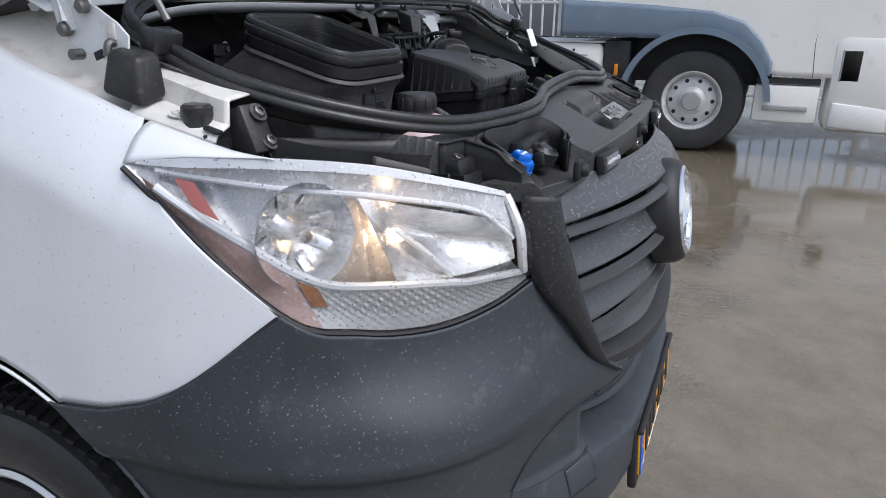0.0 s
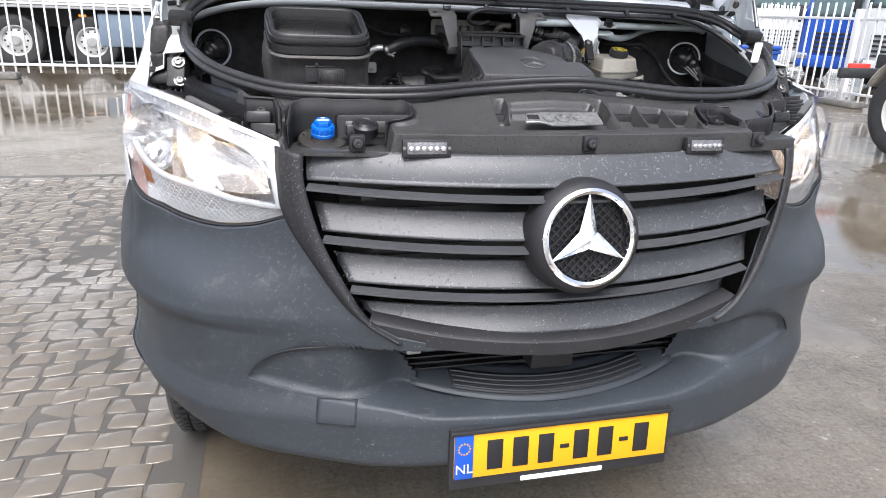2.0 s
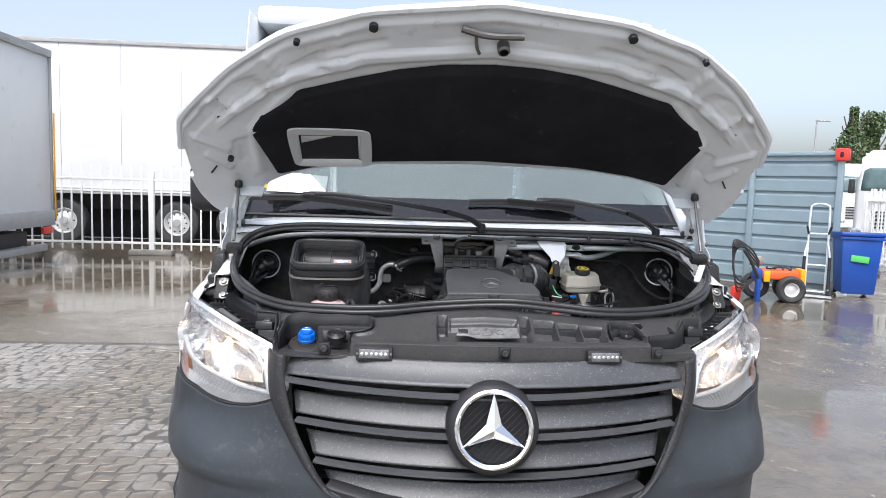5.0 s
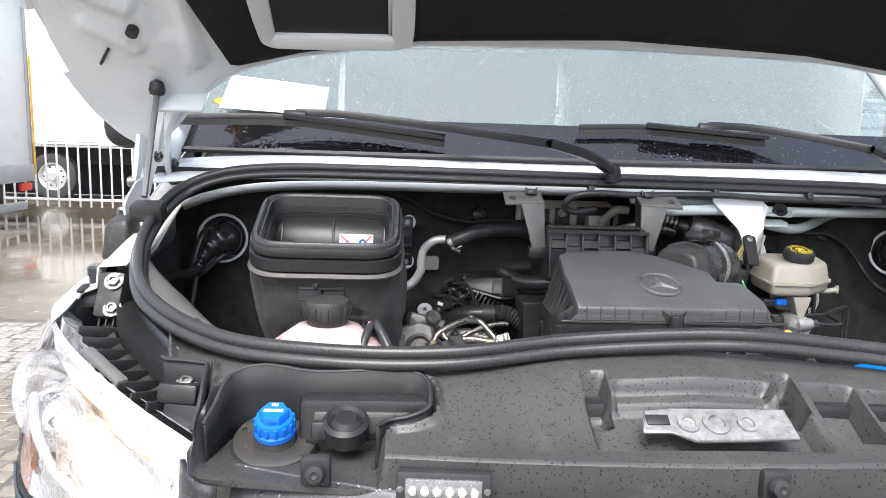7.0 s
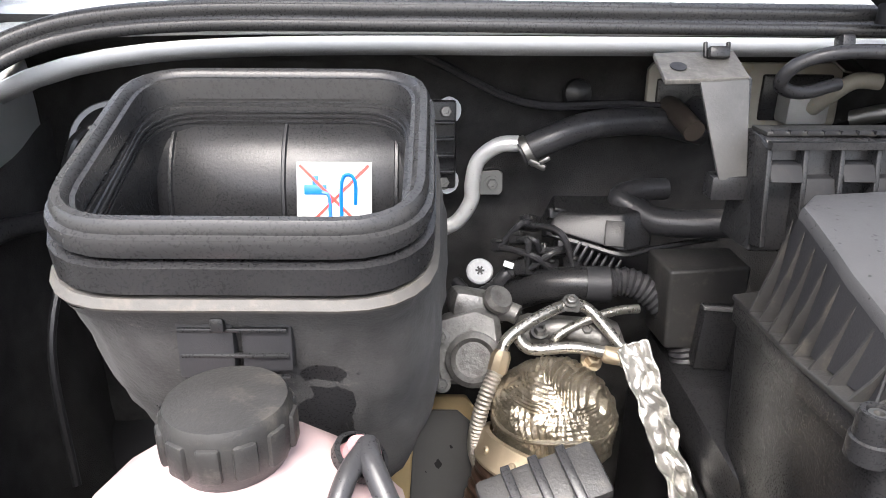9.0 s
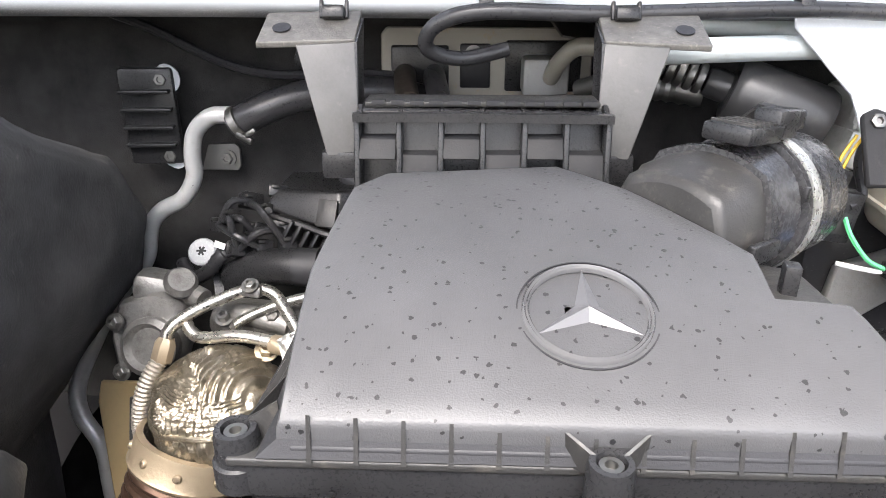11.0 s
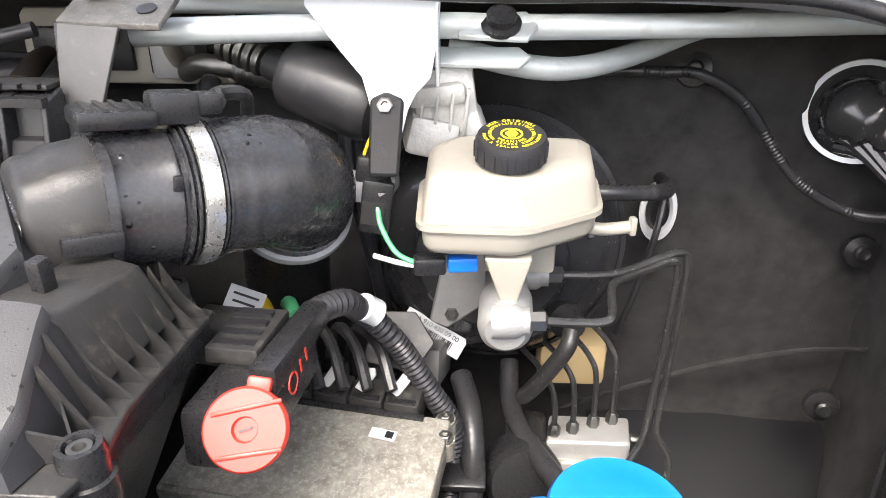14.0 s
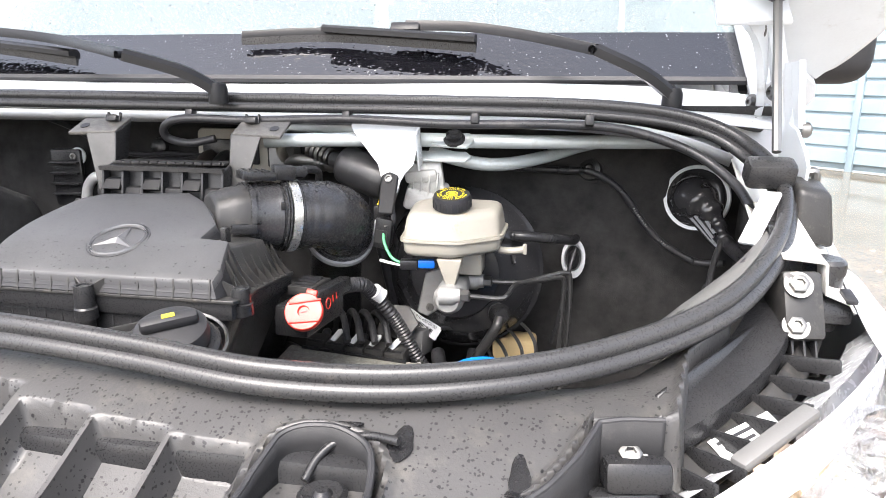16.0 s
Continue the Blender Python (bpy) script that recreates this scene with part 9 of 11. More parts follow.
part("valve_block", box((0.07, 0.955, 1.305), (0.05, 0.035, 0.04), bevel=0.005), ALU, ac)
part("ac_pipe", tube([(0.075, 0.94, 1.305), (0.08, 0.915, 1.325), (0.095, 0.90, 1.342), (0.12, 0.895, 1.342)], 0.009, 12, 6), CREAM, ac, "pale bent pipe")
part("ac_pipe", tube([(0.10, 0.90, 1.30), (0.125, 0.875, 1.312), (0.15, 0.865, 1.312), (0.168, 0.862, 1.311)], 0.010, 12, 6), STEEL, ac)
part("ac_ferrule", tube([(0.165, 0.862, 1.311), (0.185, 0.858, 1.309), (0.21, 0.85, 1.306)], 0.014, 16, 4, ribs=0.012), STEEL, ac, "crimped ferrule")
part("service_port", lathe([(0.009, 0), (0.011, 0.012), (0.007, 0.02), (0, 0.02)], frame_to((0.14, 0.858, 1.300), (0, -0.8, -0.5)), 14), BLACK, ac)
part("grey_plate", box((0.095, 0.93, 1.36), (0.06, 0.05, 0.003), (30, 10, 30), 0.001), STEEL, ac)
hp = thing("coolant_pipe", "bent aluminium coolant pipe with black hose and clamp", "pipe", (-0.36, 0.92, 0.85))
part("pipe", tube([(-0.272, 0.918, 1.266), (-0.295, 0.922, 1.263), (-0.318, 0.93, 1.243), (-0.325, 0.93, 1.215), (-0.326, 0.93, 1.192), (-0.343, 0.93, 1.165), (-0.370, 0.93, 1.150), (-0.386, 0.928, 1.130), (-0.393, 0.92, 1.094), (-0.408, 0.91, 1.072), (-0.424, 0.88, 1.049), (-0.446, 0.86, 1.007), (-0.464, 0.842, 0.962), (-0.460, 0.83, 0.929), (-0.438, 0.82, 0.892), (-0.433, 0.81, 0.833), (-0.43, 0.80, 0.70)], 0.0095, 14, 5), surface("bright_aluminium", (0.62, 0.62, 0.61), 0.35, 0.45, grain=200, relief=0.1, vary=0.10, dirt=(0.36, 0.34, 0.30), dirt_amount=0.2), hp, "bright aluminium pipe")
part("pipe_tab", prism([(-0.03, -0.016), (0.014, -0.016), (0.018, -0.010), (0.018, 0.012), (0.012, 0.017), (-0.02, 0.015)], 0.003, frame_to((-0.302, 0.975, 1.203), (0, -1, 0.1)), 0.0008), STEEL, hp)
part("tab_bolt", bolt((-0.298, 0.968, 1.203), (0, -1, 0.1), 0.007, 0.008), STEEL, hp)
part("hose", tube([(-0.268, 0.917, 1.255), (-0.235, 0.915, 1.272), (-0.195, 0.925, 1.285), (-0.15, 0.94, 1.288), (-0.10, 0.955, 1.285), (-0.04, 0.97, 1.27)], 0.0165, 16, 6), HOSE, hp, "thick black rubber hose")
cl = frame_to((-0.262, 0.916, 1.258), (0.85, 0.0, 0.5))
part("clamp", lathe([(0.0175, -0.005), (0.019, -0.004), (0.019, 0.004), (0.0175, 0.005)], cl, 28), STEEL, hp, "spring hose clamp")
part("clamp_ear", box((-0.252, 0.898, 1.246), (0.022, 0.006, 0.008), (0, 20, -20), 0.002), STEEL, hp)
part("clamp_ear", box((-0.244, 0.895, 1.252), (0.014, 0.006, 0.006), (0, -30, 0), 0.002), STEEL, hp)
# firewall cables and clips
fc = thing("firewall_cables", "thin black cables clipped to the felt firewall", "cables", (0.0, 0.97, 1.2))
part("cable", tube([(-0.40, 0.95, 1.368), (-0.36, 0.96, 1.35), (-0.29, 0.965, 1.315), (-0.23, 0.965, 1.302), (-0.15, 0.965, 1.305), (-0.08, 0.97, 1.30)], 0.005, 8, 6), HOSE, fc)
part("clip", lathe([(0.018, 0), (0.016, 0.008), (0.006, 0.012), (0, 0.012)], frame_to((-0.195, 0.985, 1.315), (0, -1, 0.1)), 20), BLACK, fc)
part("cable", tube([(0.46, 0.945, 1.300), (0.50, 0.962, 1.296), (0.572, 0.965, 1.294), (0.612, 0.962, 1.293), (0.652, 0.962, 1.273), (0.679, 0.960, 1.246), (0.708, 0.958, 1.206), (0.743, 0.955, 1.173), (0.794, 0.945, 1.149), (0.833, 0.92, 1.155)], 0.0062, 12, 8, ribs=0.004), HOSE, fc, "corrugated cable")
for p in ((0.613, 0.985, 1.294), (0.835, 0.985, 1.087), (0.783, 0.89, 0.937), (0.44, 0.99, 1.10)):
    part("clip", lathe([(0.020, 0), (0.018, 0.006), (0.009, 0.008), (0.009, 0.016), (0.006, 0.018), (0, 0.016)], frame_to(p, (-0.2, -0.95, 0.2)), 20), BLACK, fc)
part("cable", tube([(0.595, 0.96, 1.16), (0.585, 0.94, 1.12), (0.575, 0.95, 1.05), (0.56, 0.96, 0.98)], 0.004, 8, 6), HOSE, fc)
cowl = thing("scuttle_cable", "black cable clipped below the white scuttle flange", "cable", (0.2, 0.76, 1.38))
part("cable", tube([(0.02, 0.80, 1.352), (-0.02, 0.79, 1.345), (-0.048, 0.775, 1.355), (-0.04, 0.762, 1.375), (0.0, 0.755, 1.386), (0.10, 0.762, 1.384), (0.25, 0.765, 1.388), (0.40, 0.768, 1.383), (0.55, 0.775, 1.384), (0.65, 0.78, 1.378), (0.74, 0.775, 1.350), (0.79, 0.74, 1.315), (0.805, 0.70, 1.29)], 0.0065, 10, 6), HOSE, cowl)
part("lining_seam", tube([(0.50, 0.955, 0.87), (0.556, 0.958, 0.892), (0.671, 0.958, 0.938), (0.78, 0.958, 0.965), (0.861, 0.955, 0.972)], 0.003, 8, 6), FELT, cowl, "folded edge of the felt lining")
for x in (0.0, 0.25, 0.44, 0.60):
    part("clip", box((x, 0.768, 1.391), (0.012, 0.016, 0.016), (-15, 0, 0), 0.002), BLACK, cowl)

# headlight loom boots on both sides
for sx, c in ((1, (0.790, 0.988, 1.252)), (-1, (-0.765, 0.978, 1.250))):
    gr = thing("loom_boot", "black rubber loom boot in a white-edged round opening", "grommet", c, "pair of loom boots")
    m = frame_to((c[0], c[1] - 0.012, c[2]), (-sx * 0.42, -0.9, 0.1))
    part("opening_edge", lathe([(0.051, -0.008), (0.0555, -0.004), (0.0545, 0.002), (0.049, 0.001)], m, 40), PAINT, gr, "white painted edge")
    path = [m @ Vector((0, 0, -0.004)), m @ Vector((0, 0, 0.014)), Vector(c) + Vector((sx * 0.012, -0.045, -0.010)), Vector(c) + Vector((sx * 0.028, -0.062, -0.032)), Vector(c) + Vector((sx * 0.036, -0.075, -0.055))]
    part("boot", tube(path, 0.05, 26, 6, radius=lambda t: 0.047 - 0.012 * smooth(0, 0.22, t) - 0.024 * smooth(0.2, 0.85, t) + 0.003 * math.sin(t * 34)), BOOST, gr, "ribbed glossy boot", 70)
    for k in range(6):
        a = 2.6 + k * 0.55
        part("boot_fold", tube([m @ Vector((0.040 * math.cos(a), 0.040 * math.sin(a), 0.012)), path[2] + (m.to_3x3() @ Vector((0.031 * math.cos(a), 0.031 * math.sin(a), 0.0))), path[4] + (m.to_3x3() @ Vector((0.015 * math.cos(a), 0.015 * math.sin(a), 0.0)))], 0.0065, 8, 6), BOOST, gr)
    e = path[4]
    part("loom", tube([e, e + Vector((sx * 0.01, -0.03, -0.01)), Vector((sx * 0.835, 0.80, 1.19)), Vector((sx * 0.83, 0.70, 1.16)), Vector((sx * 0.79, 0.58, 1.10))], 0.012, 10, 6), HOSE, gr, "taped cable loom")
    part("thin_cable", tube([e + Vector((0, 0, 0.01)), Vector((sx * 0.80, 0.86, 1.14)), Vector((sx * 0.80, 0.80, 1.05)), Vector((sx * 0.78, 0.76, 0.9))], 0.005, 8, 6), HOSE, gr)

# oil filler cap in front of the filter
oc = thing("oil_filler_cap", "black oil filler cap with pale symbol", "filler cap", (0.19, 0.375, 1.0))
om = frame_to((0.186, 0.376, 1.190), (0.1, -0.30, 0.95))
part("neck", lathe([(0.046, -0.09), (0.046, -0.004), (0.042, 0.0), (0.0, 0.0)], om, 36), BLACK, oc)
part("wire_ring", lathe([(0.052, -0.006), (0.054, -0.004), (0.052, -0.002), (0.050, -0.004)], om, 48), STEEL, oc, "steel wire ring")
part("cap", lathe([(0.036, 0.0), (0.037, 0.010), (0.035, 0.018), (0.030, 0.021), (0, 0.021)], om, 40), TRIM, oc)
part("cap_grip", joined(bmesh.new(), box((0, 0, 0.026), (0.056, 0.016, 0.014), (0, 0, 35), 0.005), om), TRIM, oc)
part("cap_print", joined(bmesh.new(), box((0.0, 0.0, 0.0335), (0.012, 0.006, 0.0006), (0, 0, 35)), om), CAP_PRINT, oc)
part("stay", tube([(0.19, 0.36, 1.10), (0.17, 0.42, 1.06), (0.15, 0.50, 1.02)], 0.02, 8, 3), BLACK, oc)
for k in range(3):
    part("arm", box((0.098 + 0.022 * k, 0.388 - 0.010 * k, 1.186), (0.075, 0.004, 0.012), (0, -4, 38), 0.001), DUSTY, oc)

# filler in the front pocket, beside it a socket with lid
ad = thing("additive_filler", "bright blue hexagonal filler cap in the front pocket", "filler cap", (-0.507, 0.225, 1.10))
adm = frame_to((-0.507, 0.222, 1.130), (0, -0.28, 0.96)) @ Matrix.Diagonal((0.86, 0.86, 0.95, 1))
part("well", lathe([(0.062, -0.022), (0.058, -0.012), (0.048, -0.009), (0.030, -0.012), (0.027, -0.004), (0, -0.004)], adm, 40), TRAY, ad, "dusty well round the cap")
cap = part("cap", lathe([(0.0262, -0.012), (0.0265, -0.004), (0.0285, -0.002), (0.0285, 0.004), (0.0265, 0.006), (0.0262, 0.018), (0.025, 0.0205), (0.019, 0.021), (0.019, 0.0265), (0, 0.027)], adm, 44), CAP_BLUE, ad, "bright blue cap")
for i in range(14):
    part("cap_rib", box((0, 0, 0), (0.003, 0.005, 0.013), bevel=0.001), CAP_BLUE, cap).data.transform(adm @ pose(0, 0, 0.012) @ pose(0, 0, 0, 0, 0, i * 360 / 14) @ pose(0.0268, 0, 0))
part("hex_grip", lathe([(0.0205, 0.020), (0.0205, 0.030), (0.019, 0.0315), (0, 0.032)], adm, 6), CAP_BLUE, cap)
part("cap_mark", joined(bmesh.new(), box((0, -0.002, 0.0322), (0.026, 0.0055, 0.0006)), adm), WHITE_INK, cap)
part("cap_mark", joined(bmesh.new(), box((0, 0.010, 0.0322), (0.009, 0.005, 0.0006)), adm), WHITE_INK, cap)
so = thing("front_socket", "black socket with hinged lid beside the filler", "socket", (-0.40, 0.22, 1.11))
part("housing", box((-0.405, 0.238, 1.138), (0.115, 0.05, 0.028), (-12, 0, 0), 0.005), TRAY, so)
part("dish", lathe([(0.026, -0.01), (0.027, 0.012), (0.022, 0.016), (0.018, 0.012), (0.012, 0.018), (0.0, 0.018)], frame_to((-0.422, 0.205, 1.140), (0, -0.35, 0.93)), 32), BLACK, so)
part("hinge", tube([(-0.395, 0.225, 1.158), (-0.375, 0.235, 1.166), (-0.355, 0.24, 1.160), (-0.345, 0.225, 1.15)], 0.006, 8, 5), BLACK, so)
part("catch", box((-0.452, 0.20, 1.140), (0.018, 0.016, 0.022), (-12, 0, 0), 0.003), BLACK, so)

# lamp brackets, bolts and covers between the seal and the fenders
for sx in SIDES:
    br = thing("lamp_bracket", "black plastic lamp mounting bracket with bolts", "bracket", (sx * 0.72, 0.42, 1.10), "pair of lamp brackets")
    part("bracket_plate", box((sx * 0.632, 0.285, 1.152), (0.052, 0.05, 0.026), (-14, 0, sx * 8), 0.006), BLACK, br)
    part("bracket_leg", box((sx * 0.625, 0.262, 1.115), (0.055, 0.02, 0.06), (-10, 0, sx * 14), 0.004), BLACK, br)
    part("bolt", bolt((sx * 0.629, 0.283, 1.164), (0, -0.5, 0.87), 0.0095, 0.008), STEEL, br, "zinc bolt")
    part("side_plate", box((sx * 0.815, 0.528, 1.215), (0.042, 0.05, 0.072), (-24, 0, sx * 8), 0.006), DUSTY, br)
    part("bolt", bolt((sx * 0.811, 0.512, 1.244), (0, -0.78, 0.62), 0.010, 0.008), STEEL, br, "zinc bolt")
    part("bolt", bolt((sx * 0.809, 0.497, 1.204), (0, -0.78, 0.62), 0.0095, 0.008), STEEL, br, "zinc bolt")
    for k in range(4):
        part("plate_rib", box((sx * (0.795 + 0.0125 * k), 0.498 + 0.004 * k, 1.172), (0.003, 0.022, 0.05), (-24, 0, sx * 8), 0.001), BLACK, br)
    part("stop_buffer", lathe([(0.020, -0.06), (0.020, 0.0), (0.022, 0.004), (0.022, 0.016), (0.018, 0.02), (0, 0.02)], pose(sx * 0.858, 0.578, 1.238), 24), RUBBER, br, "round rubber stop buffer")
    part("buffer_base", box((sx * 0.855, 0.57, 1.20), (0.05, 0.06, 0.03), (-16, 0, 0), 0.006), BLACK, br)
    pts = [(sx * 0.64, 0.32, 1.165), (sx * 0.70, 0.38, 1.175), (sx * 0.76, 0.46, 1.19), (sx * 0.81, 0.56, 1.215)]
    part("rail", tube(pts, 1, 4, 5, profile=[(-0.022, -0.02), (0.022, -0.02), (0.022, 0.0), (-0.022, 0.008)]), BLACK, br, "black plastic rail")
    part("lamp_shelf", grid(lambda u, v: Vector((sx * (0.60 + 0.27 * u + 0.012 * v), 0.250 + 0.30 * u * u + 0.03 * u + 0.060 * v, 1.110 + 0.065 * u + 0.02 * v)), 14, 4), DUSTY, br, "dusty black shelf behind the lamp", 60, 0.004)
    for k in range(8):
        t = 0.18 + 0.085 * k
        part("shelf_rib", box((sx * (0.605 + 0.27 * t), 0.262 + 0.30 * t * t + 0.03 * t, 1.126 + 0.065 * t), (0.005, 0.06, 0.016), (-10, 0, sx * (30 + 4 * k)), 0.002), BLACK, br)
    part("shelf_wall", grid(lambda u, v: Vector((sx * (0.655 + 0.14 * u), 0.33 + 0.20 * u, 1.12 + 0.03 * u + (0.075 - 0.02 * u) * v)), 8, 3), BLACK, br, "", 60, 0.004)
    hc = thing("hinge_cover", "dusty black rubber cover below the bonnet hinge", "cover", (sx * 0.85, 0.69, 1.25), "pair of hinge covers")
    part("cover", frustum([(sx * 0.842, 0.648, 1.325), (sx * 0.884, 0.652, 1.318), (sx * 0.886, 0.705, 1.328), (sx * 0.842, 0.705, 1.335)], [(sx * 0.842, 0.640, 1.262), (sx * 0.892, 0.645, 1.248), (sx * 0.896, 0.718, 1.268), (sx * 0.842, 0.718, 1.285)], 0.010), DUSTY, hc)
    part("seal_clip", box((sx * 0.815, 0.672, 1.338), (0.058, 0.034, 0.034), (20, 0, 0), 0.008), RUBBER, hc)
tag_m = frame_to((0.735, 0.352, 1.152), (0.1, -0.45, 0.88), (0.8, 0.55, 0.2))
lt = thing("lamp_label", "white printed label on the black lamp shelf", "label", (0.735, 0.352, 1.145))
part("label_sheet", joined(bmesh.new(), box((0, 0, 0), (0.07, 0.026, 0.001)), tag_m), LABEL, lt)
for i in range(3):
    part("label_bar", joined(bmesh.new(), box((-0.01, 0.007 - i * 0.007, 0.0008), (0.04 - 0.006 * i, 0.003, 0.0005)), tag_m), INK, lt)
wt = thing("white_stay_plate", "white sheet metal stay beside the seal", "bracket", (0.80, 0.60, 1.26))
part("stay_plate", prism([(-0.01, -0.035), (0.012, -0.035), (0.014, 0.035), (-0.008, 0.035)], 0.006, frame_to((0.793, 0.610, 1.292), (-0.6, -0.5, 0.6), (0.6, -0.7, 0.1)), 0.001), PAINT, wt)
part("stay_leg", box((0.805, 0.60, 1.26), (0.012, 0.03, 0.06), bevel=0.002), BLACK, wt)

# ---- parked tractor unit beside the van ----
TX = 5.92
truck = thing("tractor_unit", "cream tractor unit with grey-blue side fairing, parked on the wet yard", "truck", (7.1, 2.3, 0))
HUB = (0.45, 0.52)


def skirt_z(y):
    """Lower edge of the cab side, over the wheel arch."""
    d = y - HUB[0]
    arch = 0.50 + math.sqrt(max(0.0, 0.70 ** 2 - d * d)) if abs(d) < 0.70 else 0.0
    return max(0.80, arch)


def cab_side(u, v):
    y = -2.2 + 4.1 * u
    lo = skirt_z(y) + (0.33 if y > 0.9 else 0.10 * smooth(-0.35, 0.0, y))
    lo = max(lo, 0.78) if y < 0.9 else max(lo, 1.13)
    return Vector((TX + 0.03 * (1 - v) + 0.05 * v, y, lo + (3.6 - lo) * v ** 1.4))


part("cab_side", grid(cab_side, 60, 16), TRUCK_CREAM, truck, "cream painted cab side", 50, 0.02)


def fairing(u, v):
    y = -0.25 + 2.1 * u
    top = lerp_table([(-0.25, 0.92), (-0.12, 1.14), (0.05, 1.30), (0.34, 1.39), (0.9, 1.445), (1.85, 1.5)], y)
    low = max(0.80, skirt_z(y)) if y < 1.04 else 1.13
    low = min(low + 0.005, top - 0.005)
    if 0.80 < y < 1.15:
        low = max(low, 1.13)
    return Vector((TX - 0.012 - 0.01 * math.sin(math.pi * v), y, low + (top - low) * v))


part("side_fairing", grid(fairing, 60, 6), SLATE, truck, "grey-blue plastic side fairing", 50, 0.02)
pts = [(TX - 0.02, HUB[0] + 0.71 * math.cos(radians(a)), 0.5 + 0.71 * math.sin(radians(a))) for a in range(5, 182, 10)]
part("arch_trim", tube(pts, 1, 4, 2, profile=[(-0.05, -0.03), (0.05, -0.03), (0.05, 0.03), (-0.05, 0.03)]), SLATE, truck, "grey wheel arch trim", 60)
part("arch_liner", grid(lambda u, v: Vector((TX + 0.04 + 0.7 * v, HUB[0] + 0.70 * math.cos(math.pi * u), 0.5 + 0.70 * math.sin(math.pi * u))), 20, 2), DARK, truck, "", 60)
# Added dark block closes the arch and stands in for its shade.
part("wheel_housing", box((7.15, HUB[0] + 0.05, 0.95), (1.9, 1.55, 0.55), bevel=0.05), DARK, truck, "dark block standing for the shade inside the wheel arch")
part("cab_core", box((7.2, -0.3, 2.3), (2.4, 4.0, 2.2), bevel=0.05), TRUCK_CREAM, truck, "cream cab body")
part("door_seam", tube([(TX + 0.018, -0.62, 0.8), (TX + 0.024, -0.60, 1.2), (TX + 0.03, -0.72, 1.4), (TX + 0.04, -0.75, 1.9)], 0.010, 5, 4), DARK, truck)
part("door_crease", tube([(TX + 0.022, -0.6, 1.20), (TX + 0.022, -0.1, 1.215), (TX + 0.022, -0.02, 1.17)], 0.006, 5, 3), TRUCK_CREAM, truck)
part("step_panel", box((TX + 0.13, -0.42, 0.54), (0.22, 0.58, 0.36), bevel=0.03), TRUCK_CREAM, truck, "cream step panel")
part("step_tread", box((TX + 0.04, -0.42, 0.50), (0.10, 0.40, 0.05), bevel=0.012), GREY_TRIM, truck, "grey step tread")
part("step_gap", box((TX + 0.10, -0.42, 0.755), (0.14, 0.56, 0.05)), DARK, truck)
part("front_corner", box((TX + 0.2, -1.35, 0.75), (0.44, 1.2, 0.90), bevel=0.10), TRUCK_CREAM, truck, "cream front corner of the cab")
part("corner_recess", box((TX - 0.005, -0.92, 0.92), (0.03, 0.18, 0.30), bevel=0.014), GREY_TRIM, truck)
part("white_film", box((TX + 0.01, -1.05, 0.45), (0.10, 0.5, 0.24), (4, 0, 3), 0.04), FENCE_WHITE, truck, "crumpled white plastic film")
truck_wheel(truck, (TX + 0.16, HUB[0], HUB[1]), -1)
truck_wheel(truck, (8.2, HUB[0], HUB[1]), 1)
for y in (4.75,):
    truck_wheel(truck, (TX + 0.19, y, 0.53), -1, True)
    truck_wheel(truck, (TX + 0.54, y, 0.53), -1, True)
    truck_wheel(truck, (8.05, y, 0.53), 1, True)
part("reflector", box((TX + 0.02, 1.24, 0.80), (0.02, 0.04, 0.12), bevel=0.006), AMBER, truck, "amber side reflector")
part("reflector", box((TX + 0.02, 3.86, 0.82), (0.02, 0.045, 0.13), bevel=0.006), AMBER, truck, "amber side reflector")
part("hose_box", box((TX + 0.25, 1.25, 0.85), (0.4, 0.28, 0.5), bevel=0.03), DARK, truck, "dark brackets and hoses")


# fuel tank: a rounded box with two creases and four rivets
tank = part("fuel_tank", box((TX + 0.33, 2.05, 0.68), (0.64, 1.32, 0.76), bevel=0.09, seg=4), TRUCK_CREAM, truck, "cream fuel tank")
for z in (0.94, 0.43):
    part("tank_crease", box((TX + 0.006, 2.05, z), (0.014, 1.0, 0.014), bevel=0.005), GREY_TRIM, tank)
for y, z in ((1.7, 0.99), (2.4, 1.0), (1.72, 0.39), (2.42, 0.40)):
    part("tank_rivet", lathe([(0.014, 0), (0.014, 0.012), (0, 0.014)], frame_to((TX + 0.004, y, z), (-1, 0, 0)), 10), DARK, tank)
part("tank_step", box((TX + 0.12, 2.3, 0.30), (0.22, 0.7, 0.03), bevel=0.01), DARK, tank)
part("tank_plate", box((TX + 0.42, 1.95, 1.075), (0.7, 1.3, 0.02), bevel=0.006), FENCE_WHITE, truck, "white checker plate over the tank")

# chassis, spare tyre, battery box, fifth wheel, mudguards
for x in (6.75, 7.55):
    part("chassis_rail", box((x, 3.4, 0.93), (0.09, 5.2, 0.27), bevel=0.01), DARK, truck, "dark steel chassis rail")
for y in (2.9, 3.9, 5.6):
    part("cross_member", box((7.15, y, 0.92), (0.8, 0.16, 0.2), bevel=0.02), DARK, truck)
part("deck_plate", box((TX + 0.7, 3.3, 1.075), (1.2, 1.9, 0.02), bevel=0.004), DARK, truck, "dark deck plate")
part("spare_tyre", lathe([(0.30, -0.14), (0.49, -0.13), (0.515, -0.09), (0.515, 0.09), (0.49, 0.13), (0.30, 0.14), (0.0, 0.1)], pose(TX + 0.55, 2.95, 0.48), 40), TYRE, truck, "spare tyre lying under the chassis")
b = bmesh.new()
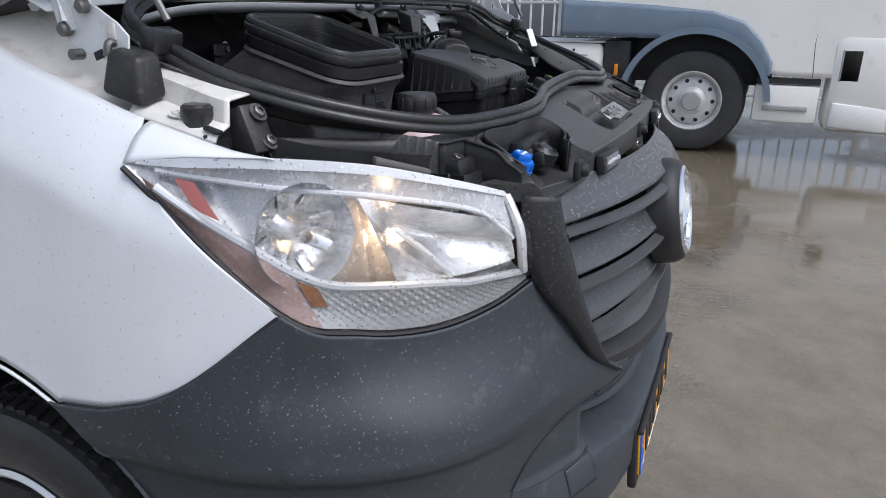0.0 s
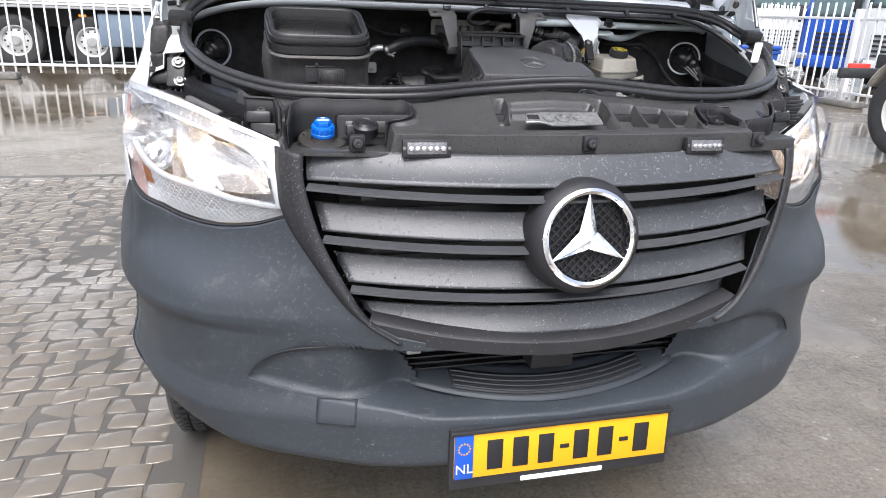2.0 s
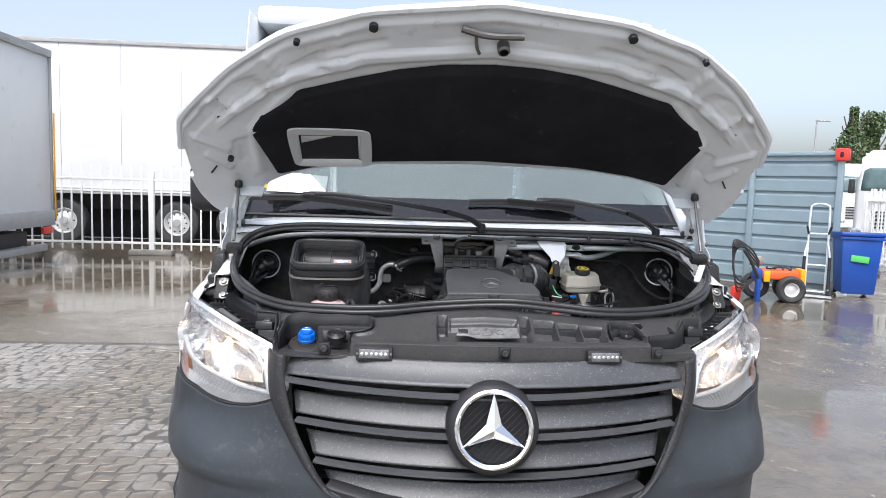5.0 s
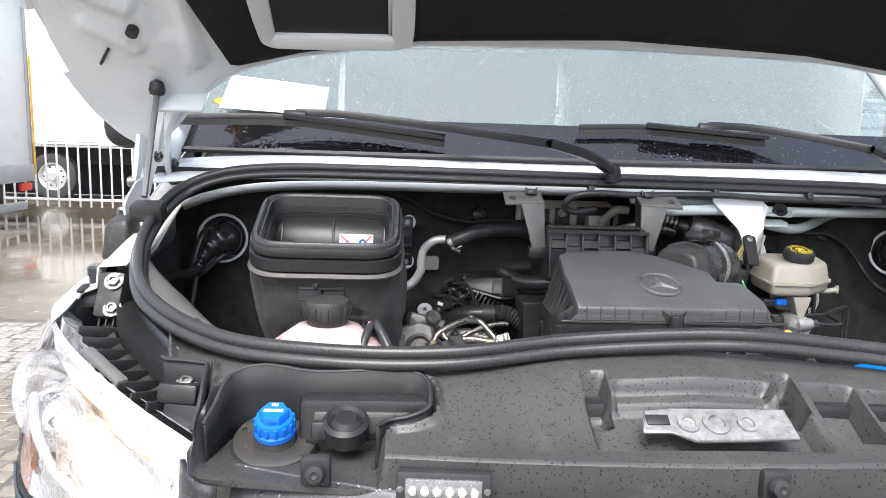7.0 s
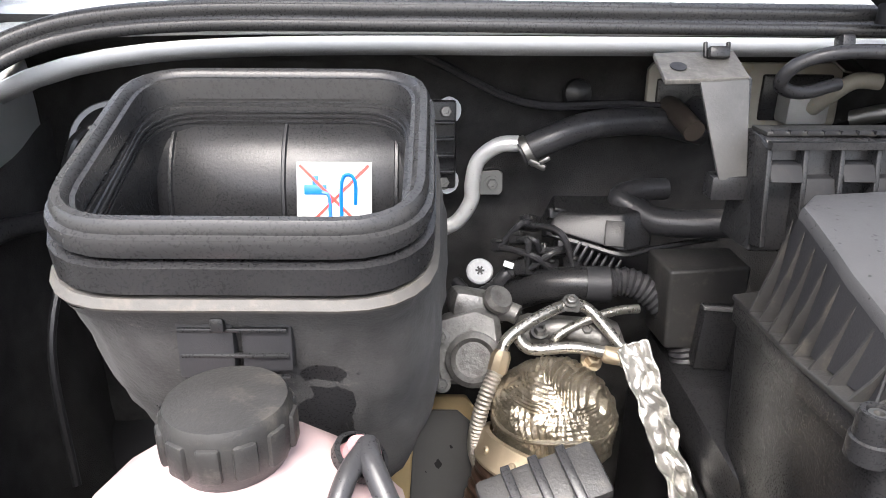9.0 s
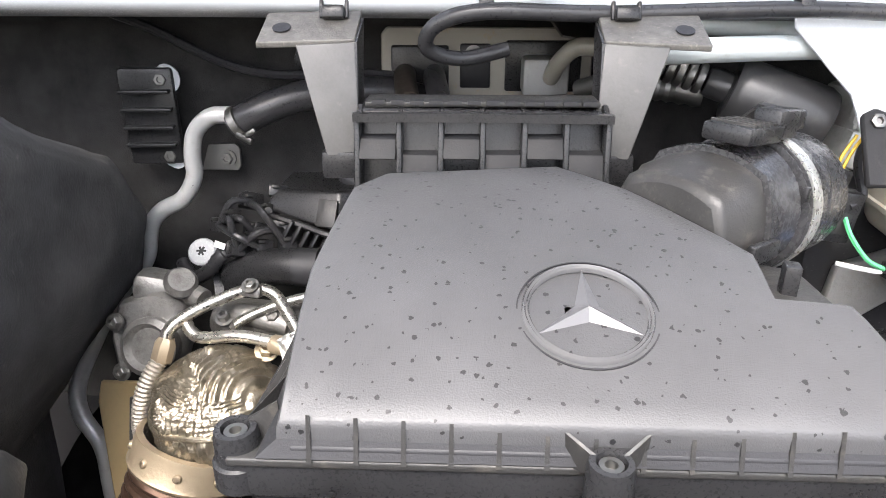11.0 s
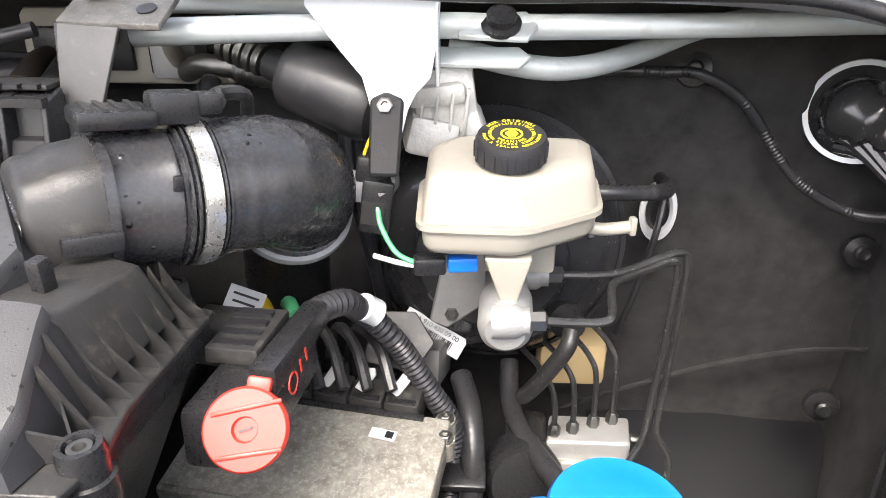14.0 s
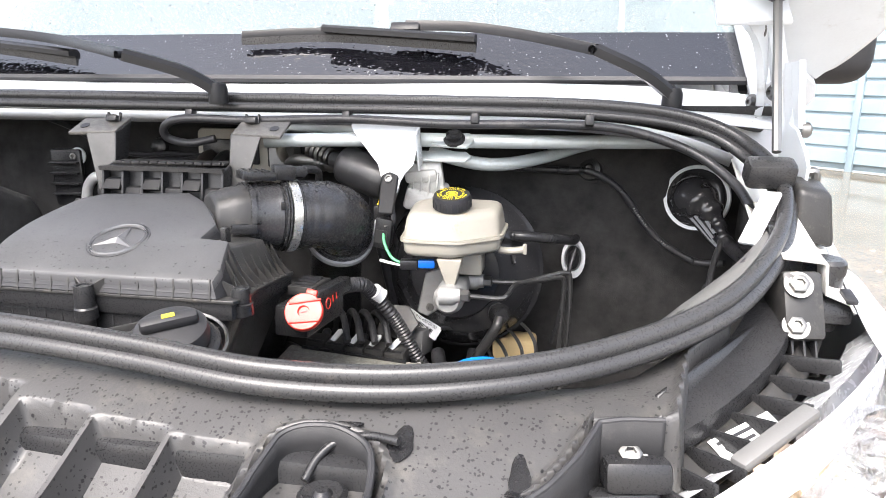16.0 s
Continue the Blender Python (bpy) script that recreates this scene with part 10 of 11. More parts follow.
for i in range(36):
    for z in (-0.06, 0.0, 0.06):
        joined(b, box((0.516, 0, z), (0.01, 0.07, 0.045)), pose(TX + 0.55, 2.95, 0.48, 0, 0, i * 10 + (5 if z == 0 else 0)))
part("spare_tread", b, TYRE, truck)
bx = part("battery_box", box((TX + 0.22, 3.52, 0.86), (0.38, 0.66, 0.34), bevel=0.05), DARK, truck, "black plastic battery box")
for y in (3.35, 3.7):
    part("box_latch", box((TX + 0.02, y, 0.82), (0.02, 0.05, 0.09), bevel=0.006), GREY_TRIM, bx)
part("box_lip", box((TX + 0.15, 3.5, 0.69), (0.32, 0.75, 0.03), bevel=0.01), DARK, bx)
for k, (y, z) in enumerate(((2.9, 0.96), (2.98, 0.92), (3.06, 0.9))):
    part("air_line", tube([(TX + 0.2, y - 0.12, z + 0.06), (TX + 0.14, y, z), (TX + 0.2, y + 0.1, z - 0.12), (TX + 0.4, y + 0.12, z - 0.16)], 0.013, 6, 5), GREY_TRIM, truck)
fw = part("fifth_wheel", lathe([(0, 0.03), (0.40, 0.03), (0.44, 0.0), (0.42, -0.03), (0, -0.03)], pose(7.0, 3.95, 1.27, 0, 0, 0) @ pose(0, 0, 0, -6, 0, 0), 32), DARK, truck, "dark greased fifth wheel plate")
part("plate_ramp", box((7.0, 4.42, 1.22), (0.7, 0.35, 0.03), (10, 0, 0), 0.01), DARK, fw)
for x in (6.72, 7.28):
    part("plate_stand", box((x, 3.95, 1.15), (0.12, 0.36, 0.2), bevel=0.03), DARK, fw)
for x in (TX + 0.36, 7.9):
    part("mudguard", grid(lambda u, v: Vector((x - 0.34 + 0.68 * v, 4.75 + 0.60 * math.cos(math.pi * (0.12 + 0.56 * u)), 0.53 + 0.60 * math.sin(math.pi * (0.12 + 0.56 * u)))), 16, 3), DUSTY_ALU, truck, "wet grey mudguard", 60, 0.02)
part("mud_flap", box((TX + 0.36, 4.02, 0.62), (0.62, 0.03, 0.55), bevel=0.01), DARK, truck)
part("axle", tube([(6.2, 4.75, 0.53), (7.9, 4.75, 0.53)], 0.09, 10, 1), DARK, truck)
part("tail_lamp", box((TX + 0.4, 5.85, 0.9), (0.3, 0.06, 0.12), bevel=0.02), RED, truck, "red tail lamp")
part("tail_bar", box((7.1, 5.8, 0.85), (2.2, 0.06, 0.12), bevel=0.02), DARK, truck)


# ---- trailers behind the left fence ----
def trailer(x0, x1, y, m=None):
    t = thing("trailer", "long white box trailer with dark chassis behind the fence", "trailer", ((x0 + x1) / 2, y + 1.2, 0), "parked trailers")
    part("box_body", box(((x0 + x1) / 2, y + 1.25, 2.9), (x1 - x0, 2.5, 3.4), bevel=0.02), WALL_WHITE, t, "white box body")
    n = int((x1 - x0) / 1.35)
    for i in range(n):
        part("panel_joint", box((x0 + 1.2 + i * 1.35, y - 0.003, 2.9), (0.012, 0.008, 3.3)), GREY_TRIM, t)
    for k in range(3):
        part("lower_rail", box(((x0 + x1) / 2, y - 0.01 - 0.012 * k, 1.17 + 0.06 * k), (x1 - x0, 0.03, 0.045), bevel=0.005), FENCE_WHITE if k else GREY_TRIM, t)
    part("top_rail", box(((x0 + x1) / 2, y - 0.02, 4.58), (x1 - x0, 0.05, 0.10), bevel=0.01), GREY_TRIM, t, "grey top rail")
    part("chassis", box(((x0 + x1) / 2, y + 0.9, 0.95), (x1 - x0, 0.5, 0.35), bevel=0.02), DARK, t, "dark chassis")
    # Added dark sheet stands in for the shade under the trailer.
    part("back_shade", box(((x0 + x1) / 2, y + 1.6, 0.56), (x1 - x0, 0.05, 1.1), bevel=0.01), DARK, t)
    return t


t1 = trailer(-16.0, 0.5, 14.5)
for x in (-8.06, -5.5, -4.1, -10.3):
    truck_wheel(t1, (x, 14.72, 0.51), -1, False, "wheel", (0, -1, 0))
part("tool_chest", box((-3.2, 14.8, 0.75), (1.5, 0.5, 0.65), bevel=0.04), SLATE, t1, "dark blue-grey side chest")
part("side_marker", box((-4.2, 14.49, 1.02), (0.14, 0.03, 0.05), bevel=0.006), AMBER, t1, "amber marker lamp")

lorry = thing("box_truck", "white box truck with grey edge rails and yellow strip", "truck", (-7.6, 10.0, 0))
part("box_body", box((-8.9, 9.2, 2.18), (5.3, 2.4, 2.9), bevel=0.03), WALL_WHITE, lorry, "white box body")
for x in (-6.27,):
    part("corner_post", box((x, 10.41, 2.18), (0.10, 0.06, 2.9), bevel=0.01), GREY_TRIM, lorry)
    part("corner_post", box((x + 0.03, 8.02, 2.18), (0.06, 0.1, 2.9), bevel=0.01), GREY_TRIM, lorry)
part("edge_rail", box((-6.22, 9.2, 3.58), (0.06, 2.4, 0.12), bevel=0.01), GREY_TRIM, lorry)
part("edge_rail", box((-6.22, 9.2, 0.83), (0.06, 2.4, 0.26), bevel=0.01), GREY_TRIM, lorry, "grey lower rail")
part("edge_rail", box((-8.9, 7.99, 0.83), (5.3, 0.06, 0.26), bevel=0.01), GREY_TRIM, lorry)
part("yellow_strip", box((-6.20, 10.43, 1.7), (0.02, 0.03, 1.8), bevel=0.004), YELLOW, lorry, "thin yellow edge strip")
part("under_rail", box((-8.9, 9.2, 0.5), (5.0, 1.4, 0.24), bevel=0.02), DARK, lorry)
part("under_bar", box((-6.35, 9.2, 0.32), (0.1, 2.3, 0.12), bevel=0.02), GREY_TRIM, lorry)
part("tail_lamp", box((-6.24, 10.2, 0.62), (0.06, 0.3, 0.12), bevel=0.02), RED, lorry, "red tail lamp")
for x in (-9.6,):
    truck_wheel(lorry, (x, 8.3, 0.51), -1)
    truck_wheel(lorry, (x, 10.1, 0.51), 1)

# ---- steel container wall, and what stands before it ----
CD = Vector((-1, 1, 0)).normalized()
CN = Vector((-1, -1, 0)).normalized()
C0 = Vector((6.95, 9.08, 0))
cont = thing("container", "blue-grey ribbed steel container with red corner casting", "container", tuple(C0))
prof = []
for i in range(9):
    z = 0.10 + i * 0.256
    prof += [(0.0, z), (0.035, z + 0.025), (0.035, z + 0.20), (0.0, z + 0.228)]


def cont_point(s, k, off=0.0):
    o, z = prof[k]
    p = C0 + CD * s + CN * (o + off)
    return Vector((p.x, p.y, min(z, 2.3)))


b = bmesh.new()
for k in range(len(prof) - 1):
    q = [cont_point(0.05, k), cont_point(9.0, k), cont_point(9.0, k + 1), cont_point(0.05, k + 1)]
    b.faces.new([b.verts.new(p) for p in q])
bmesh.ops.remove_doubles(b, verts=b.verts, dist=0.0001)
part("ribbed_wall", b, CONTAINER, cont, "horizontally ribbed steel side", 0, 0.01)
angle = math.degrees(math.atan2(CD.y, CD.x))
for s in (0.03, 1.40, 2.9, 4.4):
    p = C0 + CD * s + CN * 0.045
    part("upright", box((p.x, p.y, 1.15), (0.10, 0.06, 2.3), (0, 0, angle), 0.01), CONTAINER, cont)
p = C0 + CD * 4.5 + CN * 0.03
part("top_rail", box((p.x, p.y, 2.29), (9.0, 0.10, 0.07), (0, 0, angle), 0.015), CONTAINER, cont)
p = C0 + CD * 4.5 - CN * 0.08
part("container_body", box((p.x, p.y, 1.15), (8.96, 0.10, 2.26), (0, 0, angle), 0.02), CONTAINER, cont)
p = C0 + CD * 0.02 + CN * 0.05
cast = part("corner_casting", box((p.x, p.y, 2.27), (0.20, 0.14, 0.20), (0, 0, angle), 0.02), RED, cont, "red corner casting")
part("casting_hole", box((p.x + CN.x * 0.07, p.y + CN.y * 0.07, 2.27), (0.05, 0.01, 0.09), (0, 0, angle), 0.004), INK, cast)

trolley = thing("hand_trolley", "galvanised sack trolley with black grips leaning on the container", "trolley", (6.3, 8.6, 0))
tm = pose(6.32, 8.62, 0, 0, 0, -32) @ pose(0, 0, 0, -9, 0, 0)


def at(pts):
    return [tm @ Vector(p) for p in pts]


part("frame_tube", tube(at([(-0.14, 0, 0.05), (-0.14, 0, 0.7), (-0.135, 0, 1.35), (-0.10, 0, 1.46), (0, 0, 1.48), (0.10, 0, 1.46), (0.135, 0, 1.35), (0.14, 0, 0.7), (0.14, 0, 0.05)]), 0.017, 8, 4), GALV, trolley, "bent steel tube frame")
for z in (0.08, 0.5, 1.0):
    part("cross_tube", tube(at([(-0.14, 0, z), (0.14, 0, z)]), 0.014, 8, 1), GALV, trolley)
for x in (-0.14, 0.14):
    part("side_arm", tube(at([(x, -0.01, 0.85), (x * 1.25, -0.10, 0.62), (x * 1.3, -0.12, 0.10)]), 0.014, 8, 4), GALV, trolley)
    part("grip", tube(at([(x * 1.25, -0.10, 0.62), (x * 1.3, -0.12, 0.12)]), 0.024, 8, 1), BLACK, trolley, "black sleeve")
    part("wheel", lathe([(0.05, -0.035), (0.11, -0.04), (0.125, -0.02), (0.125, 0.02), (0.11, 0.04), (0.05, 0.035), (0, 0.03)], frame_to(tm @ Vector((x * 1.5, 0.06, 0.135)), tm.to_3x3() @ Vector((1, 0, 0))), 24), TYRE, trolley, "black trolley wheel")
    part("grip", tube(at([(x, -0.02, 1.0), (x * 1.2, -0.14, 1.1)]), 0.018, 8, 1), BLACK, trolley)
part("toe_plate", box((6.28, 8.5, 0.02), (0.42, 0.22, 0.012), (0, 0, -32), 0.003), GALV, trolley)

bin_ = thing("wheelie_bin", "blue plastic wheelie bin with green sticker", "bin", (7.05, 8.75, 0))
bm_ = pose(7.05, 8.75, 0, 0, 0, -20)
part("bin_body", box((7.05, 8.75, 0.51), (0.58, 0.60, 0.90), (180, 0, -20), 0.03, None, 0.82), BIN_BLUE, bin_, "blue plastic body")
lid = part("lid", box((7.05, 8.75, 0.995), (0.63, 0.68, 0.07), (-3, 0, -20), 0.025), BIN_BLUE, bin_, "blue lid")
part("rim", box((7.05, 8.75, 0.945), (0.62, 0.64, 0.05), (0, 0, -20), 0.012), BIN_BLUE, bin_)
part("sticker", box((7.03, 8.75, 0.62), (0.25, 0.60, 0.10), (0, 6, -20), 0.004), BIN_GREEN, bin_, "green sticker with a white edge")
for x in (-0.22, 0.22):
    part("wheel", lathe([(0, -0.03), (0.09, -0.03), (0.10, 0), (0.09, 0.03), (0, 0.03)], bm_ @ pose(x, 0.24, 0.10, 0, 90, 0), 20), TYRE, bin_)

machine = thing("air_cart", "orange and blue wheeled workshop cart with hoses", "machine", (5.35, 8.1, 0))
part("tray", box((5.40, 8.15, 0.40), (0.62, 0.34, 0.14), (0, 0, -12), 0.03), ORANGE, machine, "orange steel body")
part("side_block", box((5.10, 8.14, 0.38), (0.10, 0.24, 0.20), (0, 0, -12), 0.02), BIN_BLUE, machine, "blue end block")
part("side_block", box((5.17, 7.98, 0.38), (0.09, 0.03, 0.16), (0, 0, -12), 0.01), YELLOW, machine, "yellow plate")
part("side_block", box((5.69, 8.0, 0.40), (0.06, 0.26, 0.20), (0, 0, -12), 0.01), YELLOW, machine)
for x, y in ((5.50, 7.90), (5.66, 8.28), (5.20, 8.36)):
    m = frame_to((x, y, 0.2), (-0.2, -0.98, 0), (1, 0, 0))
    w = part("wheel", lathe([(0.10, -0.06), (0.17, -0.07), (0.2, -0.04), (0.2, 0.04), (0.17, 0.07), (0.11, 0.06), (0.10, 0.05)], m, 28), TYRE, machine, "black pneumatic wheel")
    part("rim", lathe([(0.105, 0.055), (0.09, 0.05), (0.08, 0.02), (0.03, 0.03), (0, 0.04)], m, 20), RIM, w)
part("stand_leg", box((5.05, 8.0, 0.17), (0.06, 0.08, 0.34), bevel=0.01), BIN_BLUE, machine)
part("pump_head", box((5.12, 8.2, 0.60), (0.12, 0.16, 0.12), (0, 0, 20), 0.03), DUSTY_ALU, machine, "grey pump head")
part("drawbar", tube([(5.05, 8.0, 0.35), (4.86, 7.9, 0.62), (4.72, 7.85, 0.78)], 0.022, 8, 3), DARK, machine)
part("drawbar_grip", box((4.62, 7.84, 0.86), (0.10, 0.05, 0.12), (0, 30, 0), 0.02), DARK, machine)
for k in range(4):
    part("hose", tube([(5.1, 8.1, 0.5 + 0.03 * k), (4.92, 8.0, 0.62 + 0.05 * k), (4.78 - 0.05 * k, 7.9, 0.80 + 0.04 * k), (4.64 - 0.02 * k, 7.9, 0.78), (4.60 + 0.02 * k, 7.9, 0.5 - 0.08 * k), (4.78, 8.0, 0.30 - 0.05 * k), (5.02, 8.05, 0.33)], 0.012, 6, 6), (DARK, TYRE, DARK, TYRE)[k], machine)
part("chock", box((4.82, 8.2, 0.10), (0.14, 0.1, 0.2), (0, 0, 20), 0.03), RED, machine, "red wheel chock")
part("coil", tube([(5.2 + 0.4 * k / 12, 8.05 + 0.06 * math.sin(k * 1.7), 0.50 + 0.02 * math.cos(k * 2.2)) for k in range(13)], 0.013, 6, 3), DARK, machine)


# ---- vehicles beyond the fences ----
def cab_front(name, label, paint, m, w=2.3, h=2.9, long_=2.2):
    """A truck cab whose front faces -y in its own axes."""
    c = thing(name, label, "truck", (0, 0, 0), "trucks beyond the fence")
    b = grid(lambda u, v: Vector(((u - 0.5) * w * (1 - 0.06 * smooth(0.5, 1, v)), 0.10 * (2 * u - 1) ** 4 + 0.30 * smooth(0.42, 1.0, v) ** 2, 0.45 + (h - 0.45) * v)), 16, 20)
    part("cab_front", b, paint, c, "", 60, 0.03)
    part("cab_body", box((0, long_ / 2 + 0.2, 0.5 + (h - 0.6) / 2), (w - 0.06, long_, h - 0.6), bevel=0.08), paint, c)
    part("roof_cap", box((0, long_ / 2 + 0.35, h - 0.06), (w * 0.92, long_ * 0.9, 0.3), bevel=0.12, seg=3), paint, c)
    part("windscreen", grid(lambda u, v: Vector(((u - 0.5) * w * 0.86, -0.012 + 0.10 * (2 * u - 1) ** 4 * 0.6 + 0.30 * smooth(0.42, 1.0, 0.55 + 0.27 * v) ** 2, 0.45 + (h - 0.45) * (0.55 + 0.27 * v))), 8, 6), CAB_GLASS, c, "dark reflecting windscreen", 60, 0.004)
    for k in range(5):
        part("grille_bar", box((0, -0.02, 0.75 + 0.11 * k), (w * 0.62, 0.05, 0.05), bevel=0.012), DARK, c)
    part("bumper", box((0, 0.02, 0.50), (w, 0.22, 0.30), bevel=0.06), paint, c)
    for s in SIDES:
        part("headlamp", box((s * w * 0.40, -0.05, 0.62), (w * 0.16, 0.10, 0.16), bevel=0.03), REFLECTOR, c)
        part("mirror", box((s * (w * 0.5 + 0.12), 0.10, h * 0.66), (0.16, 0.10, 0.42), bevel=0.03), DARK, c)
        part("side_window", box((s * (w / 2 - 0.028), 0.75, h * 0.66), (0.02, 0.8, 0.62), bevel=0.008), CAB_GLASS, c)
        part("wheel", lathe([(0.3, -0.13), (0.47, -0.13), (0.5, 0), (0.47, 0.13), (0.3, 0.13), (0.0, 0.05)], pose(s * (w / 2 - 0.2), 0.9, 0.5, 0, 90, 0), 28), TYRE, c)
    c.matrix_basis = m
    return c


white_cab = cab_front("truck_cab", "white truck cab parked beyond the fence", WALL_WHITE, pose(18.6, 25, 0, 0, 0, -12))
copy_thing(white_cab, pose(21.6, 25.5, 0, 0, 0, -12))
copy_thing(white_cab, pose(24.6, 26, 0, 0, 0, -12))
copy_thing(white_cab, pose(13.6, 16.6, 0, 0, 0, -58))
copy_thing(white_cab, pose(13.1, 11.7, 0, 0, 0, -75))
cab_front("truck_cab", "bright blue truck cab parked beyond the fence", TRUCK_BLUE, pose(13.2, 13.7, 0, 0, 0, -68), 2.0, 2.5)
flat = cab_front("truck_cab", "white truck with green front panel beyond the fence", WALL_WHITE, pose(13.0, 9.5, 0, 0, 0, -82))
part("green_panel", box((12.95, 9.9, 1.15), (0.06, 1.5, 0.4), (0, 0, 8), 0.02), GREEN_PAINT, flat, "green painted panel")
van2 = cab_front("grey_van", "dark grey van parked beyond the fence", GREY_CAR, pose(12.2, 6.5, 0, 0, 0, -20), 2.0, 2.4, 5.0)
part("van_side", box((12.2, 4.3, 1.25), (1.9, 4.6, 1.9), bevel=0.12), GREY_CAR, van2)

# lamp mast and poplars far off
mast = thing("lamp_mast", "thin grey lamp mast far behind the yard", "lamp", (38, 60, 0))
part("pole", lathe([(0.12, 0), (0.06, 8.6), (0, 8.6)], pose(38, 60, 0), 10), GREY_TRIM, mast)
part("lamp_head", box((38.6, 60, 8.62), (1.3, 0.3, 0.12), bevel=0.04), GREY_TRIM, mast)

BARK = surface("bark", (0.12, 0.10, 0.08), 0.85, grain=40, relief=0.5, vary=0.3)


def leaf_material():
    m, nt, p = nodes_of("poplar_leaves")
    geo = nt.nodes.new("ShaderNodeNewGeometry")
    c = mixed(nt, geo.outputs["Random Per Island"], (0.05, 0.09, 0.025, 1), (0.13, 0.18, 0.08, 1))
    nt.links.new(c, p.inputs["Base Color"])
    p.inputs["Roughness"].default_value = 0.6
    return m


LEAF = leaf_material()


def poplar(x, y, h, r, seed):
    rng = random.Random(seed)
    t = thing("poplar_tree", "tall narrow green poplar behind the yard", "tree", (x, y, 0), "poplars")
    b = lathe([(0.22, 0), (0.14, h * 0.5), (0.03, h * 0.95)], pose(x, y, 0), 8)
    for i in range(16):
        z = h * (0.2 + 0.7 * i / 16)
        a = rng.random() * 6.28
        l = r * (1 - 0.5 * i / 16)
        tube([(x, y, z), (x + 0.5 * l * math.cos(a), y + 0.5 * l * math.sin(a), z + 0.4), (x + l * math.cos(a), y + l * math.sin(a), z + 1.3)], 0.04, 5, 2, bm=b)
    part("trunk", b, BARK, t)
    verts, faces = [], []
    for i in range(5200):
        k = rng.random()
        z = h * (0.16 + 0.86 * k)
        rr = r * (0.35 + 0.75 * math.sin(math.pi * min(1, 0.12 + k * 0.86)) ** 0.7) * (0.75 + 0.4 * math.sin(9 * k + seed)) * math.sqrt(rng.random())
        a = rng.random() * 6.283
        c = Vector((x + rr * math.cos(a), y + rr * math.sin(a), z + rng.uniform(-0.2, 0.2)))
        s = rng.uniform(0.05, 0.12)
        u = Vector((rng.gauss(0, 1), rng.gauss(0, 1), rng.gauss(0, 1))).normalized() * s
        w = u.cross(Vector((rng.gauss(0, 1), rng.gauss(0, 1), rng.gauss(0, 1)))).normalized() * s * 0.8
        n = len(verts)
        verts += [c - u, c + w, c + u, c - w]
        faces.append((n, n + 1, n + 2, n + 3))
    me = bpy.data.meshes.new("crown")
    me.from_pydata([tuple(v) for v in verts], [], faces)
    b = bmesh.new()
    b.from_mesh(me)
    bpy.data.meshes.remove(me)
    part("crown", b, LEAF, t, "loose green crown", 0)


poplar(28.0, 40.0, 7.0, 1.0, 3)
poplar(30.0, 41.0, 6.9, 1.2, 5)
poplar(32.6, 41.5, 6.6, 1.0, 8)

# mirrors of the van
for sx in SIDES:
    mir = part("door_mirror", box((sx * 1.06, 1.30, 1.545), (0.17, 0.14, 0.22), (0, 0, sx * 8), 0.05, seg=4), TRIM, van, "black door mirror housing")
    part("mirror_arm", tube([(sx * 0.93, 1.36, 1.44), (sx * 1.0, 1.32, 1.45), (sx * 1.05, 1.30, 1.47)], 0.03, 8, 3), TRIM, mir)

# ---- rain beads lying on the panels ----
# Grey base puts the sky's glint into the colour of the drops.
WATER = surface("rain_water_glint", (0.47, 0.485, 0.50), 0.05, vary=0.02, relief=0.0, spec=0.8)
WATER.node_tree.nodes["Principled BSDF"].inputs["Transmission Weight"].default_value = 0.62
WATER.node_tree.nodes["Principled BSDF"].inputs["IOR"].default_value = 1.33


def beads(owner, count, seed, low=0.0015, high=0.004, up=-0.3):
    """Small domes of water scattered over the outside of a sheet."""
    rng = random.Random(seed)
    me = owner.data
    tris = []
    for f in me.polygons:
        vs = [me.vertices[i].co for i in f.vertices]
        tris.append((f.area, vs, f.normal))
    total, acc, cum = sum(t[0] for t in tris), 0.0, []
    for t in tris:
        acc += t[0]
        cum.append(acc)
    verts, faces = [], []
    centre = Vector((0, 1.0, 0.6))
    thick = sum(q.thickness for q in owner.modifiers if q.type == "SOLIDIFY")
    for _ in range(count):
        r = rng.random() * total
        lo, hi = 0, len(cum) - 1
        while lo < hi:
            mid = (lo + hi) // 2
            if cum[mid] < r:
                lo = mid + 1
            else:
                hi = mid
        vs, n = tris[lo][1], tris[lo][2].normalized()
        a, c = rng.random(), rng.random()
        p = vs[0].lerp(vs[1], a).lerp(vs[3 % len(vs)].lerp(vs[2], a), c)
        if n.dot(p - centre) < 0:
            n = -n
            p = p + n * thick
        if n.z < up:
            continue
        s = low + (high - low) * rng.random() ** 3
        m = frame_to(p - n * s * 0.15, n)
        k = len(verts)
        st = rng.uniform(0.8, 1.25)
        for rr, zz in ((1.0, 0.0), (0.75, 0.42)):
            for j in range(6):
                ang = j * math.pi / 3 + (0.5 if zz else 0)
                verts.append(tuple(m @ Vector((s * rr * st * math.cos(ang), s * rr / st * math.sin(ang), s * zz))))
        verts.append(tuple(m @ Vector((0, 0, s * 0.62))))
        for j in range(6):
            i = (j + 1) % 6
            faces.append((k + j, k + i, k + 6 + i, k + 6 + j))
            faces.append((k + 6 + j, k + 6 + i, k + 12))
    me2 = bpy.data.meshes.new("rain_beads")
    me2.from_pydata(verts, [], faces)
    me2.materials.append(WATER)
    me2.shade_smooth()
    o = new("rain_beads", me2)
    tagged(o, "fine rain drops beaded on the panel, sky glint put into their grey", "rain drops", "", "stuff")
    return o


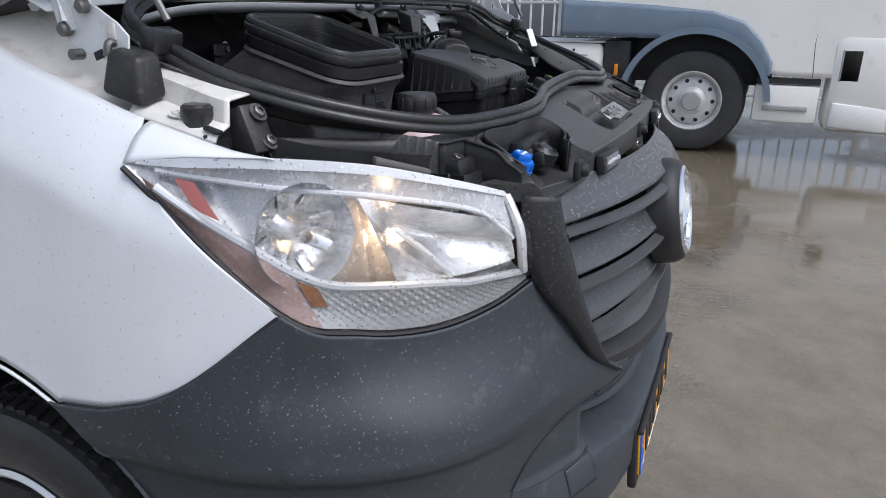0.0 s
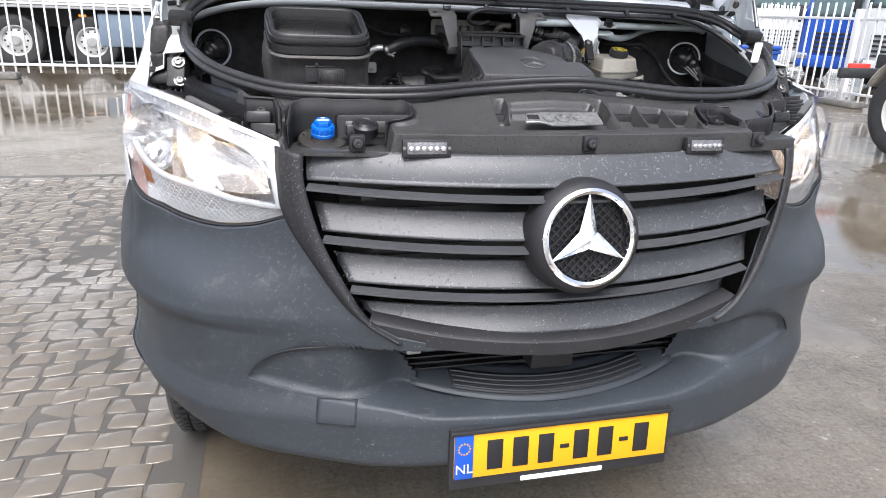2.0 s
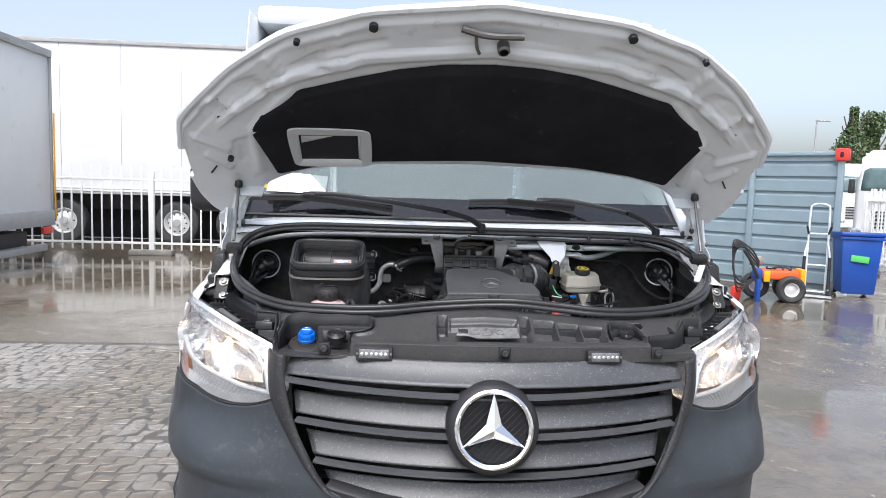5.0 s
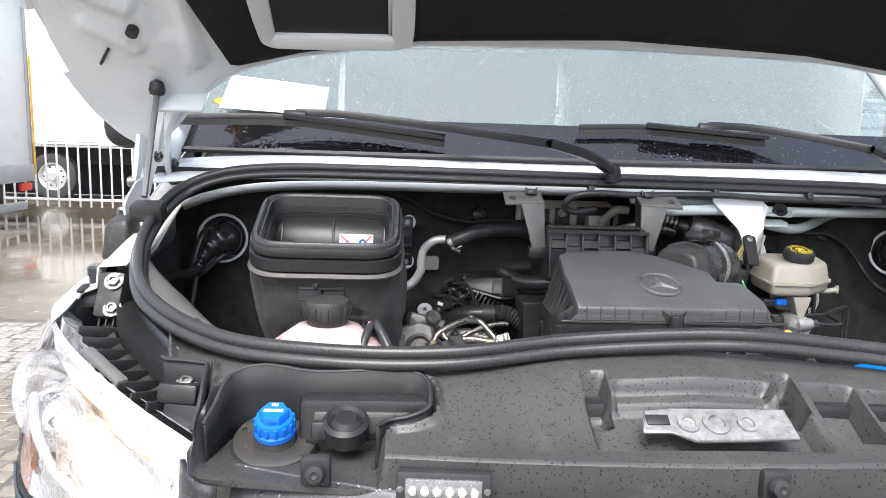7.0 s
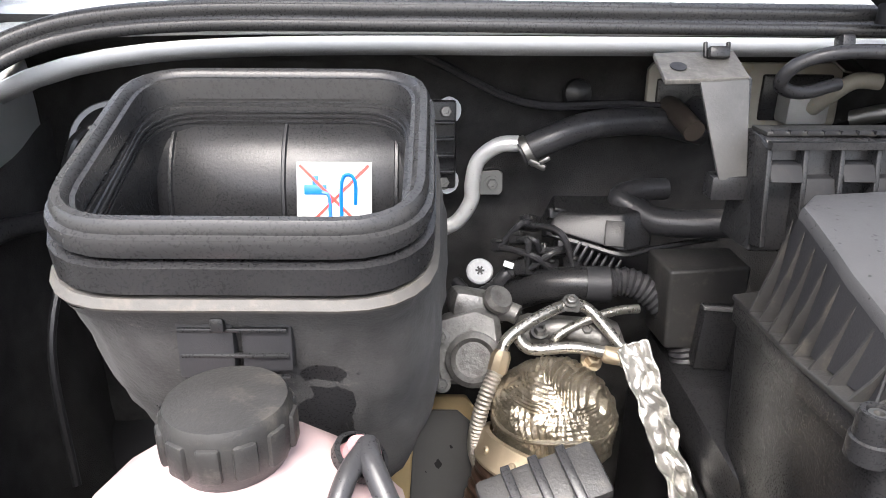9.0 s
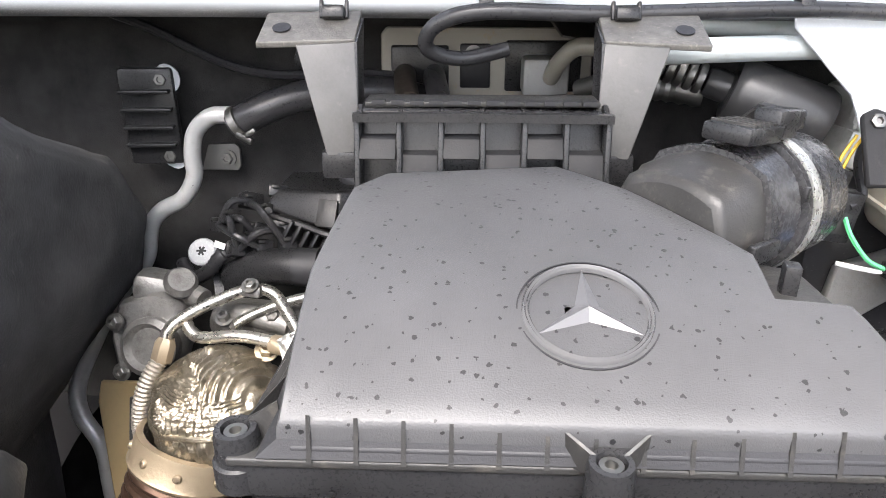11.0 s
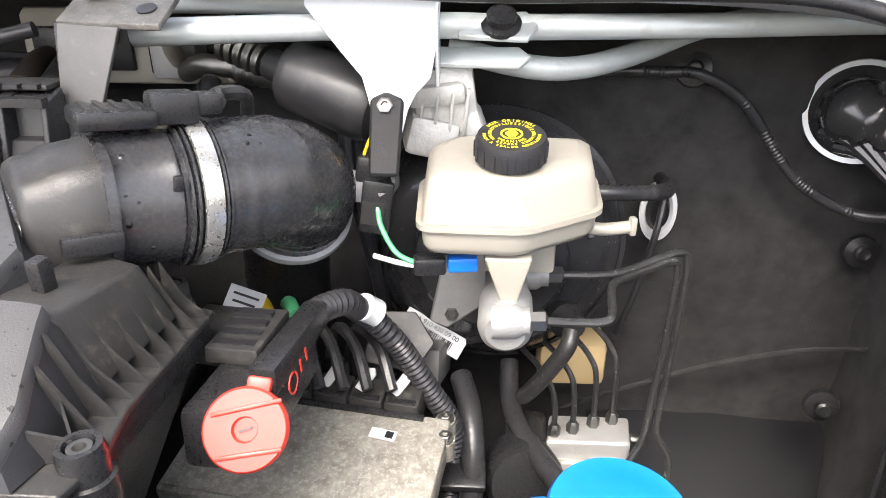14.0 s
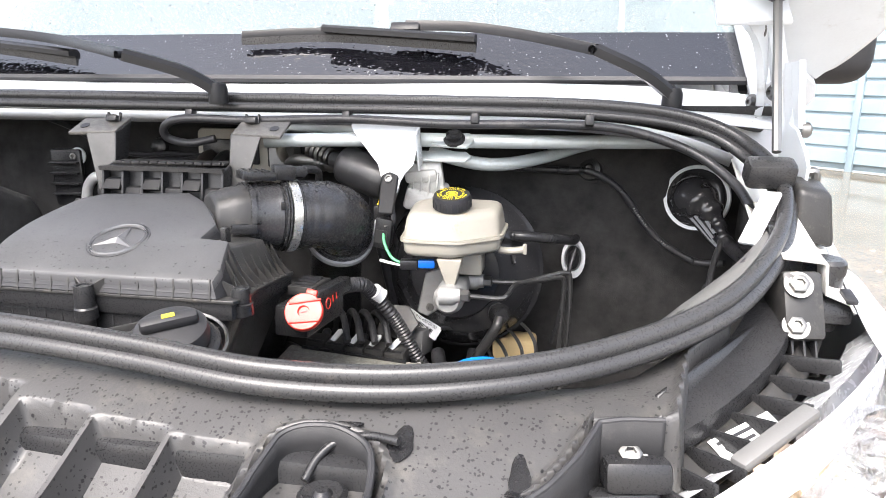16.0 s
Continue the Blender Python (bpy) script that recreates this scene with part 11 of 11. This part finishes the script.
for k, ob in enumerate([o for o in bpy.data.objects if o.type == 'MESH' and o.parent in (van, grille)]):
    root = ob.name.split(".")[0]
    count = {"bumper": 17000, "grille": 2000, "slat": 1700, "fender": 2200, "scuttle": 500, "grille_surround": 700, "windscreen": 6000, "bonnet": 0}.get(root, 0)
    if count:
        beads(ob, count, k + 1, 0.0005, {"fender": 0.0013, "slat": 0.0027, "grille": 0.0027, "windscreen": 0.0024}.get(root, 0.0016))

for k, ob in enumerate([o for o in bpy.data.objects if o.type == 'MESH' and o.name.split(".")[0] in ("lens", "screen_band")]):
    beads(ob, 1700 if ob.name.startswith("lens") else 900, 60 + k, 0.0005, 0.0018)
JOINT = surface("wet_joint_sand", (0.085, 0.078, 0.068), 0.55, spec=0.4, grain=120, relief=0.4, vary=0.3, stain=3)
# ---- brick paving beside the van: one by one where the camera passes, joined farther off ----
paving = tagged(part("pavement", box((-3.12, 1.6, 0.0), (4.5, 6.4, 0.004)), JOINT, None, "", 0), "wet uneven grey brick paving beside the van", "pavement", "", "structure")
rng = random.Random(11)
shapes = []
for k in range(10):
    n = 12
    ring = []
    hx, hy, cut = 0.0595 * rng.uniform(0.95, 1.02), 0.0520 * rng.uniform(0.95, 1.02), rng.uniform(0.006, 0.014)
    for qx, qy in ((1, -1), (1, 1), (-1, 1), (-1, -1)):
        wx, wy = hx + rng.uniform(-0.006, 0.003), hy + rng.uniform(-0.006, 0.003)
        turn = ((wx, wy - cut), (wx - 0.3 * cut, wy - 0.3 * cut), (wx - cut, wy))
        for ax, ay in (turn if qx * qy > 0 else turn[::-1]):
            ring.append((qx * ax, qy * ay))
    tilt = (rng.uniform(-0.03, 0.03), rng.uniform(-0.03, 0.03))
    vs = [(x, y, -0.012) for x, y in ring] + [(x * 0.97, y * 0.97, 0.0025 + x * tilt[0] + y * tilt[1]) for x, y in ring] + [(x * 0.90, y * 0.90, 0.0048 + x * tilt[0] + y * tilt[1]) for x, y in ring]
    fs = [(j, (j + 1) % n, n + (j + 1) % n, n + j) for j in range(n)] + [(n + j, n + (j + 1) % n, 2 * n + (j + 1) % n, 2 * n + j) for j in range(n)] + [tuple(range(2 * n, 3 * n))]
    me = bpy.data.meshes.new("brick")
    me.from_pydata(vs, [], fs)
    me.materials.append(BRICK)
    me.shade_smooth()
    shapes.append(me)
rest_v, rest_f = [], []
single = 0
for j in range(60):
    y = -1.5 + j * 0.1045
    for i in range(37):
        x = -5.3 + i * 0.119 + (0.06 if j % 2 else 0) + 0.02 * math.sin(y * 2.0)
        if x > -0.92 + 0.06 * math.sin(y * 5):
            continue
        sink = 0.003 * max(0.0, math.sin(x * 1.9 + 1.0) * math.sin(y * 1.3 + 0.4)) + 0.003 * rng.random()
        m = pose(x + rng.uniform(-0.008, 0.008) + 0.03 * math.sin(j * 2.3), y + rng.uniform(-0.007, 0.007), 0.001 - sink, rng.uniform(-1.5, 1.5), rng.uniform(-1.5, 1.5), rng.uniform(-7, 7))
        me = shapes[rng.randrange(10)]
        if -2.05 < x < -0.85 and -0.45 < y < 2.0 and single < 298:
            o = new("brick", me)
            o.parent = paving
            o.matrix_basis = m
            single += 1
        else:
            n = len(rest_v)
            rest_v += [tuple(m @ v.co) for v in me.vertices]
            rest_f += [tuple(n + q for q in f.vertices) for f in me.polygons]
me = bpy.data.meshes.new("bricks_beyond")
me.from_pydata(rest_v, [], rest_f)
me.materials.append(BRICK)
me.shade_smooth()
o = new("bricks_beyond", me)
o.parent = paving
tagged(o, "", "", "", "stuff")
